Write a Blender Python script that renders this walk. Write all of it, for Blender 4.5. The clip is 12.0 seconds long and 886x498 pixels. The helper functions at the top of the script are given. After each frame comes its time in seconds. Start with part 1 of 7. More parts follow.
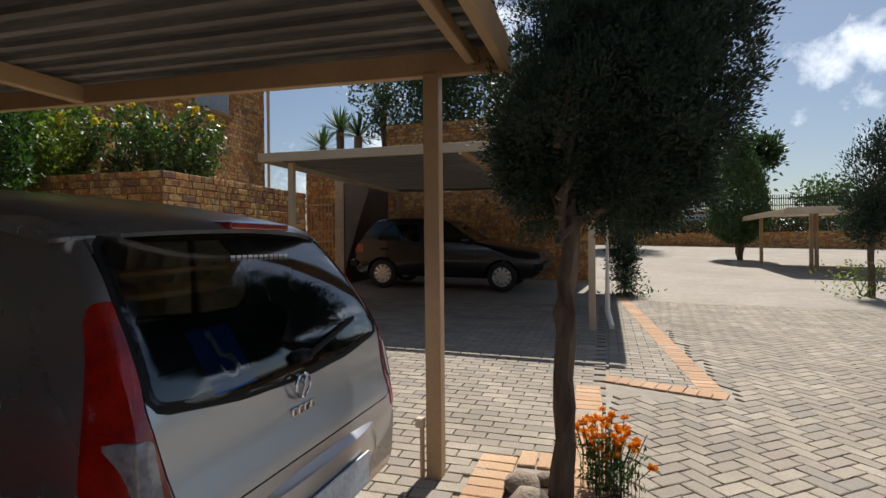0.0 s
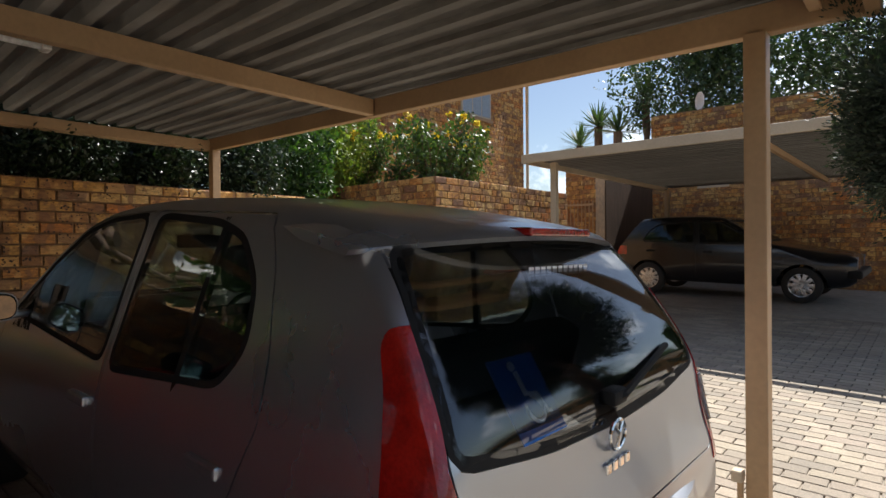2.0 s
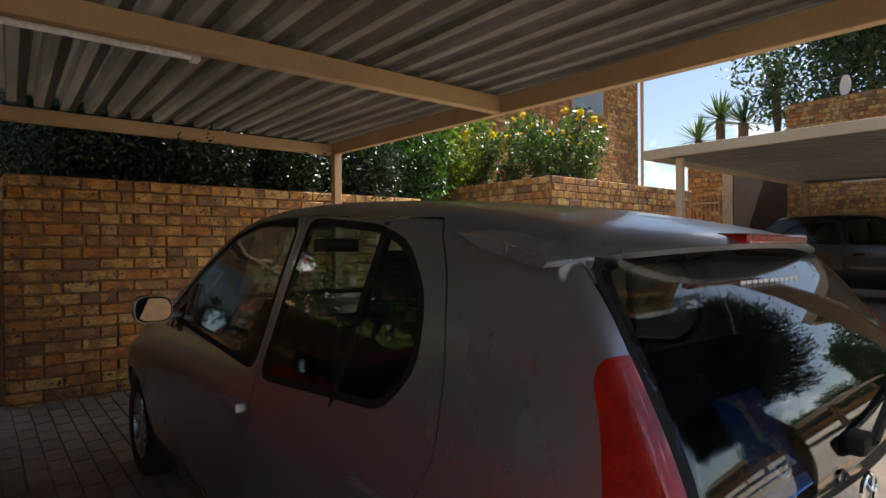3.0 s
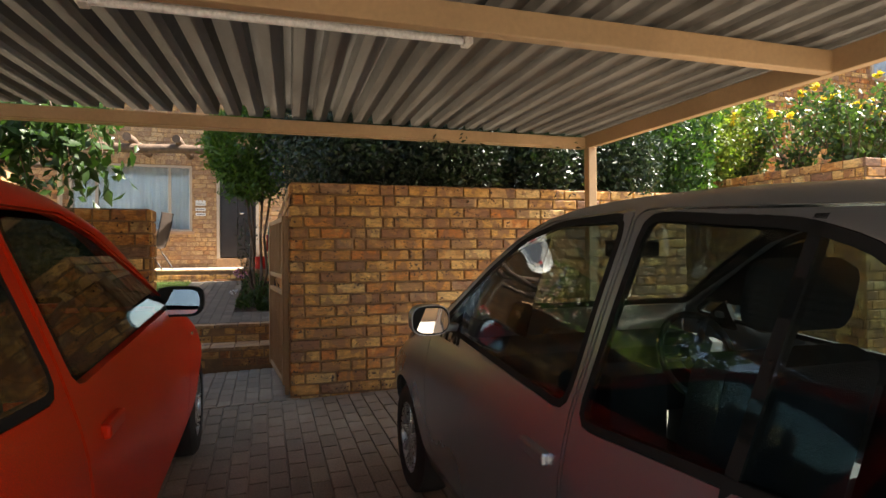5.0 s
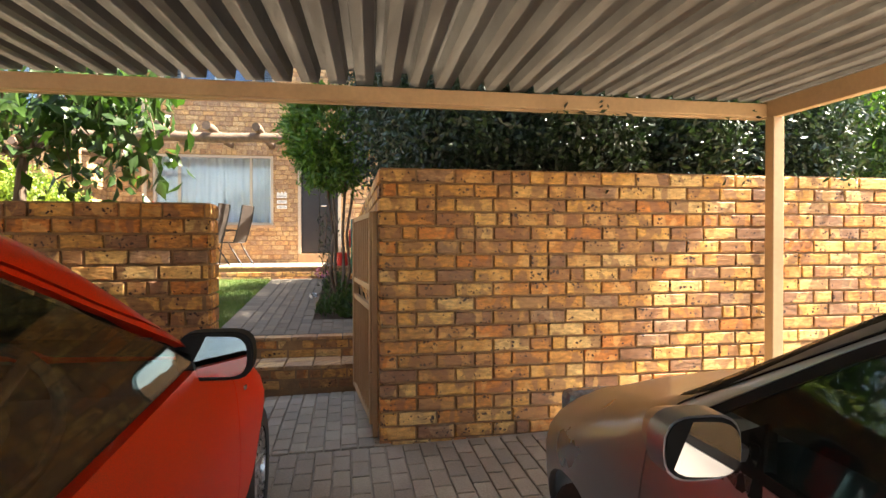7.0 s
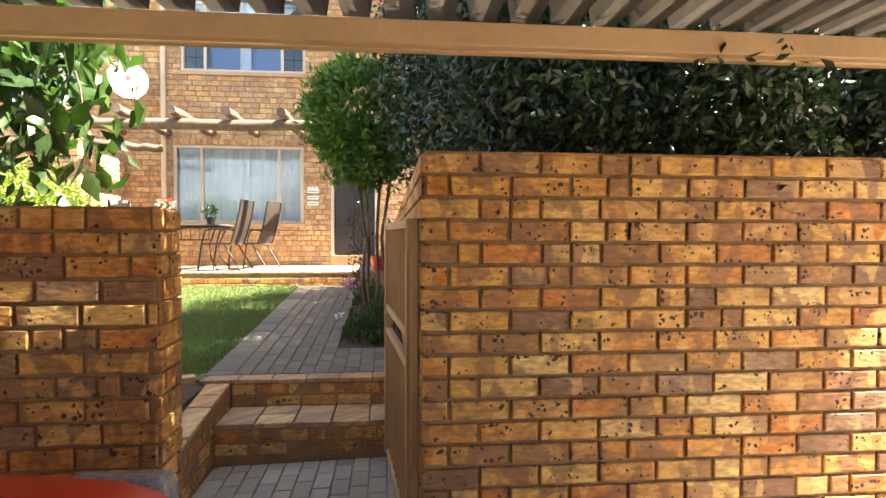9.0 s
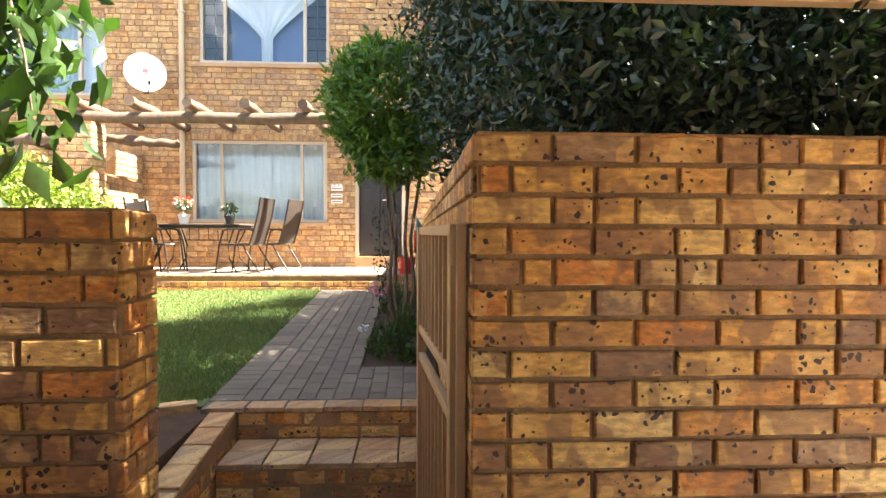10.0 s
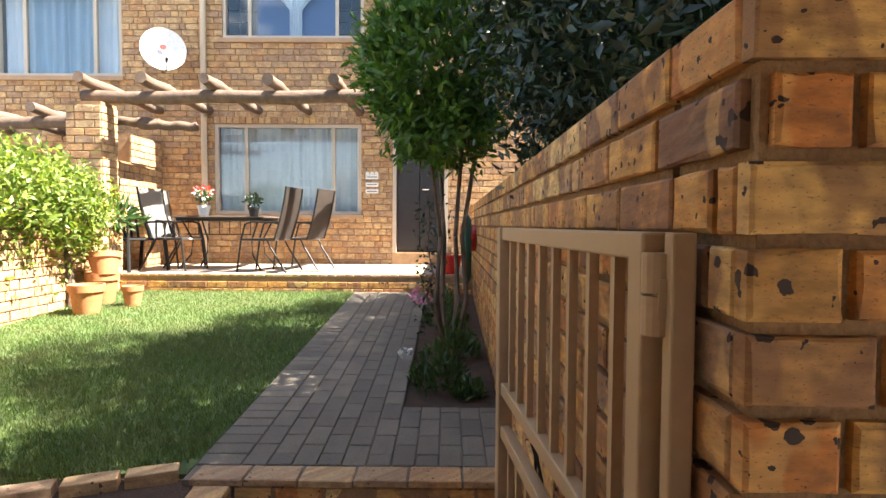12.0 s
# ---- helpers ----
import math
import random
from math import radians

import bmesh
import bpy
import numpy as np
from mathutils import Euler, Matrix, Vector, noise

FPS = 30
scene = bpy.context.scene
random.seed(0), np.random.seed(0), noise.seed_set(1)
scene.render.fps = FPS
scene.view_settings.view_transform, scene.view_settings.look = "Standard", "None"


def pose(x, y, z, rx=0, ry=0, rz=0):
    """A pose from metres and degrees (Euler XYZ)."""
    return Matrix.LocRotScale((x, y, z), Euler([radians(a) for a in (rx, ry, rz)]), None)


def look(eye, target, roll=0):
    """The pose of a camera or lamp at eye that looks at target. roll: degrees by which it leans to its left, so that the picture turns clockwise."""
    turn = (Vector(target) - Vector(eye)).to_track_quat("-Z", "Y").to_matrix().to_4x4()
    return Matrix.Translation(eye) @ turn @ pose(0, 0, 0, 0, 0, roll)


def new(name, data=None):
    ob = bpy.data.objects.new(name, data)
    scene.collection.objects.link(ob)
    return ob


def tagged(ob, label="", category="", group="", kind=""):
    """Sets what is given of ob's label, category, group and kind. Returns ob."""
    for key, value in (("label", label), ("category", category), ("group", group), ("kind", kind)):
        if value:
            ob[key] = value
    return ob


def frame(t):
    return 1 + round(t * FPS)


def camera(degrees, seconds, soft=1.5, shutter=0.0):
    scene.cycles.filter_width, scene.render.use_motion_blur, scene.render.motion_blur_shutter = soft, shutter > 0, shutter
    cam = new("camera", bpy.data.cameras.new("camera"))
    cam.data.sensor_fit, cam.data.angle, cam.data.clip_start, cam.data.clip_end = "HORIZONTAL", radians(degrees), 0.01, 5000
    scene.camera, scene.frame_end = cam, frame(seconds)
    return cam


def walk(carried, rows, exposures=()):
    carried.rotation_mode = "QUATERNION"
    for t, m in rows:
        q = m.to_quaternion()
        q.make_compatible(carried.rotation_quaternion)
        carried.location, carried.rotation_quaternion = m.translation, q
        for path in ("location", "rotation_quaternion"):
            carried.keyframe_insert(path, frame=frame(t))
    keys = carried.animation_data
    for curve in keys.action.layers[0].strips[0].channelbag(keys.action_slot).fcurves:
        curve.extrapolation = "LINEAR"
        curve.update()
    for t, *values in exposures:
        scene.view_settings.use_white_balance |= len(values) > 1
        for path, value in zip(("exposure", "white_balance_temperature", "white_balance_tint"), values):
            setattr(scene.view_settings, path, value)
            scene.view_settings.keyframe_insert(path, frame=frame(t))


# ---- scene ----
cam = camera(75.3, 12.0)
METRES, EYE, TILT, LEAN, TURN = 5.6, 1.12, 0.0, 0.0, 15.8
ROWS = [
    (0.0, 0.0, 0.0, 0.0, -0.0, -0.41, 0.57),
    (0.5, -0.0036, 0.022, 0.0016, 5.71, -0.34, 0.61),
    (1.0, -0.0105, 0.0398, 0.0045, 12.09, -0.26, 0.67),
    (1.5, -0.0231, 0.052, 0.0041, 19.53, -0.19, 0.63),
    (2.0, -0.0418, 0.0592, 0.0048, 24.77, -0.15, 0.48),
    (2.5, -0.0658, 0.0632, 0.0067, 29.41, -0.11, 0.39),
    (4.5, -0.1423, 0.0939, 0.0112, 52.32, 0.21, 0.46),
    (5.0, -0.179, 0.0955, 0.0108, 56.96, 0.25, 0.39),
    (5.5, -0.225, 0.0977, 0.0134, 59.68, 0.13, 0.25),
    (6.0, -0.275, 0.1132, 0.0167, 61.57, -0.26, 0.16),
    (6.5, -0.3266, 0.133, 0.0228, 63.34, -0.48, 0.11),
    (7.0, -0.3837, 0.1515, 0.0281, 64.67, -0.61, 0.07),
    (9.0, -0.6171, 0.2311, 0.0524, 68.75, -1.27, -0.1),
    (9.5, -0.6724, 0.2463, 0.054, 70.22, -1.43, -0.14),
    (10.0, -0.7291, 0.2551, 0.0601, 71.25, -1.51, -0.2),
    (10.5, -0.7839, 0.2678, 0.0626, 72.23, -1.63, -0.29),
    (11.0, -0.8305, 0.2772, 0.0635, 73.54, -1.89, -0.25),
    (11.5, -0.88, 0.2805, 0.0672, 74.34, -2.11, -0.29),
    (12.0, -0.9249, 0.2839, 0.0676, 74.69, -2.43, -0.32),
]
EXPOSURES = [(0.0, 0.35, 6300, 10), (1.5, 0.9, 6300, 10), (2.5, 1.15, 6400, 10), (4.5, 2.15, 6900, 10), (6.5, 3.3, 7200, 10), (9.5, 3.5, 7100, 10), (11.0, 3.4, 6900, 10), (12.0, 3.05, 6600, 10)]
walk(cam, [(t, pose(0, 0, EYE, TILT, LEAN, TURN) @ pose(METRES * x, METRES * y, METRES * z, 90 + pitch, roll, yaw)) for t, x, y, z, yaw, pitch, roll in ROWS], EXPOSURES)

# ---- world and sun ----
SUN_ELEV, SUN_AZ = 54.0, -5.0          # azimuth from +y towards -x
world = bpy.data.worlds.new("sky")
scene.world = world
world.use_nodes = True
WN, WL = world.node_tree.nodes, world.node_tree.links
sky = WN.new("ShaderNodeTexSky")
sky.sky_type, sky.sun_disc = "NISHITA", False
sky.sun_elevation, sky.sun_rotation = radians(SUN_ELEV), radians(-SUN_AZ)
cloud = WN.new("ShaderNodeTexNoise")
cloud.inputs["Scale"].default_value, cloud.inputs["Detail"].default_value, cloud.inputs["Roughness"].default_value = 4.2, 10.0, 0.58
cloud_ramp = WN.new("ShaderNodeValToRGB")
cloud_ramp.color_ramp.elements[0].position, cloud_ramp.color_ramp.elements[1].position = 0.555, 0.655
cloud_mix = WN.new("ShaderNodeMix")
cloud_mix.data_type = "RGBA"
cloud_mix.inputs["B"].default_value = (17.0, 17.4, 18.0, 1)
WL.new(cloud.outputs["Fac"], cloud_ramp.inputs["Fac"])
WL.new(cloud_ramp.outputs["Color"], cloud_mix.inputs["Factor"])
WL.new(sky.outputs[0], cloud_mix.inputs["A"])
WL.new(cloud_mix.outputs["Result"], WN["Background"].inputs[0])
WN["Background"].inputs[1].default_value = 0.06
sun_data = bpy.data.lights.new("sun", "SUN")
sun_data.energy, sun_data.angle, sun_data.color = 5.0, radians(0.6), (1.0, 0.94, 0.85)
sun = new("sun", sun_data)
elev, azim = radians(SUN_ELEV), radians(SUN_AZ)
SUNDIR = Vector((-math.sin(azim) * math.cos(elev), math.cos(azim) * math.cos(elev), math.sin(elev)))
sun.matrix_world = look(SUNDIR * 40, (0, 0, 0))


# ---- materials ----
def material(name, colour, second=None, scale=6.0, rough=0.7, metal=0.0, bump=0.0, fine=60.0, vary="", ramp=None,
             spots=0.0, spot_colour=(0.04, 0.02, 0.015), coat=0.0, translucent=0.0, stretch=(1, 1, 1), dirt=0.0, transmission=0.0, specular=0.5, grain=0.55, kiln=0.0):
    """A procedural surface: two colours mixed by world-space noise, an optional per-piece ramp, spots, dirt, grain and relief."""
    m = bpy.data.materials.new(name)
    m.use_nodes = True
    nd, ln = m.node_tree.nodes, m.node_tree.links
    b = nd["Principled BSDF"]
    geo = nd.new("ShaderNodeNewGeometry")
    mp = nd.new("ShaderNodeMapping")
    mp.inputs["Scale"].default_value = stretch
    ln.new(geo.outputs["Position"], mp.inputs["Vector"])

    def tex(s, detail=4.0):
        n = nd.new("ShaderNodeTexNoise")
        n.inputs["Scale"].default_value, n.inputs["Detail"].default_value = s, detail
        ln.new(mp.outputs["Vector"], n.inputs["Vector"])
        return n.outputs["Fac"]

    def stretch_range(v, lo, hi, a=0.0, c=1.0):
        r = nd.new("ShaderNodeMapRange")
        for k, val in zip(("From Min", "From Max", "To Min", "To Max"), (lo, hi, a, c)):
            r.inputs[k].default_value = val
        ln.new(v, r.inputs["Value"])
        return r.outputs["Result"]

    def mix(f, a, c, mode="MIX"):
        x = nd.new("ShaderNodeMix")
        x.data_type, x.blend_type = "RGBA", mode
        for v, k in ((f, "Factor"), (a, "A"), (c, "B")):
            if isinstance(v, (int, float)):
                x.inputs[k].default_value = v
            elif isinstance(v, tuple):
                x.inputs[k].default_value = (*v, 1)
            else:
                ln.new(v, x.inputs[k])
        return x.outputs["Result"]

    big = tex(scale)
    small = tex(fine, 6.0)
    chance = nd.new("ShaderNodeObjectInfo").outputs["Random"] if vary == "object" else geo.outputs["Random Per Island"]

    def along(a, c, detail):
        """Noise that runs along a brick (a per metre) and up it (c per metre), shifted from brick to brick."""
        sep, add, com = nd.new("ShaderNodeSeparateXYZ"), nd.new("ShaderNodeMath"), nd.new("ShaderNodeCombineXYZ")
        ln.new(geo.outputs["Position"], sep.inputs[0])
        ln.new(sep.outputs["X"], add.inputs[0])
        ln.new(sep.outputs["Y"], add.inputs[1])
        for src, k, slot in ((add.outputs[0], a, "X"), (sep.outputs["Z"], c, "Y"), (chance, 91.0, "Z")):
            mul = nd.new("ShaderNodeMath")
            mul.operation, mul.inputs[1].default_value = "MULTIPLY", k
            ln.new(src, mul.inputs[0])
            ln.new(mul.outputs[0], com.inputs[slot])
        n = nd.new("ShaderNodeTexNoise")
        n.inputs["Scale"].default_value, n.inputs["Detail"].default_value = 1.0, detail
        ln.new(com.outputs[0], n.inputs["Vector"])
        return n.outputs["Fac"]

    if ramp:
        cr = nd.new("ShaderNodeValToRGB")
        cr.color_ramp.interpolation = "CONSTANT" if len(ramp) > 4 else "LINEAR"
        while len(cr.color_ramp.elements) < len(ramp):
            cr.color_ramp.elements.new(0.5)
        for i, (e, c) in enumerate(zip(cr.color_ramp.elements, ramp)):
            e.position, e.color = i / len(ramp), (*c, 1)
        ln.new(chance, cr.inputs["Fac"])
        col = cr.outputs["Color"]
        col = mix(stretch_range(big, 0.38, 0.64, 0.0, 0.2 if kiln else 0.6), col, second or colour)
    else:
        col = mix(stretch_range(big, 0.32, 0.68), colour, second or colour)
    col = mix(grain, col, mix(stretch_range(small, 0.3, 0.7), (0.62, 0.62, 0.62), (1.25, 1.25, 1.25)), "MULTIPLY")
    relief = small
    if kiln:
        zone = along(8.0, 5.0, 2.0)
        col = mix(stretch_range(zone, 0.53, 0.57, 0.0, kiln), col, (0.24, 0.115, 0.06))
        col = mix(stretch_range(zone, 0.43, 0.40, 0.0, 0.75 * kiln), col, (0.70, 0.42, 0.15))
        streak = along(14.0, 42.0, 6.0)
        col = mix(0.75, col, mix(stretch_range(streak, 0.32, 0.66), (0.66, 0.6, 0.55), (1.2, 1.17, 1.1)), "MULTIPLY")
        fleck = tex(150.0, 3.0)
        col = mix(stretch_range(fleck, 0.62, 0.70, 0.0, 0.75), col, (0.10, 0.055, 0.035))
        relief = mix(0.5, small, streak)
    if dirt:
        d = tex(scale * 0.23, 3.0)
        col = mix(stretch_range(d, 0.45, 0.72, 0.0, dirt), col, (0.09, 0.075, 0.055))
    if spots:
        v = nd.new("ShaderNodeTexVoronoi")
        v.inputs["Scale"].default_value = 34.0
        warp = nd.new("ShaderNodeTexNoise")
        warp.inputs["Scale"].default_value, warp.inputs["Detail"].default_value = 45.0, 3.0
        ln.new(geo.outputs["Position"], warp.inputs["Vector"])
        shift = nd.new("ShaderNodeVectorMath")
        shift.operation = "MULTIPLY_ADD"
        shift.inputs[1].default_value = (0.028, 0.028, 0.028)
        ln.new(warp.outputs["Color"], shift.inputs[0])
        ln.new(geo.outputs["Position"], shift.inputs[2])
        ln.new(shift.outputs[0], v.inputs["Vector"])
        v.inputs["Randomness"].default_value = 1.0
        size = stretch_range(tex(7.0, 2.0), 0.42, 0.7, 0.05, spots)
        less = nd.new("ShaderNodeMath")
        less.operation = "LESS_THAN"
        ln.new(v.outputs["Distance"], less.inputs[0])
        ln.new(size, less.inputs[1])
        col = mix(less.outputs[0], col, spot_colour)
        relief = mix(less.outputs[0], relief, (0.0, 0.0, 0.0))
    ln.new(col, b.inputs["Base Color"])
    ln.new(stretch_range(small, 0.25, 0.75, max(0.02, rough - 0.09), min(1.0, rough + 0.09)), b.inputs["Roughness"])
    b.inputs["Metallic"].default_value = metal
    b.inputs["Coat Weight"].default_value = coat
    b.inputs["Coat Roughness"].default_value = 0.04
    b.inputs["Transmission Weight"].default_value = transmission
    b.inputs["Specular IOR Level"].default_value = specular
    if bump:
        bp = nd.new("ShaderNodeBump")
        bp.inputs["Strength"].default_value, bp.inputs["Distance"].default_value = bump, 0.01
        ln.new(relief, bp.inputs["Height"])
        ln.new(bp.outputs["Normal"], b.inputs["Normal"])
    if translucent:
        t, s = nd.new("ShaderNodeBsdfTranslucent"), nd.new("ShaderNodeMixShader")
        ln.new(mix(1.0, col, (1.3, 1.5, 0.7), "MULTIPLY"), t.inputs["Color"])
        s.inputs["Fac"].default_value = translucent
        ln.new(b.outputs[0], s.inputs[1])
        ln.new(t.outputs[0], s.inputs[2])
        ln.new(s.outputs[0], nd["Material Output"].inputs["Surface"])
    return m


def glass(name, tint, base=0.05, edge=0.75):
    """Thin pane: a tinted see-through sheet whose gloss grows towards grazing angles."""
    m = bpy.data.materials.new(name)
    m.use_nodes = True
    nd, ln = m.node_tree.nodes, m.node_tree.links
    nd.remove(nd["Principled BSDF"])
    t, g, f, s = (nd.new("ShaderNode" + k) for k in ("BsdfTransparent", "BsdfGlossy", "LayerWeight", "MixShader"))
    p, a = nd.new("ShaderNodeMath"), nd.new("ShaderNodeMath")
    p.operation, p.inputs[1].default_value = "POWER", 4.0
    a.operation, a.inputs[1].default_value, a.inputs[2].default_value = "MULTIPLY_ADD", edge, base
    f.inputs["Blend"].default_value = 0.5
    t.inputs["Color"].default_value = (*tint, 1)
    g.inputs["Roughness"].default_value = 0.0
    ln.new(f.outputs["Facing"], p.inputs[0])
    ln.new(p.outputs[0], a.inputs[0])
    ln.new(a.outputs[0], s.inputs[0])
    ln.new(t.outputs[0], s.inputs[1])
    ln.new(g.outputs[0], s.inputs[2])
    ln.new(s.outputs[0], nd["Material Output"].inputs["Surface"])
    return m


BRICK_RAMP = [(0.60, 0.32, 0.085), (0.55, 0.24, 0.06), (0.40, 0.19, 0.07), (0.66, 0.41, 0.14), (0.54, 0.20, 0.045), (0.25, 0.135, 0.075),
              (0.62, 0.34, 0.09), (0.45, 0.23, 0.08), (0.68, 0.46, 0.19), (0.50, 0.26, 0.08), (0.33, 0.20, 0.115), (0.58, 0.28, 0.07)]
BRICK_PIECE = material("face_brick", (0.42, 0.20, 0.07), (0.33, 0.16, 0.07), 9.0, 0.75, bump=0.6, fine=26, vary="object", ramp=BRICK_RAMP, spots=0.40, stretch=(1, 1, 2.6), grain=1.0, kiln=0.7)
BRICK = material("face_brick_courses", (0.42, 0.20, 0.07), (0.33, 0.16, 0.07), 9.0, 0.75, bump=0.5, fine=26, ramp=BRICK_RAMP, spots=0.38, stretch=(1, 1, 2.6), grain=1.0, kiln=0.7)
PALE_RAMP = [(0.50, 0.33, 0.17), (0.44, 0.27, 0.13), (0.40, 0.26, 0.15), (0.55, 0.38, 0.20), (0.46, 0.26, 0.12), (0.36, 0.24, 0.15), (0.52, 0.36, 0.19)]
BRICK_PALE = material("house_brick", (0.45, 0.29, 0.15), (0.38, 0.24, 0.13), 9.0, 0.8, bump=0.4, ramp=PALE_RAMP, spots=0.26, kiln=0.4)
BRICK_PALE_PIECE = material("house_brick_piece", (0.45, 0.29, 0.15), (0.38, 0.24, 0.13), 9.0, 0.8, bump=0.4, vary="object", ramp=PALE_RAMP, spots=0.26, kiln=0.4)
MORTAR = material("mortar", (0.34, 0.195, 0.09), (0.23, 0.135, 0.07), 12.0, 0.95, bump=0.6, fine=120, dirt=0.3)
PAVE_RAMP = [(0.33, 0.28, 0.215), (0.28, 0.24, 0.19), (0.38, 0.32, 0.25), (0.30, 0.25, 0.20), (0.25, 0.22, 0.18), (0.36, 0.31, 0.235)]
PAVER = material("paver", (0.31, 0.26, 0.2), (0.25, 0.21, 0.165), 3.0, 0.9, bump=0.5, fine=90, ramp=PAVE_RAMP, dirt=0.35)
PAVER_PIECE = material("paver_piece", (0.31, 0.26, 0.2), (0.25, 0.21, 0.165), 3.0, 0.9, bump=0.5, fine=90, vary="object", ramp=PAVE_RAMP, dirt=0.35)
PATH_RAMP = [(0.185, 0.155, 0.118), (0.16, 0.135, 0.104), (0.21, 0.172, 0.13), (0.17, 0.14, 0.108), (0.145, 0.122, 0.096)]
PATH_PIECE = material("path_paver", (0.155, 0.13, 0.1), (0.125, 0.105, 0.08), 4.0, 0.9, bump=0.5, fine=90, vary="object", ramp=PATH_RAMP, dirt=0.3)
BAND_RAMP = [(0.52, 0.33, 0.19), (0.48, 0.28, 0.15), (0.55, 0.37, 0.22), (0.45, 0.27, 0.16)]
BAND_PIECE = material("clay_paver", (0.5, 0.31, 0.18), (0.42, 0.26, 0.15), 4.0, 0.9, bump=0.4, fine=90, vary="object", ramp=BAND_RAMP, dirt=0.2)
GROUT = material("paving_sand", (0.17, 0.14, 0.105), (0.11, 0.09, 0.07), 5.0, 1.0, bump=0.4, fine=120)
ROADBED = material("far_paving", (0.33, 0.29, 0.235), (0.28, 0.24, 0.195), 1.3, 0.9, bump=0.3, fine=9, dirt=0.25)
STEEL_TAN = material("tan_painted_steel", (0.47, 0.31, 0.165), (0.41, 0.265, 0.14), 3.0, 0.5, bump=0.05, fine=40, dirt=0.25, grain=0.2)
STEEL_PALE = material("cream_painted_steel", (0.58, 0.47, 0.33), (0.52, 0.41, 0.28), 3.0, 0.5, bump=0.05, fine=40, dirt=0.15, grain=0.2)
SHEET = material("galvanised_sheet", (0.165, 0.15, 0.128), (0.10, 0.088, 0.073), 2.2, 0.5, 0.25, bump=0.12, fine=26, dirt=0.45, stretch=(0.5, 2, 1))
WHITE = material("white_enamel", (0.78, 0.78, 0.75), (0.7, 0.69, 0.64), 4.0, 0.4, dirt=0.15)
FROSTED = material("tube_diffuser", (0.8, 0.8, 0.78), rough=0.35)
SOIL = material("bed_soil", (0.075, 0.04, 0.022), (0.045, 0.025, 0.015), 12.0, 1.0, bump=1.0, fine=70)
LAWN = material("lawn_ground", (0.085, 0.12, 0.035), (0.06, 0.085, 0.028), 3.0, 1.0, bump=0.8, fine=60)
GRASS = material("grass_blades", (0.085, 0.14, 0.035), (0.14, 0.15, 0.055), 2.5, 0.6, ramp=[(0.09, 0.165, 0.032), (0.15, 0.195, 0.055), (0.065, 0.125, 0.025)], translucent=0.3)
LOG = material("weathered_pole", (0.16, 0.105, 0.07), (0.10, 0.065, 0.045), 5.0, 0.85, bump=0.7, fine=24, stretch=(0.25, 2, 2))
LOG_END = material("pole_end", (0.24, 0.15, 0.09), (0.17, 0.10, 0.06), 14.0, 0.85, bump=0.4)
BARK = material("bark", (0.17, 0.12, 0.085), (0.085, 0.06, 0.042), 12.0, 0.95, bump=1.0, fine=30, stretch=(2, 2, 0.35))
TERRACOTTA = material("terracotta", (0.52, 0.2, 0.075), (0.44, 0.165, 0.06), 6.0, 0.75, bump=0.2)
TERRACE = material("terrace_tile", (0.42, 0.34, 0.27), (0.36, 0.29, 0.23), 3.0, 0.55, bump=0.1, dirt=0.2)
DARK = material("dark_interior", (0.02, 0.019, 0.018), rough=0.8)
ROOM = material("room_wall", (0.5, 0.46, 0.4), rough=0.9)
CURTAIN = material("sheer_curtain", (0.82, 0.84, 0.86), (0.74, 0.77, 0.8), 3.0, 0.9)
# Sky mirrored in the upper panes, put into a flat blue.
SKY_REFLECTION = material("sky_reflection_blue", (0.06, 0.13, 0.3), rough=0.4)
DOORWAY_DARK = material("doorway_dark", (0.035, 0.03, 0.028), (0.025, 0.02, 0.02), 5.0, 0.4)
BROWN_WOOD = material("brown_timber", (0.09, 0.05, 0.03), (0.06, 0.035, 0.02), 5.0, 0.7, bump=0.3, stretch=(2, 2, 0.3))
FRAME_WOOD = material("window_frame", (0.42, 0.27, 0.15), (0.36, 0.22, 0.12), 5.0, 0.5)
FRAME_METAL = material("tan_window_steel", (0.5, 0.42, 0.32), rough=0.45)
BURGLAR = material("white_bars", (0.8, 0.8, 0.78), rough=0.4)
BLACK_METAL = material("black_iron", (0.025, 0.022, 0.02), rough=0.45, metal=0.4)
ROOF_TILE = material("roof_tile", (0.16, 0.10, 0.07), (0.12, 0.075, 0.055), 3.0, 0.85, bump=0.5)
DISH = material("dish_white", (0.75, 0.74, 0.72), (0.68, 0.67, 0.64), 3.0, 0.45)
GLASS_WIN = glass("window_glass", (0.86, 0.9, 0.92))
GLASS_CAR = glass("car_glass", (0.62, 0.70, 0.70), 0.035)
GLASS_DARK = glass("rear_glass", (0.45, 0.49, 0.53), 0.095)
MIRROR = material("mirror", (0.9, 0.9, 0.9), rough=0.02, metal=1.0)
for node in MIRROR.node_tree.nodes:
    if node.type == "BSDF_PRINCIPLED":
        for key in ("Roughness", "Base Color"):
            for link in list(node.inputs[key].links):
                MIRROR.node_tree.links.remove(link)
        node.inputs["Roughness"].default_value, node.inputs["Base Color"].default_value = 0.02, (0.85, 0.86, 0.86, 1)
SILVER = material("silver_paint", (0.42, 0.44, 0.475), (0.40, 0.42, 0.455), 2.0, 0.3, 0.85, coat=0.4, fine=0.8, grain=0.05)
RED = material("red_paint", (0.80, 0.03, 0.004), (0.76, 0.027, 0.004), 2.0, 0.4, specular=0.12, coat=0.18, fine=400)
BLACK = material("black_paint", (0.006, 0.0065, 0.009), (0.005, 0.0055, 0.008), 2.0, 0.25, coat=0.4, fine=400)
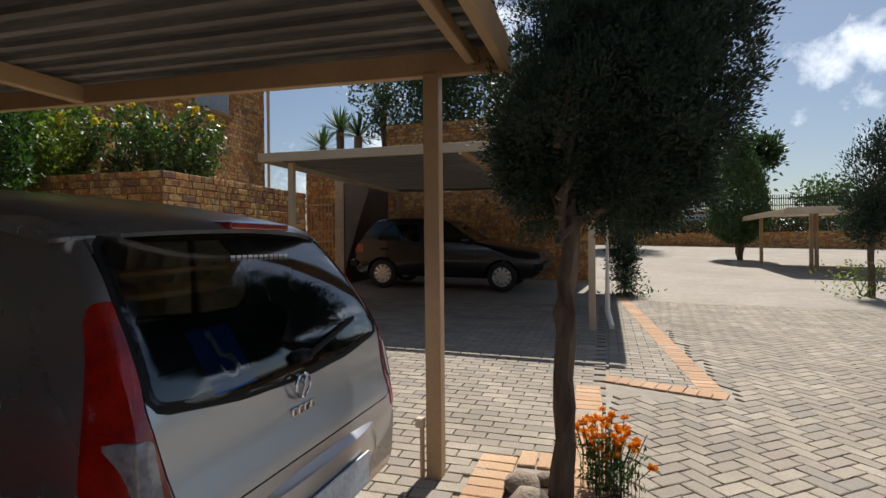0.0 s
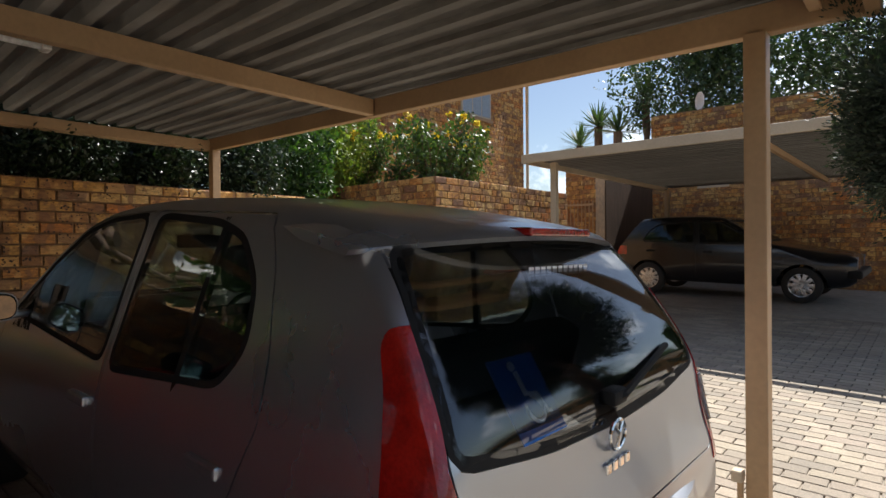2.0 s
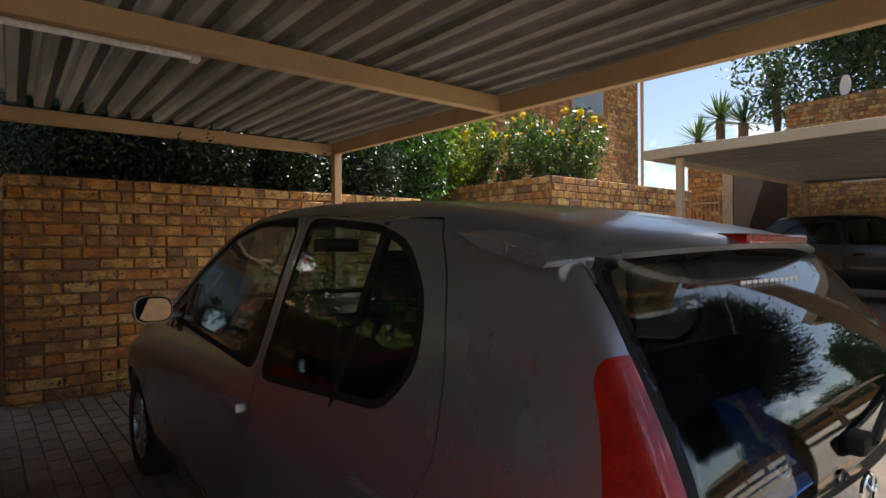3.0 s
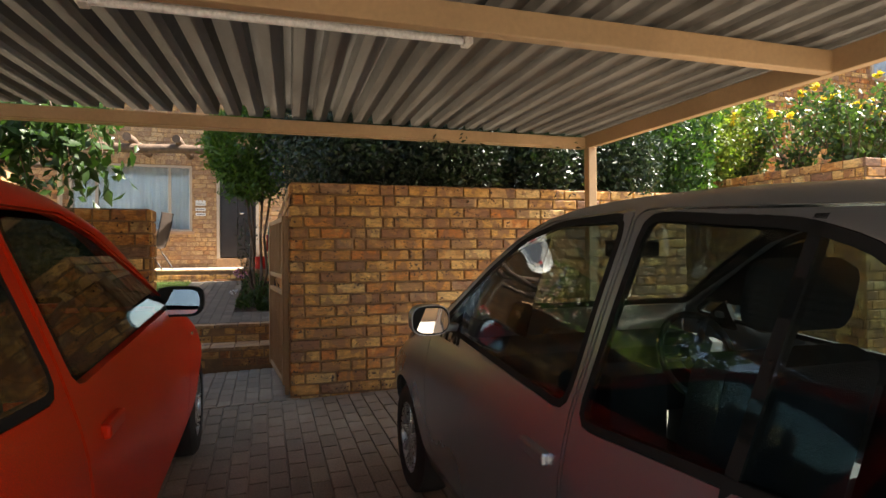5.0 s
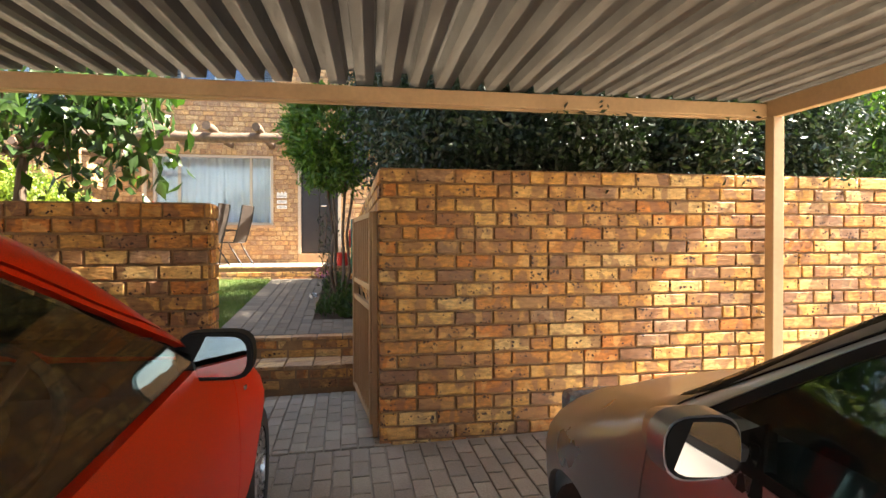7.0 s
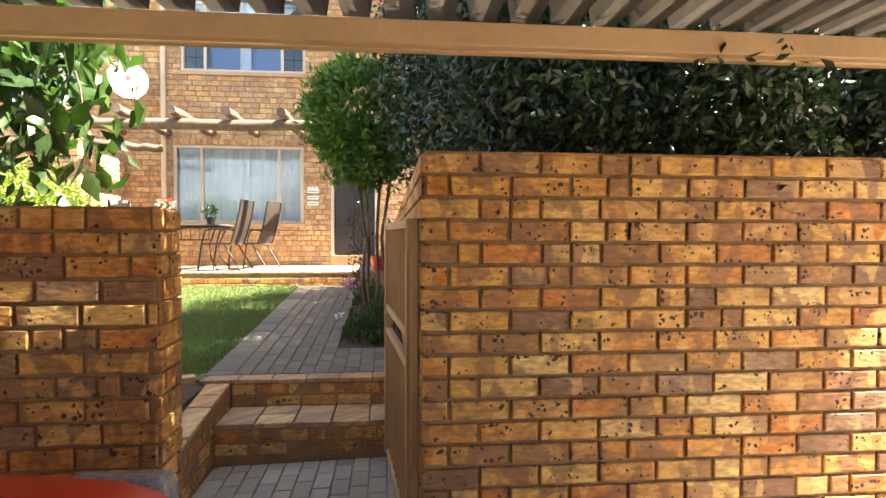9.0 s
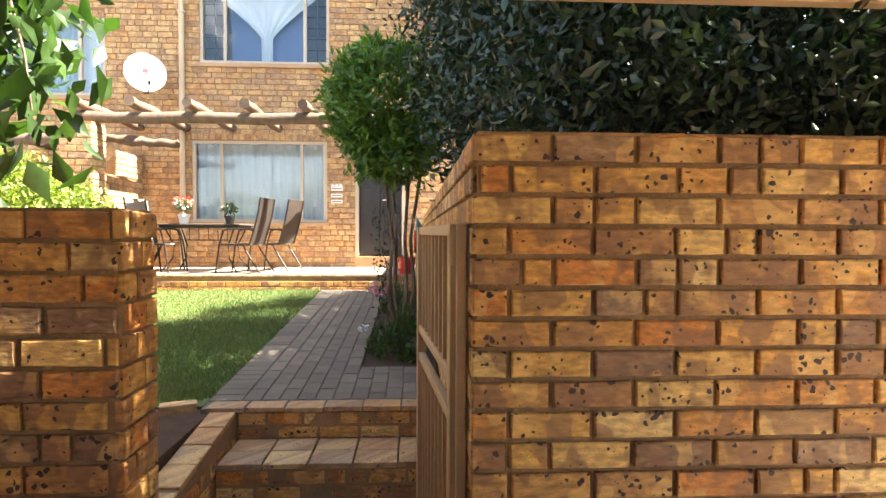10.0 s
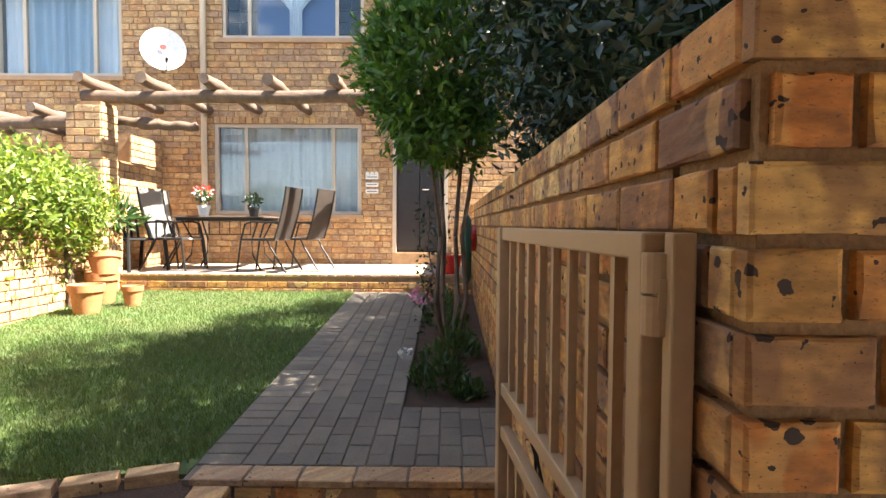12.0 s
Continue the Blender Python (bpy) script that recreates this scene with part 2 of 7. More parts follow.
PLASTIC = material("black_plastic", (0.012, 0.012, 0.012), rough=0.7, specular=0.25, fine=200, bump=0.05)
CABIN = material("cabin_trim", (0.06, 0.062, 0.063), (0.045, 0.047, 0.048), 5.0, 0.75, bump=0.1, fine=150)
SEAT = material("seat_cloth", (0.05, 0.05, 0.053), (0.035, 0.035, 0.038), 9.0, 0.95, bump=0.3, fine=200)
TYRE = material("tyre", (0.02, 0.02, 0.02), (0.03, 0.028, 0.025), 6.0, 0.85, bump=0.2)
ALLOY = material("alloy", (0.6, 0.6, 0.6), rough=0.3, metal=0.9)
CHROME = material("chrome", (0.75, 0.75, 0.75), rough=0.12, metal=1.0)
LAMP_RED = material("red_lens", (0.42, 0.014, 0.008), (0.16, 0.004, 0.004), 9.0, 0.15, coat=1.0, fine=130, bump=0.2, grain=0.5)
LAMP_CLEAR = material("clear_lens", (0.34, 0.34, 0.36), (0.2, 0.2, 0.22), 40.0, 0.1, coat=1.0)
STICKER = material("blue_sticker", (0.02, 0.16, 0.55), rough=0.4)
PALE_STICKER = material("white_print", (0.75, 0.78, 0.8), rough=0.5)
SIGN_WHITE = material("sign_board", (0.7, 0.7, 0.68), rough=0.5)
SIGN_INK = material("sign_ink", (0.06, 0.05, 0.05), rough=0.6)
HOSE = material("green_hose", (0.03, 0.16, 0.12), rough=0.4)
PLASTIC_RED = material("red_plastic", (0.5, 0.02, 0.015), rough=0.4)
SLING = material("brown_sling", (0.075, 0.055, 0.045), (0.06, 0.045, 0.035), 8.0, 0.8, bump=0.3, fine=160)
CHAIR_PALE = material("pale_sling", (0.3, 0.28, 0.25), rough=0.7)


def leaf_material(name, *ramp, trans=0.3, rough=0.45):
    return material(name, ramp[0], ramp[-1], 3.0, rough, ramp=list(ramp), translucent=trans, fine=40)


LEAF_JUNIPER = leaf_material("juniper_leaf", (0.028, 0.05, 0.03), (0.045, 0.075, 0.04), (0.02, 0.036, 0.024), trans=0.12, rough=0.7)
LEAF_CYPRESS = leaf_material("cypress_leaf", (0.05, 0.095, 0.025), (0.08, 0.14, 0.035), (0.04, 0.07, 0.02), trans=0.15, rough=0.7)
LEAF_HEDGE = leaf_material("hedge_leaf", (0.02, 0.04, 0.015), (0.03, 0.06, 0.02), (0.013, 0.026, 0.011), trans=0.15, rough=0.4)
LEAF_LIME = leaf_material("lime_leaf", (0.095, 0.18, 0.022), (0.14, 0.24, 0.035), (0.05, 0.11, 0.015), trans=0.35)
LEAF_YELLOW = leaf_material("yellow_green_leaf", (0.2, 0.25, 0.04), (0.28, 0.3, 0.06), (0.12, 0.18, 0.03), trans=0.35)
LEAF_ROSE = leaf_material("rose_leaf", (0.06, 0.105, 0.024), (0.095, 0.15, 0.036), (0.038, 0.075, 0.02), trans=0.3)
LEAF_BROAD = leaf_material("broad_leaf", (0.036, 0.08, 0.016), (0.055, 0.11, 0.024), (0.026, 0.058, 0.013), trans=0.35, rough=0.4)
LEAF_TREE = leaf_material("tree_leaf", (0.04, 0.075, 0.025), (0.055, 0.1, 0.03), (0.028, 0.055, 0.02), trans=0.2)
PETAL_YELLOW = leaf_material("yellow_petal", (0.75, 0.55, 0.05), (0.8, 0.65, 0.15), (0.65, 0.42, 0.03), trans=0.3)
PETAL_ORANGE = leaf_material("orange_petal", (0.8, 0.25, 0.01), (0.85, 0.35, 0.02), (0.65, 0.15, 0.01), trans=0.3)
PETAL_PINK = leaf_material("pink_petal", (0.65, 0.25, 0.45), (0.7, 0.4, 0.55), (0.5, 0.12, 0.3), trans=0.3)
PETAL_RED = leaf_material("red_petal", (0.6, 0.06, 0.05), (0.7, 0.25, 0.15), (0.5, 0.03, 0.04), trans=0.3)


# ---- building helpers ----
def part(name, bm, mat, parent=None, label="", smooth=False, kind=""):
    """Links a bmesh (or a mesh) as one object under a thing or under a part."""
    if isinstance(bm, bpy.types.Mesh):
        me = bm
    else:
        me = bpy.data.meshes.new(name)
        bm.normal_update()
        bm.to_mesh(me)
        bm.free()
    if mat and not me.materials:
        me.materials.append(mat)
    if smooth:
        me.shade_smooth()
        me.set_sharp_from_angle(angle=radians(38))
    ob = new(name, me)
    ob.parent = parent
    return tagged(ob, label=label, kind=kind)


def thing(name, label, category, m=None, group="", kind=""):
    """A top-level Empty at a thing's base."""
    ob = new(name)
    ob.empty_display_size = 0.1
    if m is not None:
        ob.matrix_basis = m
    return tagged(ob, label, category, group, kind)


def add_box(bm, x0, x1, y0, y1, z0, z1, bevel=0.0, m=None):
    r = bmesh.ops.create_cube(bm, size=1)
    vs = r["verts"]
    bmesh.ops.transform(bm, verts=vs, matrix=Matrix.Translation(((x0 + x1) / 2, (y0 + y1) / 2, (z0 + z1) / 2)) @ Matrix.Diagonal((x1 - x0, y1 - y0, z1 - z0, 1)))
    if bevel:
        es = list({e for v in vs for e in v.link_edges})
        out = bmesh.ops.bevel(bm, geom=es, offset=bevel, segments=2, affect="EDGES", profile=0.5)
        vs = list({v for f in out["faces"] for v in f.verts} | {v for v in vs if v.is_valid})
    if m is not None:
        bmesh.ops.transform(bm, verts=vs, matrix=m)
    return vs


def box_bm(*a, **k):
    bm = bmesh.new()
    add_box(bm, *a, **k)
    return bm


def add_rod(bm, p0, p1, r0, r1=None, seg=10, cap=True):
    p0, p1 = Vector(p0), Vector(p1)
    d = p1 - p0
    m = Matrix.Translation((p0 + p1) / 2) @ d.to_track_quat("Z", "Y").to_matrix().to_4x4()
    bmesh.ops.create_cone(bm, cap_ends=cap, segments=seg, radius1=r0, radius2=r0 if r1 is None else r1, depth=d.length, matrix=m)


def rod_bm(p0, p1, r0, r1=None, seg=10):
    bm = bmesh.new()
    add_rod(bm, p0, p1, r0, r1, seg)
    return bm


def add_tube(bm, pts, radii, seg=8, wobble=0.0):
    """A bent limb or pipe through the points, one ring at each."""
    pts = [Vector(p) for p in pts]
    if not hasattr(radii, "__len__"):
        radii = [radii] * len(pts)
    rings = []
    for i, p in enumerate(pts):
        d = (pts[min(i + 1, len(pts) - 1)] - pts[max(i - 1, 0)]).normalized()
        q = d.to_track_quat("Z", "Y")
        ring = []
        for k in range(seg):
            a = 2 * math.pi * k / seg
            rr = radii[i] * (1 + wobble * noise.noise(p * 9 + Vector((math.cos(a), math.sin(a), i)) * 1.7))
            ring.append(bm.verts.new(p + q @ Vector((math.cos(a) * rr, math.sin(a) * rr, 0))))
        rings.append(ring)
    for a, b in zip(rings, rings[1:]):
        for k in range(seg):
            bm.faces.new((a[k], a[(k + 1) % seg], b[(k + 1) % seg], b[k]))
    bm.faces.new(rings[0][::-1])
    bm.faces.new(rings[-1])


def tube_bm(pts, radii, seg=8, wobble=0.0):
    bm = bmesh.new()
    add_tube(bm, pts, radii, seg, wobble)
    return bm


def add_prism(bm, poly, axis, a, b):
    """A closed prism over a polygon; axis y: poly is (x, z), axis x: poly is (y, z), axis z: poly is (x, y)."""
    def at(p, d):
        return {"y": (p[0], d, p[1]), "x": (d, p[0], p[1]), "z": (p[0], p[1], d)}[axis]
    lo = [bm.verts.new(at(p, a)) for p in poly]
    hi = [bm.verts.new(at(p, b)) for p in poly]
    n = len(poly)
    fs = [bm.faces.new(lo), bm.faces.new(hi)]
    fs += [bm.faces.new((lo[i], lo[(i + 1) % n], hi[(i + 1) % n], hi[i])) for i in range(n)]
    bmesh.ops.recalc_face_normals(bm, faces=fs)


def prism_bm(poly, axis, a, b):
    bm = bmesh.new()
    add_prism(bm, poly, axis, a, b)
    return bm


def beam_bm(p0, p1, w, h):
    """A rectangular bar from p0 to p1 (centres of its end faces)."""
    p0, p1 = Vector(p0), Vector(p1)
    d = p1 - p0
    bm = bmesh.new()
    q = d.to_track_quat("X", "Z").to_matrix().to_4x4()
    add_box(bm, -d.length / 2, d.length / 2, -w / 2, w / 2, -h / 2, h / 2, bevel=0.006, m=Matrix.Translation((p0 + p1) / 2) @ q)
    return bm


def setting(name, bm, mat, label="", smooth=False):
    return part(name, bm, mat, None, label, smooth, "structure")


def lathe_bm(profile, seg=20):
    """A turned shape from (radius, height) pairs."""
    bm = bmesh.new()
    rings = [[bm.verts.new((r * math.cos(2 * math.pi * k / seg), r * math.sin(2 * math.pi * k / seg), z)) for k in range(seg)] for r, z in profile]
    for a, b in zip(rings, rings[1:]):
        for k in range(seg):
            bm.faces.new((a[k], a[(k + 1) % seg], b[(k + 1) % seg], b[k]))
    bm.faces.new(rings[0][::-1])
    bm.faces.new(rings[-1])
    return bm


# ---- foliage ----
def leaf_mesh(name, centres, size, mat, seed, aspect=0.5, up=0.3, droop=0.0, spread=0.35, outward=None):
    """One mesh of many folded leaves at the centres."""
    g = np.random.default_rng(seed)
    n = len(centres)
    c = np.asarray(centres, float)
    d = g.normal(size=(n, 3))
    if outward is not None:
        o = c - np.asarray(outward)
        d += 1.3 * o / (np.linalg.norm(o, axis=1, keepdims=True) + 1e-6)
    d[:, 2] += up - droop
    d /= np.linalg.norm(d, axis=1, keepdims=True)
    s = np.cross(d, g.normal(size=(n, 3)))
    s /= np.linalg.norm(s, axis=1, keepdims=True) + 1e-6
    up_v = np.cross(s, d)
    ln = size * (1 + spread * g.uniform(-1, 1, (n, 1)))
    w = ln * aspect * 0.5
    v = np.empty((n, 4, 3))
    v[:, 0] = c - d * ln * 0.5
    v[:, 1] = c + s * w + up_v * w * 0.35 - d * ln * 0.06
    v[:, 2] = c + d * ln * 0.5
    v[:, 3] = c - s * w + up_v * w * 0.35 - d * ln * 0.06
    me = bpy.data.meshes.new(name)
    me.vertices.add(4 * n)
    me.vertices.foreach_set("co", v.ravel())
    base = 4 * np.arange(n)[:, None]
    tri = (base + np.array([0, 1, 2, 0, 2, 3])).ravel()
    me.loops.add(6 * n)
    me.loops.foreach_set("vertex_index", tri.astype(np.int32))
    me.polygons.add(2 * n)
    me.polygons.foreach_set("loop_start", (3 * np.arange(2 * n)).astype(np.int32))
    me.update(calc_edges=True)
    me.materials.append(mat)
    return me


def blob(centre, radii, n, seed, shell=0.55, lump=0.3, freq=2.3):
    """Points in the outer part of an uneven ellipsoid."""
    g = np.random.default_rng(seed)
    d = g.normal(size=(n, 3))
    d /= np.linalg.norm(d, axis=1, keepdims=True)
    k = np.array([noise.noise(Vector(x * freq) + Vector((seed * 1.7, seed * 0.3, 0))) for x in d])
    k2 = np.array([noise.noise(Vector(x * freq * 3.1) + Vector((0, seed * 1.3, seed))) for x in d])
    r = (shell + (1 - shell) * g.uniform(0, 1, n) ** 0.5) * (1 + lump * k + 0.5 * lump * k2)
    return np.asarray(centre) + d * r[:, None] * np.asarray(radii)


def clumps(points, per, radius, seed):
    g = np.random.default_rng(seed)
    p = np.repeat(np.asarray(points), per, axis=0)
    return p + g.normal(size=p.shape) * radius


# ---- brickwork ----
PIECES = {}


def piece_mesh(key, w, h, depth, mat, bevel=0.004, variant=0):
    """A brick or paver: back open, front chamfered. Local u along x, depth along -y (front at y = 0 facing -y), height z."""
    k = (key, round(w, 3), round(h, 3), round(depth, 3), variant)
    if k not in PIECES:
        v, f = brick_arrays(w, h, depth, bevel, random.Random(variant * 31 + int(w * 1000)))
        me = bpy.data.meshes.new(key)
        me.from_pydata(v, [], f)
        me.materials.append(mat)
        PIECES[k] = me
    return PIECES[k]


def brick_arrays(w, h, depth, b, g):
    """Eight points round the face, pushed about a little, and an arris chipped unevenly."""
    ring = [(0, 0), (.36, 0), (.7, 0), (1, 0), (1, .5), (1, 1), (.64, 1), (.3, 1), (0, 1), (0, .5)]
    n = len(ring)
    v = [(p * w, depth, q * h) for p, q in ring]
    for edge, y in ((0, b), (1, 0)):
        for p, q in ring:
            d = edge * b * g.uniform(.7, 1.7)
            e = .0022
            v.append((min(max(p * w + (.5 - p) * 2 * d + g.uniform(-e, e) * edge, 0), w), y, min(max(q * h + (.5 - q) * 2 * d + g.uniform(-e, e), -.001), h + .001)))
    f = [(r * n + i, r * n + (i + 1) % n, (r + 1) * n + (i + 1) % n, (r + 1) * n + i) for r in (0, 1) for i in range(n)]
    f.append(tuple(range(2 * n, 3 * n)))
    return v, f


def course_layout(width, rows, seed, length=0.25, height=0.096, joint=0.012, halves=0.12, bond=None):
    """Rectangles (u, v, w, h) of a stretcher bond with some half bricks."""
    g = random.Random(seed)
    out = []
    for r in range(rows):
        u = -(length / 2 if r % 2 else 0.0) - g.uniform(0, length * .38)
        if bond is not None:
            u = -(length / 2 if r % 2 == bond else 0.0) - g.uniform(0, .012)
        while u < width - 0.02:
            cuts = [length]
            if g.random() < halves:
                cuts = [length * 0.5, length * 0.5]
            elif g.random() < 0.06:
                cuts = [length * 0.62, length * 0.38]
            for c in cuts:
                a, b = max(u, 0.0), min(u + c, width)
                if b - a > 0.04:
                    out.append((a, r * height, b - a - joint, height - joint))
                u += c
    return out


def lay(parent, m, cells, mats, depth=0.03, near=None, name="brick", jitter=0.003, seed=1, rest=None, limit=300, bevel=0.004):
    """Lays pieces on a face whose frame is m (x along, z up, -y out): the near ones as objects, the rest joined."""
    g = random.Random(seed)
    verts, faces, count = [], [], 0
    for (u, v, w, h) in cells:
        out = g.uniform(0, jitter)
        if near and count < limit and near(u + w / 2, v + h / 2):
            ob = new(name, piece_mesh(name + mats[0].name, round(w, 3), h, depth, mats[0], bevel, g.randrange(9)))
            ob.parent = parent
            ob.matrix_basis = parent.matrix_basis.inverted() @ m @ Matrix.Translation((u, -out, v)) @ pose(0, 0, 0, g.uniform(-.4, .4), 0, g.uniform(-.3, .3))
            count += 1
        else:
            vv, ff = brick_arrays(w, h, depth, bevel, g)
            k = len(verts)
            verts += [m @ Vector((x + u, y - out, z + v)) for x, y, z in vv]
            faces += [tuple(i + k for i in q) for q in ff]
    if verts:
        me = bpy.data.meshes.new(name + "_courses")
        me.from_pydata(verts, [], faces)
        me.materials.append(mats[1])
        ob = new(rest or "brick_courses", me)
        ob.parent = parent
        ob.matrix_basis = parent.matrix_basis.inverted()
        tagged(ob, kind="stuff")


def face_frame(origin, along, out):
    """Frame of a face: x along it, -y out of it, z up it."""
    x, y = Vector(along).normalized(), -Vector(out).normalized()
    z = x.cross(y)
    m = Matrix((x, y, z)).transposed().to_4x4()
    return Matrix.Translation(origin) @ m


def holes(cells, rects):
    """Cuts cells away where they meet a hole (u0, u1, v0, v1), clipping them at its sides."""
    out = []
    for u, v, w, h in cells:
        spans = [(u, u + w)]
        for a, b, c, d in rects:
            if v + h * 0.5 > c and v + h * 0.5 < d:
                nxt = []
                for s, e in spans:
                    if e <= a or s >= b:
                        nxt.append((s, e))
                    else:
                        if a - s > 0.03:
                            nxt.append((s, a))
                        if e - b > 0.03:
                            nxt.append((b, e))
                spans = nxt
        out += [(s, v, e - s, h) for s, e in spans]
    return out


# ---- the large structure ----
def gz(x, y):
    """Height of the paved ground, which falls away from the wall and rises up the drive."""
    return -0.026 * (max(x, -6.0) + 6.0) + 0.026 * (y - 1.6) + 0.0009 * max(0.0, y - 14) ** 2


def ground_sheet():
    bm = bmesh.new()
    xs = [-300, -60, -20, -6.0, -4, -2, 0, 2, 5, 9, 14, 22, 40, 80, 300]
    ys = [-300, -60, -20, -8, -4, -1, 2, 5, 8, 11, 14, 17, 20, 23, 26, 29, 32, 35, 38, 60, 300]
    rows = [[bm.verts.new((x, y, gz(min(max(x, -6), 40), min(max(y, -20), 38)) - 0.012)) for x in xs] for y in ys]
    for a, b in zip(rows, rows[1:]):
        for i in range(len(xs) - 1):
            bm.faces.new((a[i], a[i + 1], b[i + 1], b[i]))
    return setting("ground", bm, ROADBED, "grey block-paved yard sloping up the drive")


GROUND = ground_sheet()
COURSE = 0.096


def brick_wall(name, x0, x1, y0, y1, z0, z1, label):
    """A wall's mortar core, 15 mm behind the brick faces."""
    return setting(name, box_bm(x0 + .015, x1 - .015, y0 + .015, y1 - .015, z0, z1), MORTAR, label)


WX, WY, WTOP = -6.03, 0.44, 1.771
wall_front = brick_wall("wall_front", WX - .24, WX, WY, 4.42, -.25, WTOP - .005, "orange and brown face-brick boundary wall with black burn spots")
wall_garden = brick_wall("wall_garden", -14.4, WX - .235, WY, WY + .24, -.25, WTOP - .005, "face-brick wall beside the garden path, up to the house")
wall_gate = brick_wall("wall_gate", WX - .30, WX - .05, -9.0, -0.61, -.25, 1.536 - .005, "lower face-brick wall on the hinge-free side of the gateway")
planter_wall = brick_wall("wall_planter", -10.0, -5.35, 6.0, 9.6, -.25, 2.10, "raised face-brick planter wall")
wall_left = brick_wall("wall_left", -12.6, -6.3, -4.2, -3.96, -.2, 1.72, "face-brick wall on the sunny side of the lawn")
TERR_X, TERR_Z, HOUSE_X = -12.5, 0.86, -14.43


def garden_z(x):
    """The lawn and the path rise from the steps to the terrace."""
    return 0.377 + (0.65 - 0.377) * min(max((-7.85 - x) / 4.65, 0.0), 1.0)


def sloped_sheet(x0, x1, y0, y1, dz, thick=0.5):
    bm = bmesh.new()
    top = [bm.verts.new((x, y, garden_z(x) + dz)) for x, y in ((x0, y0), (x1, y0), (x1, y1), (x0, y1))]
    low = [bm.verts.new((v.co.x, v.co.y, -thick)) for v in top]
    bm.faces.new(top)
    for i in range(4):
        bm.faces.new((top[i], top[(i + 1) % 4], low[(i + 1) % 4], low[i]))
    return bm


lawn = setting("lawn", sloped_sheet(TERR_X, -7.92, -3.96, -1.04, 0.0), LAWN, "green lawn, half in shade")
path_bed = setting("path", sloped_sheet(TERR_X, -7.86, -1.03, -.135, 0.005), GROUT, "grey paver garden path leading to the terrace")
path_landing = setting("path_landing", sloped_sheet(-8.72, -7.86, -.134, WY - .02, 0.005), GROUT, "paved landing above the steps")
bed = setting("flower_bed", sloped_sheet(TERR_X, -8.73, -.134, WY - .01, -0.01), SOIL, "brown soil flower bed beside the path")
front_soil = setting("soil_strip", box_bm(-7.91, WX - .32, -3.9, -.98, -.3, .355), SOIL, "bare soil strip behind the low wall")

# steps: core blocks, faced later with brick pieces
step_low = setting("step_lower", box_bm(-7.84, -7.44, -.80, WY - .005, -.3, .175), MORTAR, "lower brick step")
step_high = setting("step_upper", box_bm(-8.0, -7.85, -.80, WY - .005, -.3, .355), MORTAR, "upper brick step")
string_wall = setting("step_kerb", prism_bm([(-7.84, .36), (-7.84, -.3), (WX - .31, -.3), (WX - .31, .10), (-7.0, .27)], "y", -.97, -.81), MORTAR, "sloping brick kerb beside the steps")
terrace = setting("terrace", box_bm(HOUSE_X, TERR_X - .01, -4.15, WY - .01, -.2, TERR_Z - .004), MORTAR, "raised brick-edged terrace")
setting("terrace_floor", box_bm(HOUSE_X, TERR_X - .12, -4.13, WY - .03, TERR_Z - .003, TERR_Z + .012), TERRACE, "pale terrace floor")

# the house: a wall with real openings
HOLES = [(-3.54, -1.24, 1.65, 3.05), (-0.75, 0.12, 1.06, 3.05), (-3.40, -1.20, 4.37, 5.75), (-6.95, -4.97, 3.78, 5.10)]


def holed_wall(x0, x1, y0, y1, z0, z1, rects):
    """A wall slab across y and z with rectangular holes, built as boxes between the cuts."""
    bm = bmesh.new()
    ys = sorted({y0, y1, *[r[0] for r in rects], *[r[1] for r in rects]})
    zs = sorted({z0, z1, *[r[2] for r in rects], *[r[3] for r in rects]})
    for a, b in zip(ys, ys[1:]):
        run = None
        for c, d in zip(zs, zs[1:]):
            inside = any(r[0] <= a and b <= r[1] and r[2] <= c and d <= r[3] for r in rects)
            if not inside:
                run = (run[0] if run else c, d)
            if (inside or d == z1) and run:
                add_box(bm, x0, x1, a, b, *run)
                run = None
    return bm


house_wall = setting("wall_house", holed_wall(HOUSE_X - .24, HOUSE_X - .01, -9.0, 3.2, -.2, 6.9, HOLES), MORTAR, "two-storey pale face-brick house front")
house_shell = setting("wall_house_inner", holed_wall(HOUSE_X - 3.6, HOUSE_X - 3.4, -9.0, 3.2, -.2, 6.9, []), ROOM, "plain inner wall of the house")
setting("floor_upper", box_bm(HOUSE_X - 3.4, HOUSE_X - .24, -9, 3.2, 3.25, 3.5), ROOM, "upper floor slab")
setting("ceiling_house", box_bm(HOUSE_X - 3.4, HOUSE_X - .24, -9, 3.2, 6.0, 6.1), ROOM, "white ceiling of the house")
setting("floor_house", box_bm(HOUSE_X - 3.4, HOUSE_X - .24, -9, 3.2, .8, .95), ROOM, "house floor")
setting("wall_house_end", box_bm(HOUSE_X - 3.4, HOUSE_X - .24, 3.0, 3.2, -.2, 6.9), ROOM, "house end wall")
setting("wall_house_party", box_bm(HOUSE_X - 3.4, HOUSE_X - .24, -9.0, -8.8, -.2, 6.9), ROOM, "house party wall")
setting("roof_house", prism_bm([(HOUSE_X + .5, 6.8), (HOUSE_X + .5, 6.9), (HOUSE_X - 4, 8.4), (HOUSE_X - 8, 6.9), (HOUSE_X - 8, 6.8)], "y", -9.2, 3.4), ROOF_TILE, "brown tiled roof")


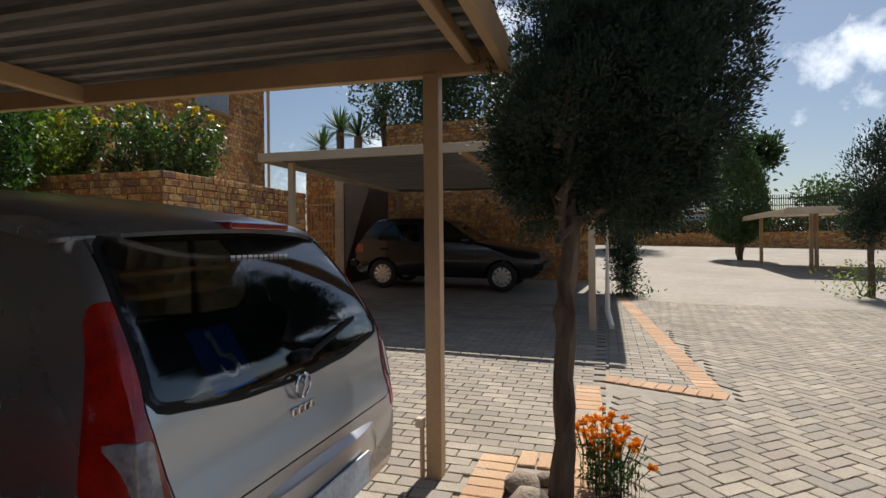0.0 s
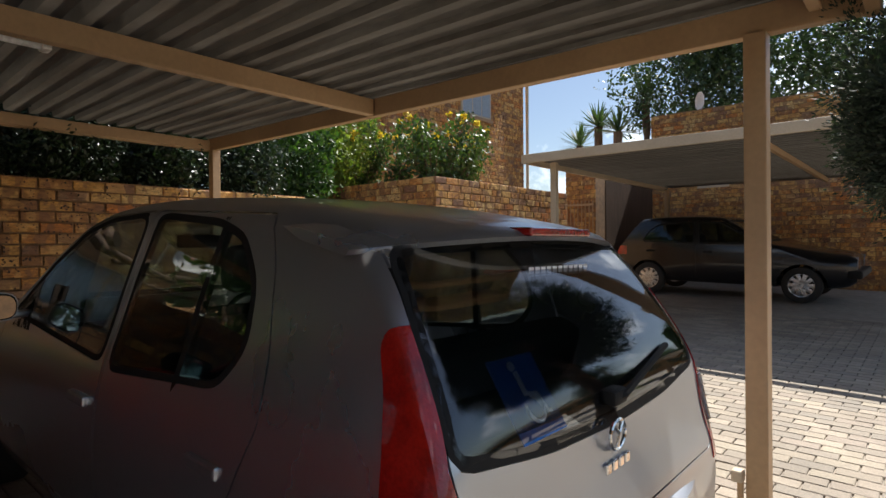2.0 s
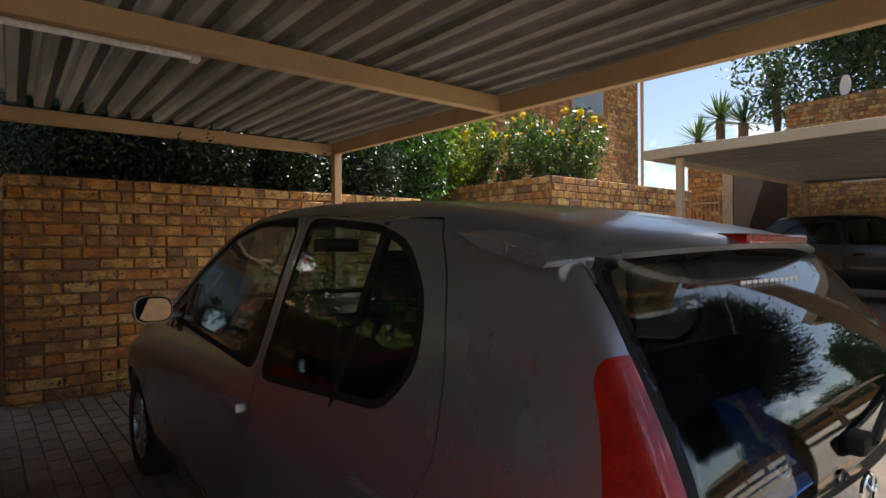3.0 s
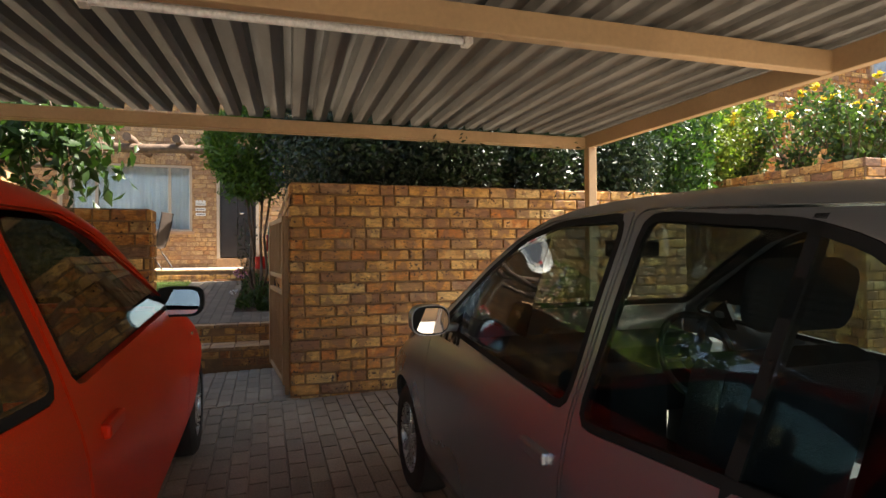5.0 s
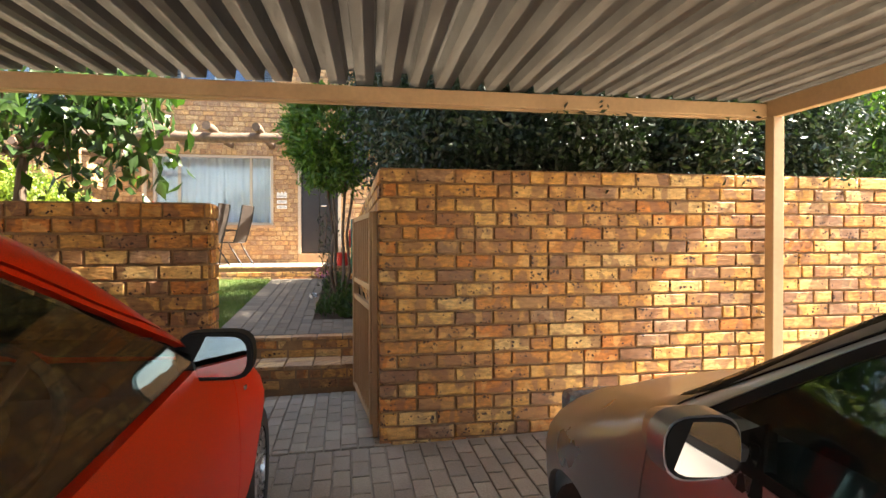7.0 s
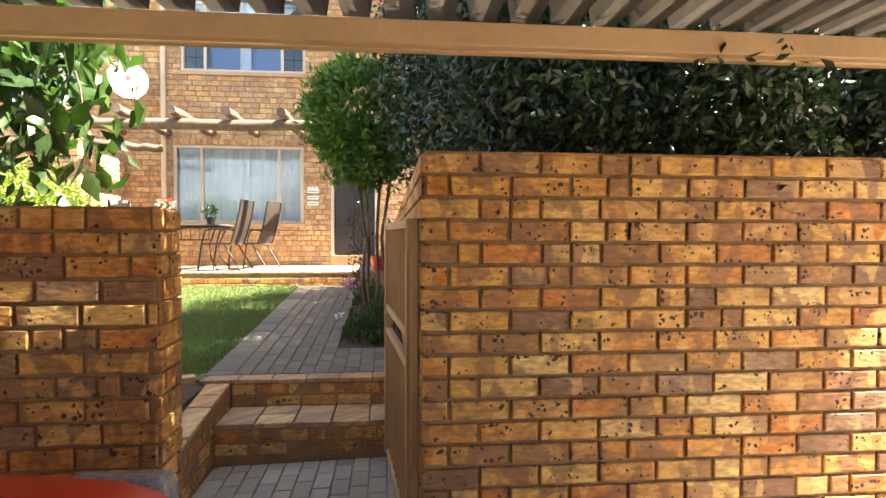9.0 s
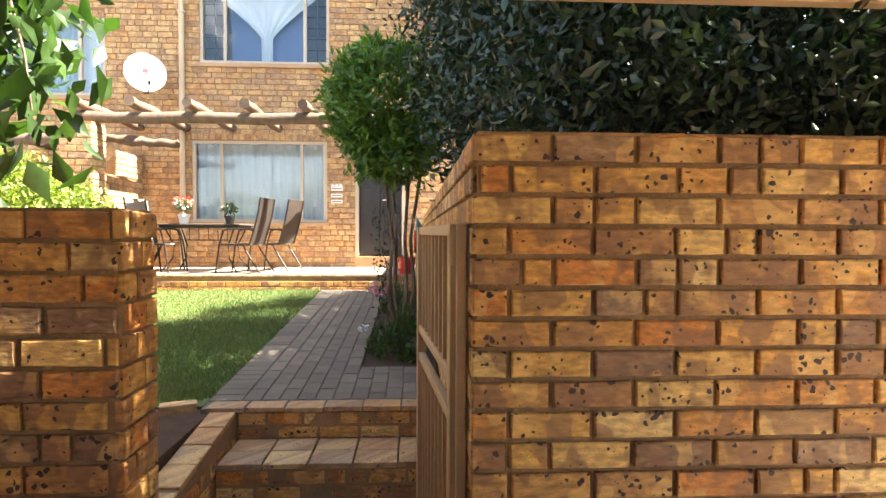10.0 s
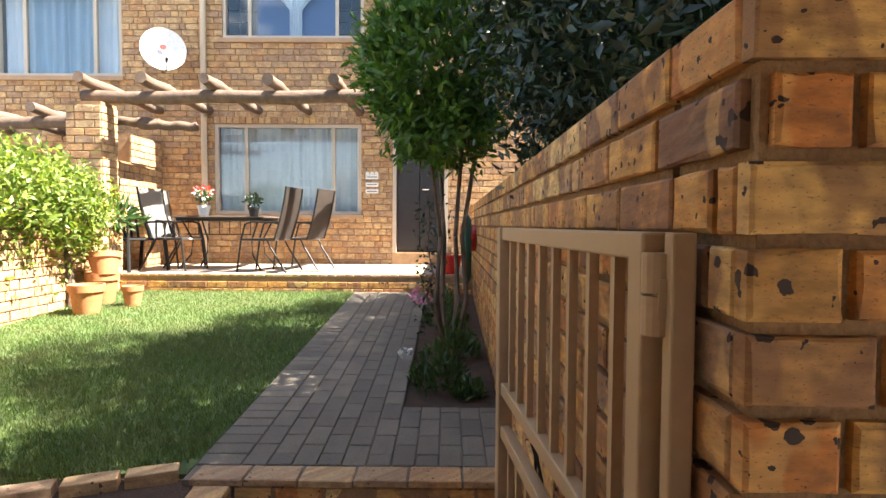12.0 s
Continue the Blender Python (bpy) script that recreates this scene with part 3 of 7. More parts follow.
def casement(name, y0, y1, z0, z1, mullions, bars, label, curtains):
    """A steel window set in the house wall: frame, mullions, panes, sill, burglar bars, curtains behind."""
    w = thing(name, label, "window", kind="structure")
    x = HOUSE_X - .07
    bm = bmesh.new()
    for a in ((y0, y0 + .05, z0, z1), (y1 - .05, y1, z0, z1), (y0 + .05, y1 - .05, z0, z0 + .05), (y0 + .05, y1 - .05, z1 - .05, z1)):
        add_box(bm, x - .03, x + .05, *a)
    part("window_frame", bm, FRAME_METAL, w)
    for y in mullions:
        part("mullion", box_bm(x - .02, x + .04, y - .025, y + .025, z0 + .05, z1 - .05), FRAME_METAL, w)
    edges = [y0 + .05, *mullions, y1 - .05]
    for a, b in zip(edges, edges[1:]):
        p = part("pane", box_bm(x, x + .006, a + .02, b - .02, z0 + .05, z1 - .05), GLASS_WIN, w)
        p.visible_shadow = False
    part("window_sill", box_bm(HOUSE_X - .02, HOUSE_X + .05, y0 - .04, y1 + .04, z0 - .07, z0 - .003, bevel=.006), FRAME_WOOD, w)
    if bars:
        bm = bmesh.new()
        ny, nz = bars
        for i in range(1, ny):
            y = y0 + (y1 - y0) * i / ny
            add_rod(bm, (x - .06, y, z0 + .03), (x - .06, y, z1 - .03), .009, seg=5)
        for i in range(1, nz):
            z = z0 + (z1 - z0) * i / nz
            add_rod(bm, (x - .06, y0 + .03, z), (x - .06, y1 - .03, z), .009, seg=5)
        part("burglar_bars", bm, BURGLAR, w)
    for k, (a, b, kind) in enumerate(curtains):
        bm = bmesh.new()
        n = max(6, int((b - a) / .025))
        cols = []
        for i in range(n + 1):
            f = i / n
            ph = f * (b - a) * 42 + k
            lo, hi = [], []
            xx = x - .115 + .022 * math.sin(ph) + .012 * math.sin(ph * .37 + 1)
            yy = a + f * (b - a)
            cols.append([bm.verts.new((xx + .006 * math.sin(3 * j), yy if kind == "hang" else yy + (0 if j == 5 else (kind == "tie_r") * 0 + (1 if kind == "tie_l" else -1) * (abs(j - 1.2) * -.03 + .09) * (f if kind == "tie_r" else 1 - f) * 4 * (b - a)), z0 + .02 + (z1 - z0 - .06) * j / 5)) for j in range(6)])
        for p, q in zip(cols, cols[1:]):
            for j in range(5):
                bm.faces.new((p[j], q[j], q[j + 1], p[j + 1]))
        part("curtain", bm, CURTAIN, w, "sheer white curtain", smooth=True)
    return w


casement("window_1", -3.54, -1.24, 1.65, 3.05, (-3.05, -1.68), (16, 10), "wide tan steel window with sheer white curtains and bars", [(-3.50, -2.2, "hang"), (-2.2, -1.28, "hang")])
casement("window_2", -3.40, -1.20, 4.37, 5.75, (-2.98, -1.62), None, "upper tan steel window with tied white curtains", [])
casement("window_3", -6.95, -4.97, 3.78, 5.10, (-5.4, -6.5), None, "neighbouring upper window with white curtains", [(-6.9, -5.9, "hang"), (-5.9, -5.0, "hang")])


def tied_curtains():
    """Two sheers gathered to the middle and a swag, in front of a panel coloured as reflected sky."""
    x = HOUSE_X - .2
    bm = bmesh.new()
    for side in (-1, 1):
        cols = []
        for i in range(15):
            f = i / 14
            col = []
            for j in range(12):
                h = j / 11
                outer = 1.0 * max(0.0, (h - .30) / .70) ** 1.25 + .05 + (.05 if h < .3 else 0)
                col.append(bm.verts.new((x + .02 * math.sin(f * 20), -2.3 + side * outer * f, 4.40 + 1.3 * h)))
            cols.append(col)
        for p, q in zip(cols, cols[1:]):
            for j in range(11):
                bm.faces.new((p[j], q[j], q[j + 1], p[j + 1]))
    w = bpy.data.objects["window_2"]
    part("curtain", bm, CURTAIN, w, "sheer curtains tied together in the middle", smooth=True)
    part("blind", box_bm(x - .12, x - .10, -2.95, -1.65, 4.38, 5.74), SKY_REFLECTION, w, "blue blind behind the curtains")
    for a, b in ((-3.35, -3.0), (-1.6, -1.25)):
        bm = bmesh.new()
        for i in range(7):
            z = 4.47 + .19 * i
            add_rod(bm, (x + .06, a, z), (x + .06, b, z), .008, seg=5)
        for y in (a, (a + b) / 2, b):
            add_rod(bm, (x + .06, y, 4.4), (x + .06, y, 5.7), .008, seg=5)
        part("burglar_bars", bm, BLACK_METAL, w, "black horizontal burglar bars")


tied_curtains()


def front_door():
    d = thing("door_1", "dark front door with tan frame, standing ajar", "door", kind="structure")
    y0, y1, z0, z1 = -0.75, 0.12, 1.06, 3.05
    bm = bmesh.new()
    for a in ((y0, y0 + .06, z0, z1), (y1 - .06, y1, z0, z1), (y0 + .06, y1 - .06, z1 - .06, z1)):
        add_box(bm, HOUSE_X - .14, HOUSE_X + .01, *a)
    part("door_frame", bm, FRAME_METAL, d)
    # Dark leaves stand in for the shaded room behind the open doorway.
    part("door_leaf", box_bm(HOUSE_X - .12, HOUSE_X - .08, y0 + .065, y0 + .42, z0 + .02, z1 - .07, bevel=.004), DOORWAY_DARK, d)
    part("door_leaf", box_bm(HOUSE_X - .12, HOUSE_X - .08, y0 + .43, y1 - .065, z0 + .02, z1 - .07, bevel=.004), DOORWAY_DARK, d)
    part("door_handle", rod_bm((HOUSE_X - .03, -.28, 2.05), (HOUSE_X - .03, -.18, 2.05), .012), CHROME, d, "chrome handle")
    part("threshold", box_bm(HOUSE_X - .02, HOUSE_X + .05, y0 - .01, y1 + .01, TERR_Z + .013, 1.055, bevel=.006), MORTAR, d)


front_door()


# ---- carports ----
SLOPE = (2.16 - 2.02) / 5.0


def roof_z(x):
    """Underside of the first carport's beams."""
    return 2.015 + SLOPE * (-0.87 - x)


def side_y(x):
    """Line of the side beam over the two posts."""
    return 2.93 + (3.20 - 2.93) * (-0.87 - x) / 5.03


def ribbed_sheet(x0, x1, ya, y1, z_at, pitch=0.165, slot=0.05, rise=0.085, edge=None):
    """A trapezoid-ribbed roof sheet, ribs along x, seen as pans from below."""
    bm = bmesh.new()
    prof = []
    y = ya
    while y < y1:
        prof += [(y, 0), (y + pitch - slot - .012, 0), (y + pitch - slot, rise), (y + pitch - .012, rise)]
        y += pitch
    cols = []
    for py, pz in prof:
        sk = 1.0
        cols.append([bm.verts.new((x, py + (0 if edge is None else edge(x) * (py - ya) / (y1 - ya)), z_at(x) + pz)) for x in (x0, x0 * .5 + x1 * .5, x1)])
    for a, b in zip(cols, cols[1:]):
        for i in range(2):
            bm.faces.new((a[i], b[i], b[i + 1], a[i + 1]))
    bmesh.ops.solidify(bm, geom=bm.faces[:], thickness=0.002)
    return bm


def carport_near():
    c = thing("carport", "tan steel carport with a ribbed metal roof over two cars", "carport")
    # Roof and posts run on unseen past the red car to darken the bays.
    x0, x1, ya = -6.0, -0.50, -8.8
    part("roof_sheet", ribbed_sheet(x0, x1, ya, 2.98, lambda x: roof_z(x) + .125, edge=lambda x: side_y(x) - 2.98 + .02), SHEET, c, "grey ribbed galvanised sheet, stained underneath")
    part("side_beam", beam_bm((x0, side_y(x0), roof_z(x0) + .06), (x1, side_y(x1), roof_z(x1) + .06), .06, .125), STEEL_TAN, c)
    part("fascia", beam_bm((x1 + .02, ya, roof_z(x1) + .07), (x1 + .02, side_y(x1) + .03, roof_z(x1) + .07), .05, .16), STEEL_TAN, c)
    part("inner_rail", beam_bm((x1 - .16, ya, roof_z(x1) + .08), (x1 - .16, side_y(x1) - .02, roof_z(x1) + .08), .05, .07), STEEL_TAN, c)
    for x in (-3.36,):
        part("cross_beam", beam_bm((x, ya, roof_z(x) + .06), (x, side_y(x) - .03, roof_z(x) + .06), .065, .115), STEEL_TAN, c)
    part("wall_beam", beam_bm((x0 + .03, ya, roof_z(x0) + .055), (x0 + .03, side_y(x0) - .03, roof_z(x0) + .055), .06, .095), STEEL_TAN, c)
    part("gutter", beam_bm((x0 - .04, ya, roof_z(x0) + .03), (x0 - .04, side_y(x0), roof_z(x0) + .03), .05, .05), STEEL_TAN, c)
    for px, py in ((-0.87, 2.90), (-5.90, 3.20), (-0.87, -3.3), (-5.90, -3.3), (-0.87, -8.6), (-5.90, -8.6)):
        post = part("post", box_bm(px - .042, px + .042, py - .042, py + .042, gz(px, py) - .02, roof_z(px), bevel=.006), STEEL_TAN, c)
    post = part("conduit", tube_bm([(-0.93, 2.85, gz(-.9, 2.9)), (-0.93, 2.85, .12), (-0.93, 2.85, .2)], .013, 8), STEEL_TAN, c)
    part("pipe_box", box_bm(-.96, -.915, 2.82, 2.87, .17, .22, bevel=.008), STEEL_PALE, c, "small cream junction cap")
    # fluorescent batten under the roof, beside the cross beam
    f = thing("tube_light", "white fluorescent batten, unlit, under the carport roof", "lamp")
    z = roof_z(-3.5)
    part("body", box_bm(-3.55, -3.45, -.40, 1.13, z + .045, z + .105, bevel=.008), WHITE, f)
    part("tube", rod_bm((-3.50, -.37, z + .022), (-3.50, 1.10, z + .022), .018, seg=12), FROSTED, f)
    for y in (-.39, 1.10):
        part("hanger", box_bm(-3.51, -3.49, y - .2 - .01, y - .19, z + .10, roof_z(-3.50) + .124), WHITE, f)
        part("end_cap", box_bm(-3.535, -3.465, y - .02, y + .02, z + .0, z + .06, bevel=.006), WHITE, f)


carport_near()


def carport_far():
    c = thing("carport", "cream steel carport with a flat roof over the black car", "carport")
    za, zb = 2.39, 2.35

    def z_at(x):
        return za + (zb - za) * (x + 4.9) / 5.1
    part("roof_sheet", ribbed_sheet(-4.95, .30, 7.60, 13.6, lambda x: z_at(x) + .075), SHEET, c, "grey ribbed metal roof")
    part("fascia", beam_bm((-5.0, 7.56, z_at(-5) + .06), (.33, 7.44, z_at(.33) + .06), .05, .13), STEEL_PALE, c)
    for x in (-4.97, .32):
        part("side_beam", beam_bm((x, 7.60, z_at(x) + .055), (x, 13.6, z_at(x) + .055), .05, .12), STEEL_PALE, c)
    for x in (-1.9,):
        part("cross_beam", beam_bm((x, 7.62, z_at(x) + .025), (x, 13.58, z_at(x) + .025), .06, .08), STEEL_TAN, c)
    for px, py in ((-4.62, 7.85), (-.17, 7.62), (-4.9, 13.4), (-.30, 12.9)):
        part("post", box_bm(px - .045, px + .045, py - .045, py + .045, gz(px, py) - .02, z_at(px) + .01, bevel=.006), STEEL_PALE if py < 10 else STEEL_TAN, c)
    part("downpipe", tube_bm([(.02, 7.72, z_at(0)), (.02, 7.72, .25), (.06, 7.62, .1), (.07, 7.55, .06)], .035, 10), WHITE, c, "white plastic downpipe")


carport_far()


def carport_distant():
    c = thing("carport", "distant cream carport on thin posts", "carport")
    part("roof_sheet", prism_bm([(5.0, 2.02), (5.0, 2.08), (13.0, 2.18), (13.0, 2.12)], "y", 18.6, 24.0), STEEL_PALE, c)
    part("fascia", beam_bm((5.0, 18.6, 2.00), (13.0, 18.6, 2.08), .06, .2), STEEL_PALE, c)
    part("side_beam", beam_bm((5.0, 18.63, 1.98), (5.0, 24.0, 1.98), .06, .16), STEEL_PALE, c)
    for px, py in ((5.44, 23.2), (6.25, 20.6), (6.4, 20.62), (9.0, 19.2), (12.6, 19.2), (12.6, 23.4)):
        part("post", box_bm(px - .05, px + .05, py - .05, py + .05, gz(px, py) - .1, 2.05), STEEL_TAN, c)


carport_distant()

# ---- buildings and walls across the yard ----
yard_wall = brick_wall("wall_yard", -5.7, -.3, 14.6, 15.0, -.2, 4.38, "tall face-brick wall behind the parked black car")
yard_return = brick_wall("wall_yard_return", -6.6, -6.36, 11.9, 14.95, -.2, 2.75, "brick return wall of the dark passage")
passage_pier = brick_wall("wall_pier", -6.36, -5.66, 11.4, 11.9, -.2, 3.0, "brick pier with a gate")
setting("passage_gate", box_bm(-5.73, -5.67, 11.9, 14.58, .1, 2.72), BROWN_WOOD, "dark brown timber screen beside the parked car")
house_far = brick_wall("wall_house_far", -15.0, -9.0, 8.6, 13.9, -.2, 6.9, "two-storey face-brick house beyond the planter")
setting("roof_house_far", prism_bm([(-15.4, 6.9), (-8.5, 6.9), (-8.5, 7.05), (-12, 8.8), (-15.4, 7.05)], "y", 8.2, 14.3), ROOF_TILE, "dark tiled roof")
boundary_wall = brick_wall("wall_boundary", -2.0, 46.0, 38.0, 38.3, -.2, 3.0, "brick boundary wall with a palisade on top")
kerb_wall = brick_wall("wall_low", -2.0, 46.0, 34.0, 34.25, -.2, 1.62, "low retaining wall under a clipped hedge")
setting("hedge_soil", box_bm(-2.0, 46, 34.25, 37.9, 0, 1.6), SOIL, "raised soil bed behind the retaining wall")
# Unseen wall, added to block light from the carport's open side.
setting("wall_carport_end", box_bm(-6.3, -.9, -9.24, -9.0, -.4, 2.3), MORTAR, "plain wall closing the carport row")
setting("wall_street_end", box_bm(46, 46.3, -30, 38.3, -1.5, 3.0), MORTAR, "plain boundary wall")
setting("wall_back", box_bm(-14, 46.3, -30.3, -30, -1.5, 3.0), MORTAR, "plain boundary wall behind the yard")
setting("wall_opposite", box_bm(20, 20.3, -30, 12, -1.5, 2.6), MORTAR, "plain wall across the drive")


# ---- cars ----
def curve_at(pts, x):
    """Smooth interpolation through (x, value) pairs."""
    if x <= pts[0][0]:
        return pts[0][1]
    for i in range(len(pts) - 1):
        (x0, a), (x1, b) = pts[i], pts[i + 1]
        if x <= x1:
            p = pts[i - 1] if i else (2 * x0 - x1, 2 * a - b)
            q = pts[i + 2] if i + 2 < len(pts) else (2 * x1 - x0, 2 * b - a)
            m0 = (b - p[1]) / (x1 - p[0]) * (x1 - x0)
            m1 = (q[1] - a) / (q[0] - x0) * (x1 - x0)
            s = b - a
            if s == 0:
                m0 = m1 = 0
            else:
                m0 = max(min(m0 / s, 2.5), 0) * s
                m1 = max(min(m1 / s, 2.5), 0) * s
            t = (x - x0) / (x1 - x0)
            return a + t * (m0 + t * (3 * s - 2 * m0 - m1 + t * (m0 + m1 - 2 * s)))
    return pts[-1][1]


def car_shell(spec):
    """The closed outer skin: rings across the car from tail (x = 0) to nose."""
    up, lo, plan, wz, half = spec["up"], spec["lo"], spec["plan"], spec["wz"], spec["width"] / 2
    stations, x = [], 0.0
    length = up[-1][0]
    while x < length:
        stations.append(x)
        slope = abs(curve_at(up, x + .004) - curve_at(up, x)) / .004
        x += max(.006, .055 / (1 + slope) if slope < 6 else .006)
    stations.append(length)
    bm = bmesh.new()
    rings = []
    for x in stations:
        a, b = curve_at(lo, x), curve_at(up, x)
        r = min(spec.get("corner", .11) + .16 * min(max((x - spec["dash"] - .35) / .5, 0), 1), .38 * (b - a))
        top = r * min(spec.get("tail_soft", 1.0) + x * 1.2, 1)
        k = curve_at(plan, x) * half

        def w(z):
            return k * curve_at(wz, z)
        pts = [(0.0, a), (w(a) * .6, a)]
        for i in range(5):
            t = math.pi / 2 * i / 4
            z = a + r * .6 * (1 - math.cos(t))
            pts.append((w(z) - r * .6 * (1 - math.sin(t)), z))
        for i in range(1, 16):
            z = a + r * .6 + (b - top - a - r * .6) * i / 16
            pts.append((w(z), z))
        wt = w(b - top)
        for i in range(6):
            t = math.pi / 2 * i / 5
            pts.append((wt - top * 1.3 * (1 - math.cos(t)), b - top + top * math.sin(t) * .86))
        yt = pts[-1][0]
        for f in (.75, .5, .25, 0):
            pts.append((yt * f, b - .14 * top * f * f))
        full = [(y, z) for y, z in pts] + [(-y, z) for y, z in pts[-2:0:-1]]
        rings.append([bm.verts.new((x, y, z)) for y, z in full])
    n = len(rings[0])
    for p, q in zip(rings, rings[1:]):
        for i in range(n):
            bm.faces.new((p[i], p[(i + 1) % n], q[(i + 1) % n], q[i]))
    bm.faces.new(rings[0])
    bm.faces.new(rings[-1][::-1])
    bmesh.ops.recalc_face_normals(bm, faces=bm.faces[:])
    me = bpy.data.meshes.new("shell")
    bm.to_mesh(me)
    bm.free()
    return me


def carve(me, thick, steps):
    """The shell made thick, then cut with or kept inside the cutters, as a plain mesh."""
    ob = new("work", me)
    s = ob.modifiers.new("s", "SOLIDIFY")
    s.thickness, s.offset = thick, -1
    temps = [ob]
    for op, bm in steps:
        cm = bpy.data.meshes.new("cut")
        bm.to_mesh(cm)
        bm.free()
        c = new("cut", cm)
        temps.append(c)
        m = ob.modifiers.new("b", "BOOLEAN")
        m.operation, m.object, m.solver = op, c, "EXACT"
    dep = bpy.context.evaluated_depsgraph_get()
    dep.update()
    out = bpy.data.meshes.new_from_object(ob.evaluated_get(dep))
    for t in temps:
        bpy.data.objects.remove(t)
    return out


def grow(poly, d):
    """A polygon pushed outwards (or, with negative d, inwards)."""
    n = len(poly)
    area = sum(poly[i][0] * poly[(i + 1) % n][1] - poly[(i + 1) % n][0] * poly[i][1] for i in range(n))
    sgn = 1 if area > 0 else -1
    out = []
    for i in range(n):
        p, q, r = Vector(poly[i - 1]), Vector(poly[i]), Vector(poly[(i + 1) % n])
        e, f = (q - p).normalized(), (r - q).normalized()
        na, nb = Vector((e.y, -e.x)) * sgn, Vector((f.y, -f.x)) * sgn
        k = (na + nb)
        out.append(tuple(q + k * (d / max(.35, k.length_squared / 2))))
    return out


def rounded(poly, r=.04, seg=3):
    """Corners of a polygon rounded off."""
    out = []
    n = len(poly)
    for i in range(n):
        p, q, s = Vector(poly[i - 1]), Vector(poly[i]), Vector(poly[(i + 1) % n])
        a = q + (p - q).normalized() * min(r, (p - q).length * .45)
        b = q + (s - q).normalized() * min(r, (s - q).length * .45)
        for k in range(seg + 1):
            t = k / seg
            out.append(tuple(a * (1 - t) ** 2 + q * 2 * t * (1 - t) + b * t * t))
    return out


def wheel(car, x, y, z, r, width, style, side):
    w = thing("wheel", "", "", Matrix.Translation((x, y, z)))
    for key in ("label", "category"):
        if key in w:
            del w[key]
    w.parent = car
    s = side
    prof = [(r * .64, -width / 2), (r * .9, -width / 2), (r * .98, -width * .40), (r, -width * .2), (r, width * .2), (r * .98, width * .4), (r * .9, width / 2), (r * .64, width / 2)]
    seg = 36
    bm = bmesh.new()
    rings = [[bm.verts.new((q * math.cos(2 * math.pi * k / seg), h * s, q * math.sin(2 * math.pi * k / seg))) for k in range(seg)] for q, h in prof]
    rings.append(rings[0])
    for a, b in zip(rings, rings[1:]):
        for k in range(seg):
            bm.faces.new((a[k], a[(k + 1) % seg], b[(k + 1) % seg], b[k]))
    part("tyre", bm, TYRE, w, smooth=True)
    bm = bmesh.new()
    barrel = [(r * .65, width * .47), (r * .61, width * .45), (r * .59, width * .2), (r * .59, -width * .45), (r * .65, -width * .47)]
    rings = [[bm.verts.new((q * math.cos(2 * math.pi * k / seg), h * s, q * math.sin(2 * math.pi * k / seg))) for k in range(seg)] for q, h in barrel]
    for a, b in zip(rings, rings[1:]):
        for k in range(seg):
            bm.faces.new((a[k], a[(k + 1) % seg], b[(k + 1) % seg], b[k]))
    n = 9 if style == "alloy" else 10
    for k in range(n):
        a = 2 * math.pi * k / n
        add_box(bm, r * .08, r * .62, -.012 if style == "alloy" else -.03, .012 if style == "alloy" else .03, width * .30, width * .42, bevel=.004,
                m=Matrix.Rotation(a, 4, "Y") @ Matrix.Diagonal((1, 1, 1, 1)) @ Matrix(((1, 0, 0, 0), (0, 0, s, 0), (0, 1, 0, 0), (0, 0, 0, 1))))
    add_rod(bm, (0, width * .1 * s, 0), (0, width * .44 * s, 0), r * .16, r * .13, 16)
    part("rim", bm, ALLOY, w, "spoked alloy rim" if style == "alloy" else "silver hubcap", smooth=True)
    bm = bmesh.new()
    add_rod(bm, (0, -width * .1 * s, 0), (0, width * .05 * s, 0), r * .5, seg=20)
    part("brake_disc", bm, BLACK_METAL, w)


def seat_bm(x, y, z, back=True, wide=.46):
    bm = bmesh.new()
    add_box(bm, x - .25, x + .25, y - wide / 2, y + wide / 2, z, z + .16, bevel=.05)
    add_box(bm, -.06, .06, y - wide / 2, y + wide / 2, 0, .56, bevel=.05, m=Matrix.Translation((x - .24, 0, z + .1)) @ pose(0, 0, 0, 0, -14, 0))
    add_box(bm, -.045, .045, y - .13, y + .13, .60, .76, bevel=.04, m=Matrix.Translation((x - .25, 0, z + .1)) @ pose(0, 0, 0, 0, -12, 0))
    return bm


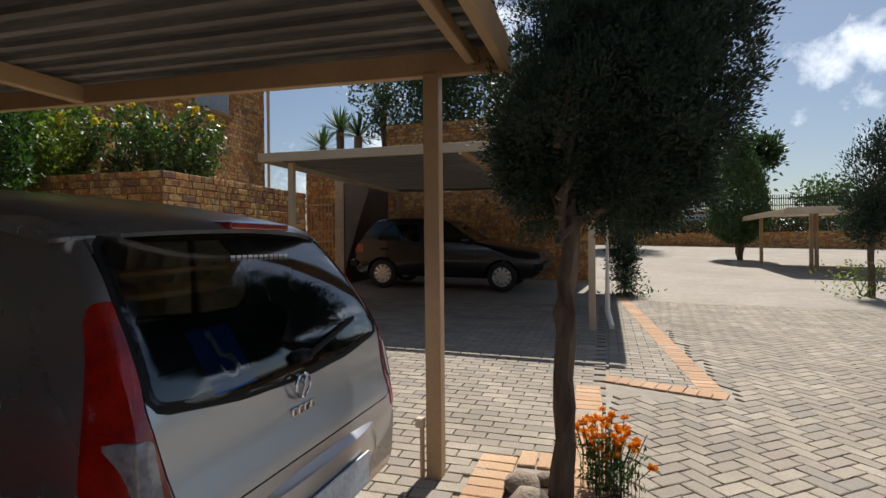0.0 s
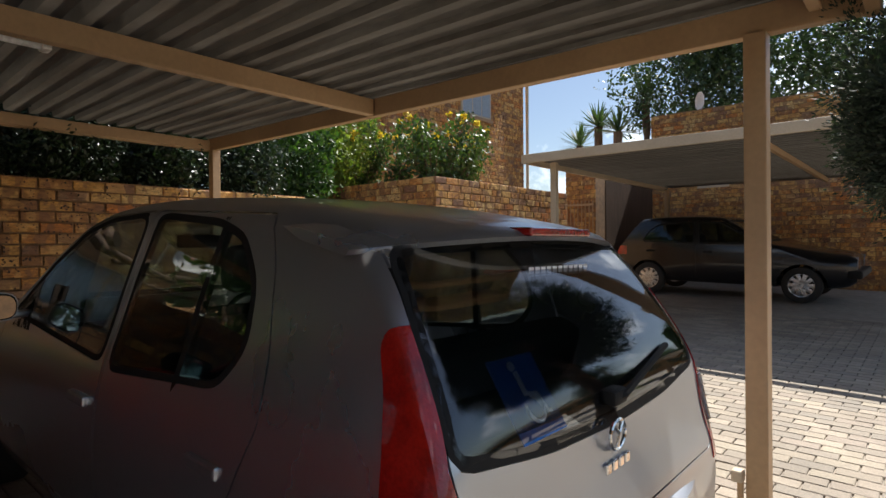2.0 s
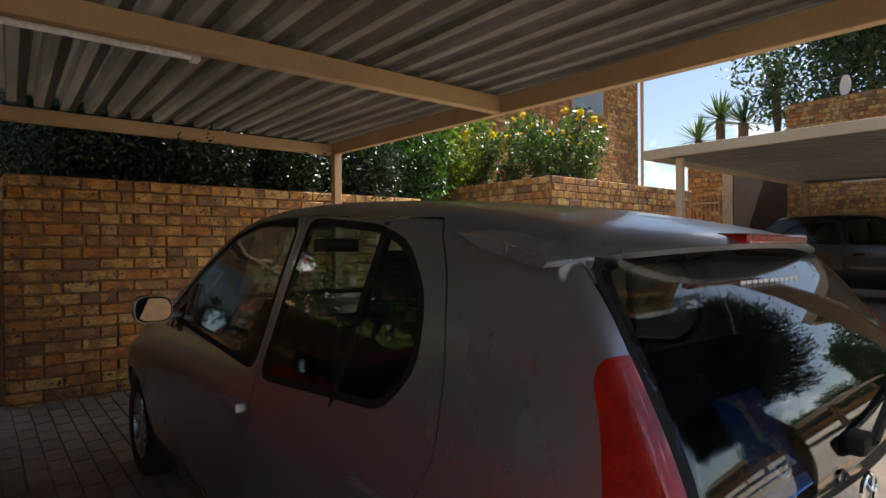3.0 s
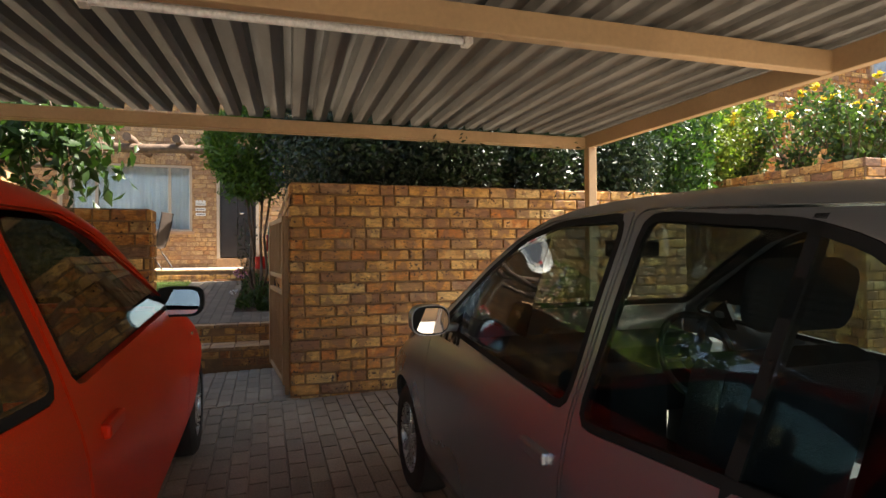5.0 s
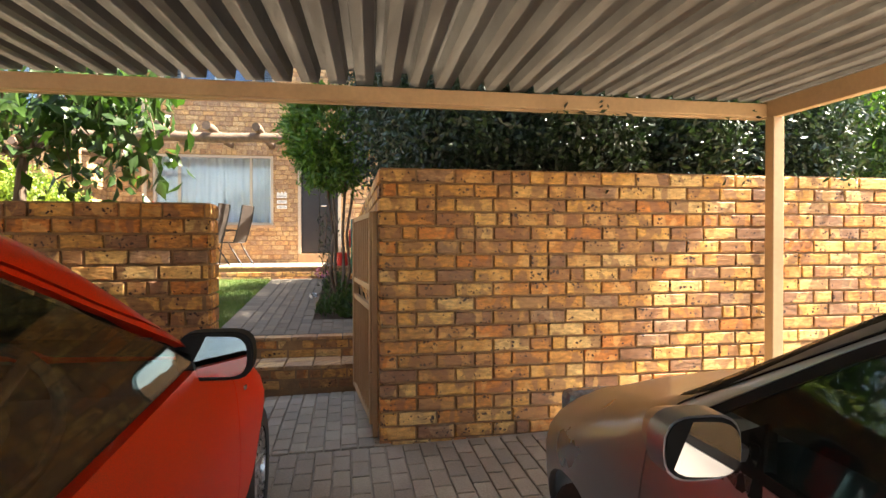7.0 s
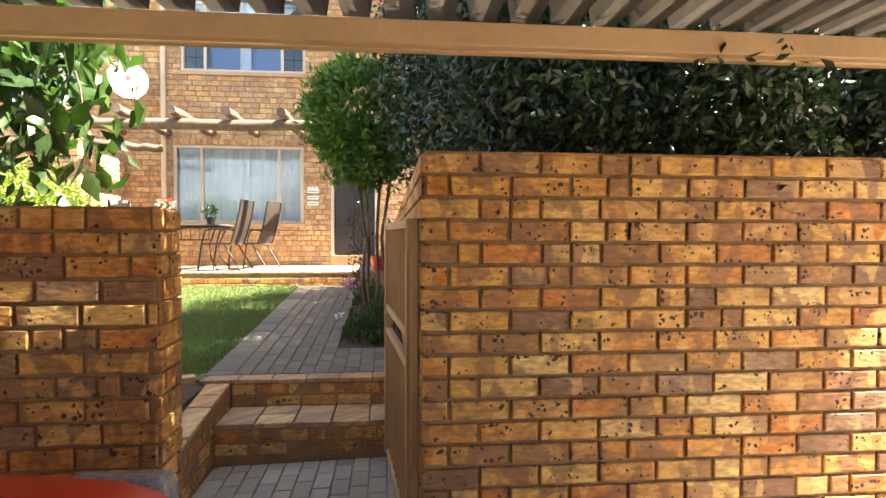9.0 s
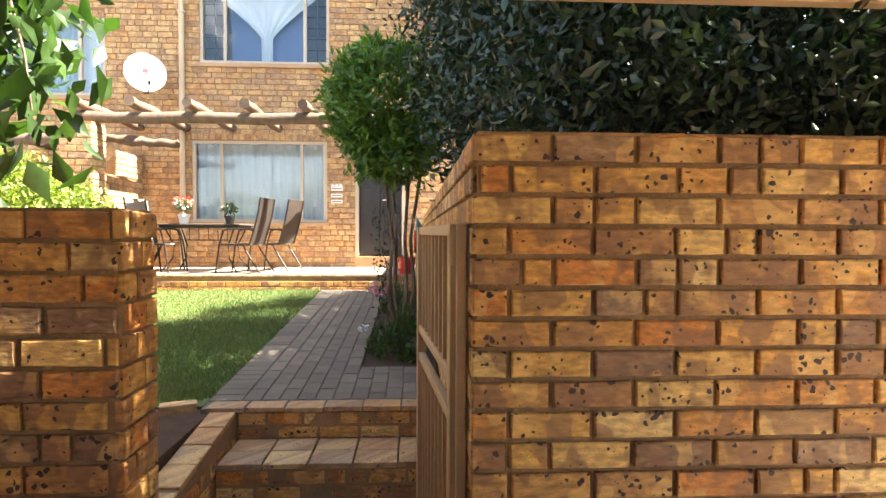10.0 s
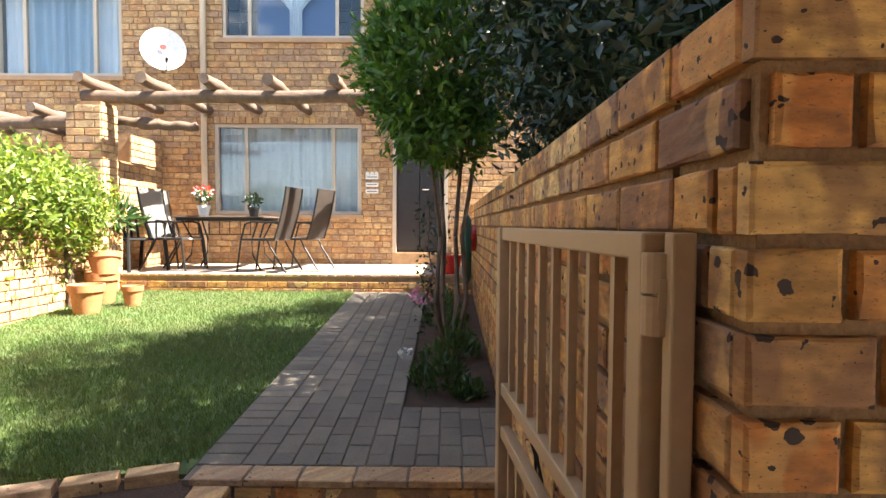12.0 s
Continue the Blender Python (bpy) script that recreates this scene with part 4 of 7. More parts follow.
def build_car(name, label, spec, m):
    car = thing(name, label, "car", m)
    shell = car_shell(spec)
    paint = spec["paint"]
    H = spec["up"]
    side_polys = [rounded(p, .05) for p in spec["side_windows"]]
    rear, front = rounded(spec["rear_window"], .05), rounded(spec["windscreen"], .05)
    arches = []
    for x in spec["axles"]:
        rr = spec["wheel"] + .055
        arches.append([(x + rr * math.cos(a * math.pi / 14), spec["wheel"] - .01 + rr * math.sin(a * math.pi / 14)) for a in range(15)] + [(x - rr, -.1), (x + rr, -.1)])
    tail_lamps = spec.get("tail_lamps", [])
    lamp_side = spec.get("lamp_side", [(-.3, .3), (.2, .3), (.2, 1.3), (-.3, 1.3)])

    def cutter(polys, axis, a, b):
        bm = bmesh.new()
        for p in polys:
            add_prism(bm, p, axis, a, b)
        return bm
    rx, fx = spec["rear_reach"], spec["front_reach"]

    body_steps = [("DIFFERENCE", cutter([grow(p, .016) for p in side_polys], "y", -2, 2)),
                  ("DIFFERENCE", cutter([grow(rear, .015)], "x", -.5, rx)),
                  ("DIFFERENCE", cutter([grow(front, .015)], "x", fx, 5)),
                  ("DIFFERENCE", cutter(arches, "y", -2, -.5 * spec["width"] + .26)), ("DIFFERENCE", cutter(arches, "y", .5 * spec["width"] - .26, 2))]
    doors = [rounded(p, .03) for p in spec["doors"]]
    if doors:
        body_steps.append(("DIFFERENCE", cutter([grow(p, .0035) for p in doors], "y", .3, 2)))
        body_steps.append(("DIFFERENCE", cutter([grow(p, .0035) for p in doors], "y", -2, -.3)))
    if "tailgate" in spec:
        body_steps.append(("DIFFERENCE", cutter([grow(spec["tailgate"], .003)], "x", -.5, .40)))
        gate = carve(shell, .022, [("INTERSECT", cutter([grow(spec["tailgate"], -.002)], "x", -.5, .40)), ("DIFFERENCE", cutter([grow(rear, .015)], "x", -.7, rx))])
        part("tailgate", gate, paint, car, smooth=True)
    part("body", carve(shell, .022, body_steps), paint, car, smooth=True)
    for p in doors:
        for a, b in ((.3, 2), (-2, -.3)):
            steps = [("INTERSECT", cutter([grow(p, -.0025)], "y", a, b)), ("DIFFERENCE", cutter([grow(q, .016) for q in side_polys], "y", -2, 2)),
                     ("DIFFERENCE", cutter(arches, "y", -2, 2))]
            d = part("door", carve(shell, .022, steps), paint, car, smooth=True)
            xs = [q[0] for q in p]
            hx = min(xs) + .12 if spec["handle_rear"] else max(xs) - .2
            hz = spec["belt"] - .14
            y = (curve_at(spec["wz"], hz) * spec["width"] / 2 + .004) * (1 if a > 0 else -1)
            part("door_handle", box_bm(hx, hx + .15, y - .014, y + .014, hz - .018, hz + .018, bevel=.008), paint if spec["paint"] is not BLACK else PLASTIC, d)
    for p in side_polys:
        for a, b in ((.3, 2), (-2, -.3)):
            g = part("side_window", carve(shell, .006, [("INTERSECT", cutter([grow(p, -.004)], "y", a, b))]), GLASS_CAR, car, smooth=True)
            g.visible_shadow = False
            part("window_seal", carve(shell, .016, [("INTERSECT", cutter([grow(p, .0145)], "y", a, b)), ("DIFFERENCE", cutter([grow(p, -.006)], "y", -3, 3))]), PLASTIC, car, smooth=True)
    g = part("rear_window", carve(shell, .006, [("INTERSECT", cutter([grow(rear, .002)], "x", -.6, rx))]), GLASS_DARK, car, smooth=True)
    g.visible_shadow = False
    part("rear_seal", carve(shell, .014, [("INTERSECT", cutter([grow(rear, .0135)], "x", -.6, rx)), ("DIFFERENCE", cutter([grow(rear, -.012)], "x", -1, rx + 1))]), PLASTIC, car, smooth=True)
    g = part("windscreen", carve(shell, .006, [("INTERSECT", cutter([grow(front, .002)], "x", fx, 5))]), GLASS_CAR, car, smooth=True)
    g.visible_shadow = False
    part("windscreen_seal", carve(shell, .014, [("INTERSECT", cutter([grow(front, .0135)], "x", fx, 5)), ("DIFFERENCE", cutter([grow(front, -.02)], "x", fx - 1, 6))]), PLASTIC, car, smooth=True)
    def swollen(d):
        return car_shell({**spec, "width": spec["width"] + 2 * d, **{k: [(x - d, v) for x, v in spec[k]] for k in ("up", "lo", "plan")}})
    for p in tail_lamps:
        side = (.2, 2) if p[0][0] > 0 else (-2, -.2)
        for nudge in (0.0, .0011, -.0013, .0023, -.0031):
            lens = carve(swollen(.004 + abs(nudge)), .012, [("INTERSECT", cutter([grow(p, nudge)], "x", -.5, rx - .06)), ("INTERSECT", cutter([grow(lamp_side, nudge)], "y", *side))])
            if len(lens.vertices) > 30:
                break
        lamp = part("tail_lamp", lens, LAMP_RED, car, "red tail lamp", smooth=True)
        inner, lo, hi = spec.get("lens", (.605, .64, .735))
        yc = math.copysign(inner + .026, p[0][0])
        cut = rounded([(yc - .026, lo), (yc + .026, lo), (yc + .026, hi), (yc - .026, hi)], .02)
        for nudge in (0.0, .0013, -.0017, .003, -.0041):
            clear = carve(swollen(.009 + abs(nudge)), .007, [("INTERSECT", cutter([grow(cut, nudge)], "x", -.5, .3))])
            if len(clear.vertices) > 12:
                break
        part("reverse_lens", clear, LAMP_CLEAR, lamp, "clear reversing lens", smooth=True)
    # underside and cabin
    L, half = H[-1][0], spec["width"] / 2
    part("floor_pan", box_bm(.25, L - .3, -half * .8, half * .8, spec["lo"][len(spec["lo"]) // 2][1] + .03, spec["lo"][len(spec["lo"]) // 2][1] + .08), PLASTIC, car)
    for x in spec["axles"]:
        for s in (-1, 1):
            wheel(car, x, s * (half - .115), spec["wheel"], spec["wheel"], .17, spec["rims"], s)
    belt = spec["belt"]
    dx = spec["dash"]
    bm = bmesh.new()
    add_box(bm, dx - .12, dx + .28, -half * .84, half * .84, belt - .34, belt - .03, bevel=.05)
    add_box(bm, dx - .30, dx - .05, -.14, .14, .35, belt - .10, bevel=.04)
    part("dashboard", bm, CABIN, car, smooth=True)
    for y in (-.09, .09):
        part("air_vent", rod_bm((dx - .135, y, belt - .14), (dx - .10, y, belt - .14), .04, seg=16), CHROME, car, "round air vent")
    drv = spec.get("driver", -1) * half * .42
    bm = bmesh.new()
    ring = [(.175 * math.cos(a * math.pi / 12), .175 * math.sin(a * math.pi / 12)) for a in range(24)]
    mm = Matrix.Translation((dx - .26, drv, belt - .06)) @ pose(0, 0, 0, 0, -66, 0)
    pts = [mm @ Vector((p[0], p[1], 0)) for p in ring]
    add_tube(bm, pts + [pts[0]], .014, 8)
    for a in (0, 120, 240):
        add_rod(bm, mm @ Vector((0, 0, -.02)), mm @ Vector((.17 * math.cos(radians(a + 90)), .17 * math.sin(radians(a + 90)), 0)), .016, seg=8)
    add_rod(bm, mm @ Vector((0, 0, -.03)), mm @ Vector((0, 0, .015)), .065, .055, 16)
    part("steering_wheel", bm, CABIN, car, smooth=True)
    for y in (-half * .42, half * .42):
        part("front_seat", seat_bm(dx - .85, y, .42), SEAT, car, smooth=True)
    bm = bmesh.new()
    add_box(bm, dx - 1.85, dx - 1.3, -half * .78, half * .78, .42, .57, bevel=.05)
    add_box(bm, -.07, .07, -half * .78, half * .78, 0, .52, bevel=.05, m=Matrix.Translation((dx - 1.83, 0, .5)) @ pose(0, 0, 0, 0, -14, 0))
    part("rear_seat", bm, SEAT, car, smooth=True)
    part("parcel_shelf", box_bm(.22, dx - 1.9, -half * .7, half * .7, belt - .06, belt - .04), CABIN, car)
    part("rear_view_mirror", box_bm(dx - .25, dx - .225, -.12, .12, spec["roof"] - .20, spec["roof"] - .135, bevel=.01), PLASTIC, car)
    # door mirrors
    mx, mz = spec["mirror"]
    for s in (-1, 1):
        y = s * (half + spec.get("mirror_out", .055))
        mw, mh = .088 * spec.get("mirror_wide", 1.0) * spec.get("mirror_size", 1.0), .058 * spec.get("mirror_size", 1.0)
        mirror_shape = rounded([(y - mw, mz - mh), (y + mw, mz - mh), (y + mw, mz + mh), (y - mw, mz + mh)], .055, 5)
        bm = bmesh.new()
        add_prism(bm, mirror_shape, "x", mx - .045, mx + .01)
        small = [((q[0] - y) * .72 + y, (q[1] - mz) * .72 + mz) for q in mirror_shape]
        lo = [bm.verts.new((mx + .01, *q)) for q in mirror_shape]
        hi = [bm.verts.new((mx + .065, *q)) for q in small]
        for k in range(len(lo)):
            bm.faces.new((lo[k], lo[(k + 1) % len(lo)], hi[(k + 1) % len(lo)], hi[k]))
        bm.faces.new(hi)
        add_box(bm, mx + .0, mx + .045, min(y, s * (half - .10)), max(y, s * (half - .10)), mz - .055, mz - .025, bevel=.01)
        mir = part("door_mirror", bm, spec["mirror_paint"], car, smooth=True)
        part("mirror_rim", prism_bm([((q[0] - y) * .95 + y, (q[1] - mz) * .93 + mz) for q in mirror_shape], "x", mx - .048, mx - .044), PLASTIC, mir)
        bm = prism_bm([((q[0] - y) * .86 + y, (q[1] - mz) * .82 + mz) for q in mirror_shape], "x", -.002, .002)
        bmesh.ops.transform(bm, matrix=Matrix.Translation((mx - .051, 0, 0)) @ Matrix.Translation((0, y, mz)) @ pose(0, 0, 0, 0, 3, spec.get("mirror_turn", 6) * s) @ Matrix.Translation((0, -y, -mz)), verts=bm.verts)
        part("mirror_glass", bm, MIRROR, mir, "mirror glass")
        cheek = [(mx - .06, spec["belt"] + .0), (mx + .20, spec["belt"] - .0), (mx - .02, spec["belt"] + .13)]
        part("mirror_cheek", carve(shell, .026, [("INTERSECT", cutter([cheek], "y", *((.3, 2) if s > 0 else (-2, -.3))))]), PLASTIC, car)
    return car, shell, cutter


def silver_car():
    spec = dict(paint=SILVER, width=1.43, wheel=.275, axles=(.66, 3.14), rims="alloy", belt=.885, roof=1.43, dash=2.45, mirror=(2.405, .99), mirror_paint=SILVER, mirror_size=1.0, mirror_wide=.85, mirror_out=.07, mirror_turn=-7,
                handle_rear=True, driver=-1, tail_soft=.5, lens=(.637, .70, .85),
                up=[(0, 0.6), (0.012, 0.66), (0.03, 0.7), (0.055, 0.78), (0.08, 0.9), (0.13, 1.016), (0.25, 1.197), (0.335, 1.297), (0.36, 1.325), (0.46, 1.356), (0.8, 1.405), (1.3, 1.432), (1.75, 1.42), (2.0, 1.38), (2.2, 1.295), (2.5, 1.125), (2.8, 0.964), (3.0, 0.925), (3.3, 0.87), (3.52, 0.78), (3.64, 0.68), (3.7, 0.56)],
                lo=[(0, .36), (.06, .30), (.25, .24), (1.0, .20), (2.7, .20), (3.4, .22), (3.62, .28), (3.70, .36)],
                plan=[(0, .87), (.04, .945), (.12, .985), (.3, 1.012), (.6, 1.015), (1.1, 1.0), (2.5, 1.0), (3.0, 1.0), (3.3, .985), (3.5, .92), (3.62, .81), (3.70, .64)],
                wz=[(.2, .90), (.4, .98), (.6, 1.0), (.74, .99), (.88, .95), (1.0, .905), (1.14, .855), (1.25, .81), (1.36, .765), (1.44, .73)],
                side_windows=[[(.80, .93), (.71, 1.03), (.73, 1.17), (.84, 1.285), (.98, 1.325), (1.385, 1.352), (1.46, .872)], [(1.54, .885), (1.475, 1.355), (1.80, 1.34), (2.0, 1.29), (2.22, 1.18), (2.60, .945)]],
                rear_window=[(-.622, .902), (-.32, .862), (0, .85), (.32, .862), (.622, .902), (.588, 1.09), (.538, 1.268), (0, 1.281), (-.538, 1.268), (-.588, 1.09)], rear_reach=.62,
                windscreen=[(-.63, .985), (0, .975), (.63, .985), (.52, 1.355), (0, 1.38), (-.52, 1.355)], front_reach=1.85,
                doors=[[(.73, 1.35), (.66, 1.22), (.605, 1.04), (.585, .88), (.66, .70), (.88, .54), (1.03, .34), (1.491, .30), (1.493, .88), (1.423, 1.372)], [(1.506, .30), (1.508, .88), (1.438, 1.372), (1.85, 1.355), (2.08, 1.285), (2.3, 1.165), (2.66, .97), (2.72, .86), (2.70, .45), (2.62, .31)]],
                tailgate=rounded([(-.590, .636), (.590, .636), (.614, .78), (.634, .90), (.599, 1.09), (.551, 1.287), (0, 1.299), (-.551, 1.287), (-.599, 1.09), (-.634, .90), (-.614, .78)], .03),
                lamp_side=rounded([(-.3, .56), (.15, .56), (.185, .75), (.205, .90), (.235, 1.03), (.262, 1.09), (.245, 1.13), (-.3, 1.13)], .04),
                tail_lamps=[[(.639, .90), (.604, 1.09), (.582, 1.2), (.85, 1.2), (.85, .60), (.596, .595), (.619, .77)], [(-.639, .90), (-.604, 1.09), (-.582, 1.2), (-.85, 1.2), (-.85, .60), (-.596, .595), (-.619, .77)]])
    x0, yc = -.875, 1.628
    car, shell, cutter = build_car("silver_hatchback", "silver five-door hatchback parked nose to the brick wall", spec,
                                   Matrix.Translation((x0, yc, gz(x0, yc))) @ pose(0, 0, 0, 0, -1.5, 180))
    # window divider, spoiler with brake light, bumper, plate, wiper, sticker, badge
    for a, b in ((.3, 2), (-2, -.3)):
        part("window_bar", carve(shell, .02, [("INTERSECT", cutter([[(1.00, .87), (1.03, .87), (.965, 1.345), (.94, 1.345)]], "y", a, b))]), PLASTIC, car)
    bm = bmesh.new()
    prof = [(.26, 1.318), (.235, 1.302), (.25, 1.290), (.40, 1.32), (.47, 1.352), (.40, 1.347)]
    n = 14
    cols = []
    for i in range(n + 1):
        y = -.62 + 1.24 * i / n
        bow = .13 * (y / .62) ** 2
        drop = .035 * (y / .62) ** 2
        cols.append([bm.verts.new((x + bow, y, z - drop)) for x, z in prof])
    for a, b in zip(cols, cols[1:]):
        for k in range(len(prof)):
            bm.faces.new((a[k], a[(k + 1) % len(prof)], b[(k + 1) % len(prof)], b[k]))
    bm.faces.new(cols[0]), bm.faces.new(cols[-1][::-1])
    part("spoiler", bm, SILVER, car, smooth=True)
    part("brake_light", box_bm(.226, .30, -.16, .16, 1.300, 1.322, bevel=.006), LAMP_RED, car, "red high brake light")
    bm = bmesh.new()
    prof = [(-.03, .42), (-.045, .50), (-.03, .585), (.03, .62), (.10, .62), (.10, .36), (.02, .33)]
    cols = []
    for i in range(25):
        f = i / 12 - 1
        y = .69 * f
        bow = .20 * abs(f) ** 4 + .02 * f * f
        cols.append([bm.verts.new((x + bow, y, z)) for x, z in prof])
    for a, b in zip(cols, cols[1:]):
        for k in range(len(prof)):
            bm.faces.new((a[k], a[(k + 1) % len(prof)], b[(k + 1) % len(prof)], b[k]))
    bm.faces.new(cols[0]), bm.faces.new(cols[-1][::-1])
    part("rear_bumper", bm, SILVER, car, smooth=True)
    plate = part("number_plate", box_bm(-.052, -.045, -.25, .25, .42, .53), PALE_STICKER, car, "pale number plate")
    bm = bmesh.new()
    add_tube(bm, [(.065, .02, .90), (.05, 0, .91), (.075, -.20, .935), (.10, -.42, .97)], .010, 6)
    add_box(bm, .05, .10, -.03, .05, .885, .925, bevel=.012)
    part("wiper", bm, PLASTIC, car, smooth=True)
    part("lock", rod_bm((.03, .0, .66), (.06, .0, .66), .012, seg=12), BLACK_METAL, car)
    bm = bmesh.new()
    pts = [(.045, .05 + .042 * math.cos(a * math.pi / 12), .825 + .036 * math.sin(a * math.pi / 12)) for a in range(25)]
    add_tube(bm, pts, .005, 6)
    add_tube(bm, [(.045, .05, .795), (.042, .05, .83), (.045, .025, .852)], .005, 6)
    add_tube(bm, [(.042, .05, .83), (.045, .078, .852)], .005, 6)
    part("badge", bm, CHROME, car, "round chrome maker's badge")
    bm = bmesh.new()
    for k in range(4):
        add_box(bm, .040, .050, .10 - .035 * k - .012, .10 - .035 * k + .012, .742, .768, bevel=.003)
    part("lettering", bm, CHROME, car, "chrome letter shapes under the badge")
    bm = bmesh.new()
    for k in range(6):
        add_box(bm, .03, .045, -.38 - .032 * k - .011, -.38 - .032 * k + .011, .655, .68, bevel=.003)
    part("model_lettering", bm, CHROME, car, "chrome model name shapes")
    # blue wheelchair sticker inside the rear glass
    tilt = Matrix.Translation((.125, .33, .96)) @ pose(0, 0, 0, 0, 33, 0)
    st = part("sticker", box_bm(0, .003, -.085, .085, -.09, .09, m=tilt), STICKER, car, "blue wheelchair-symbol sticker")
    bm = bmesh.new()
    add_tube(bm, [(-.004, .028 * math.cos(radians(a)) + .0, .028 * math.sin(radians(a)) - .03) for a in range(100, 400, 20)], .005, 5)
    add_tube(bm, [(-.004, .012, .055), (-.004, .010, .005), (-.004, -.025, .0), (-.004, -.038, -.045), (-.004, -.05, -.045)], .006, 5)
    add_rod(bm, (-.006, .016, .068), (-.002, .016, .068), .011, seg=10)
    bmesh.ops.transform(bm, matrix=tilt, verts=bm.verts)
    part("wheelchair_symbol", bm, PALE_STICKER, st, "white wheelchair symbol")
    bm = bmesh.new()
    for k in range(11):
        add_box(bm, .262, .264, -.20 + .03 * k - .011, -.20 + .03 * k + .011, 1.195, 1.22)
    part("window_lettering", bm, PALE_STICKER, car, "illegible sticker letters on the rear glass")
    # front lamps
    for s in (-1, 1):
        part("headlamp", box_bm(3.50, 3.60, s * .44 - .13, s * .44 + .13, .64, .75, bevel=.03), LAMP_CLEAR, car, "clear headlamp")
    return car


def red_car():
    spec = dict(paint=RED, width=1.58, wheel=.285, axles=(.62, 3.50), rims="alloy", belt=.955, roof=1.40, dash=2.58, mirror=(2.58, .99), mirror_paint=PLASTIC, mirror_size=1.1, mirror_out=-.005,
                handle_rear=True, driver=-1,
                up=[(0, .6), (.02, .68), (.05, .8), (.1, .95), (.2, 1.18), (.28, 1.31), (.36, 1.36), (.65, 1.425), (1.1, 1.44), (1.6, 1.425), (1.86, 1.385), (2.1, 1.31), (2.42, 1.145), (2.77, .98), (3.05, .95), (3.45, .89), (3.75, .79), (3.9, .68), (3.98, .56)],
                lo=[(0, .36), (.06, .30), (.25, .24), (1.0, .20), (2.9, .20), (3.6, .22), (3.9, .28), (3.98, .36)],
                plan=[(0, .78), (.05, .84), (.12, .89), (.3, .94), (.6, .975), (1.0, 1.0), (2.6, 1.0), (3.35, 1.0), (3.65, .94), (3.84, .82), (3.98, .62)],
                wz=[(.2, .90), (.4, .98), (.6, 1.0), (.8, .985), (.95, .935), (1.1, .87), (1.25, .80), (1.44, .71)],
                side_windows=[[(.45, 1.0), (.49, 1.16), (.64, 1.28), (1.14, 1.315), (1.18, .955)], [(1.30, .95), (1.26, 1.315), (1.62, 1.31), (1.85, 1.265), (2.12, 1.16), (2.60, .975)]],
                rear_window=[(-.58, .95), (0, .92), (.58, .95), (.50, 1.28), (-.50, 1.28)], rear_reach=.6,
                windscreen=[(-.60, 1.0), (0, .99), (.60, 1.0), (.48, 1.335), (0, 1.36), (-.48, 1.335)], front_reach=1.88,
                doors=[[(.44, 1.32), (.38, 1.18), (.42, .8), (.82, .62), (.98, .34), (1.235, .30), (1.225, 1.335)], [(1.245, .30), (1.235, 1.335), (1.66, 1.33), (1.92, 1.27), (2.2, 1.16), (2.70, .985), (2.86, .86), (2.84, .45), (2.74, .31)]],
                tail_lamps=[[(.60, .80), (.60, 1.0), (.78, 1.02), (.79, .80)], [(-.60, .80), (-.60, 1.0), (-.78, 1.02), (-.79, .80)]])
    car, shell, cutter = build_car("red_hatchback", "glossy red hatchback with alloy wheels under the carport", spec,
                                   Matrix.Translation((-1.29, -0.99, gz(-1.29, -1.0))) @ pose(0, 0, 0, 0, -1.5, 180) @ Matrix.Scale(1.085, 4))
    for s in (-1, 1):
        part("headlamp", box_bm(3.76, 3.87, s * .48 - .14, s * .48 + .14, .62, .74, bevel=.03), LAMP_CLEAR, car, "clear headlamp")
        part("indicator", box_bm(2.98, 3.005, s * .782 - .006, s * .782 + .006, .775, .79, bevel=.004), LAMP_CLEAR, car, "small side indicator")
    bm = bmesh.new()
    add_tube(bm, [(2.86, -.5, .995), (2.80, -.1, 1.02), (2.78, .1, 1.03)], .009, 6)
    part("wiper", bm, PLASTIC, car)
    part("number_plate", box_bm(-.02, -.005, -.25, .25, .42, .53), PALE_STICKER, car, "pale number plate")
    return car


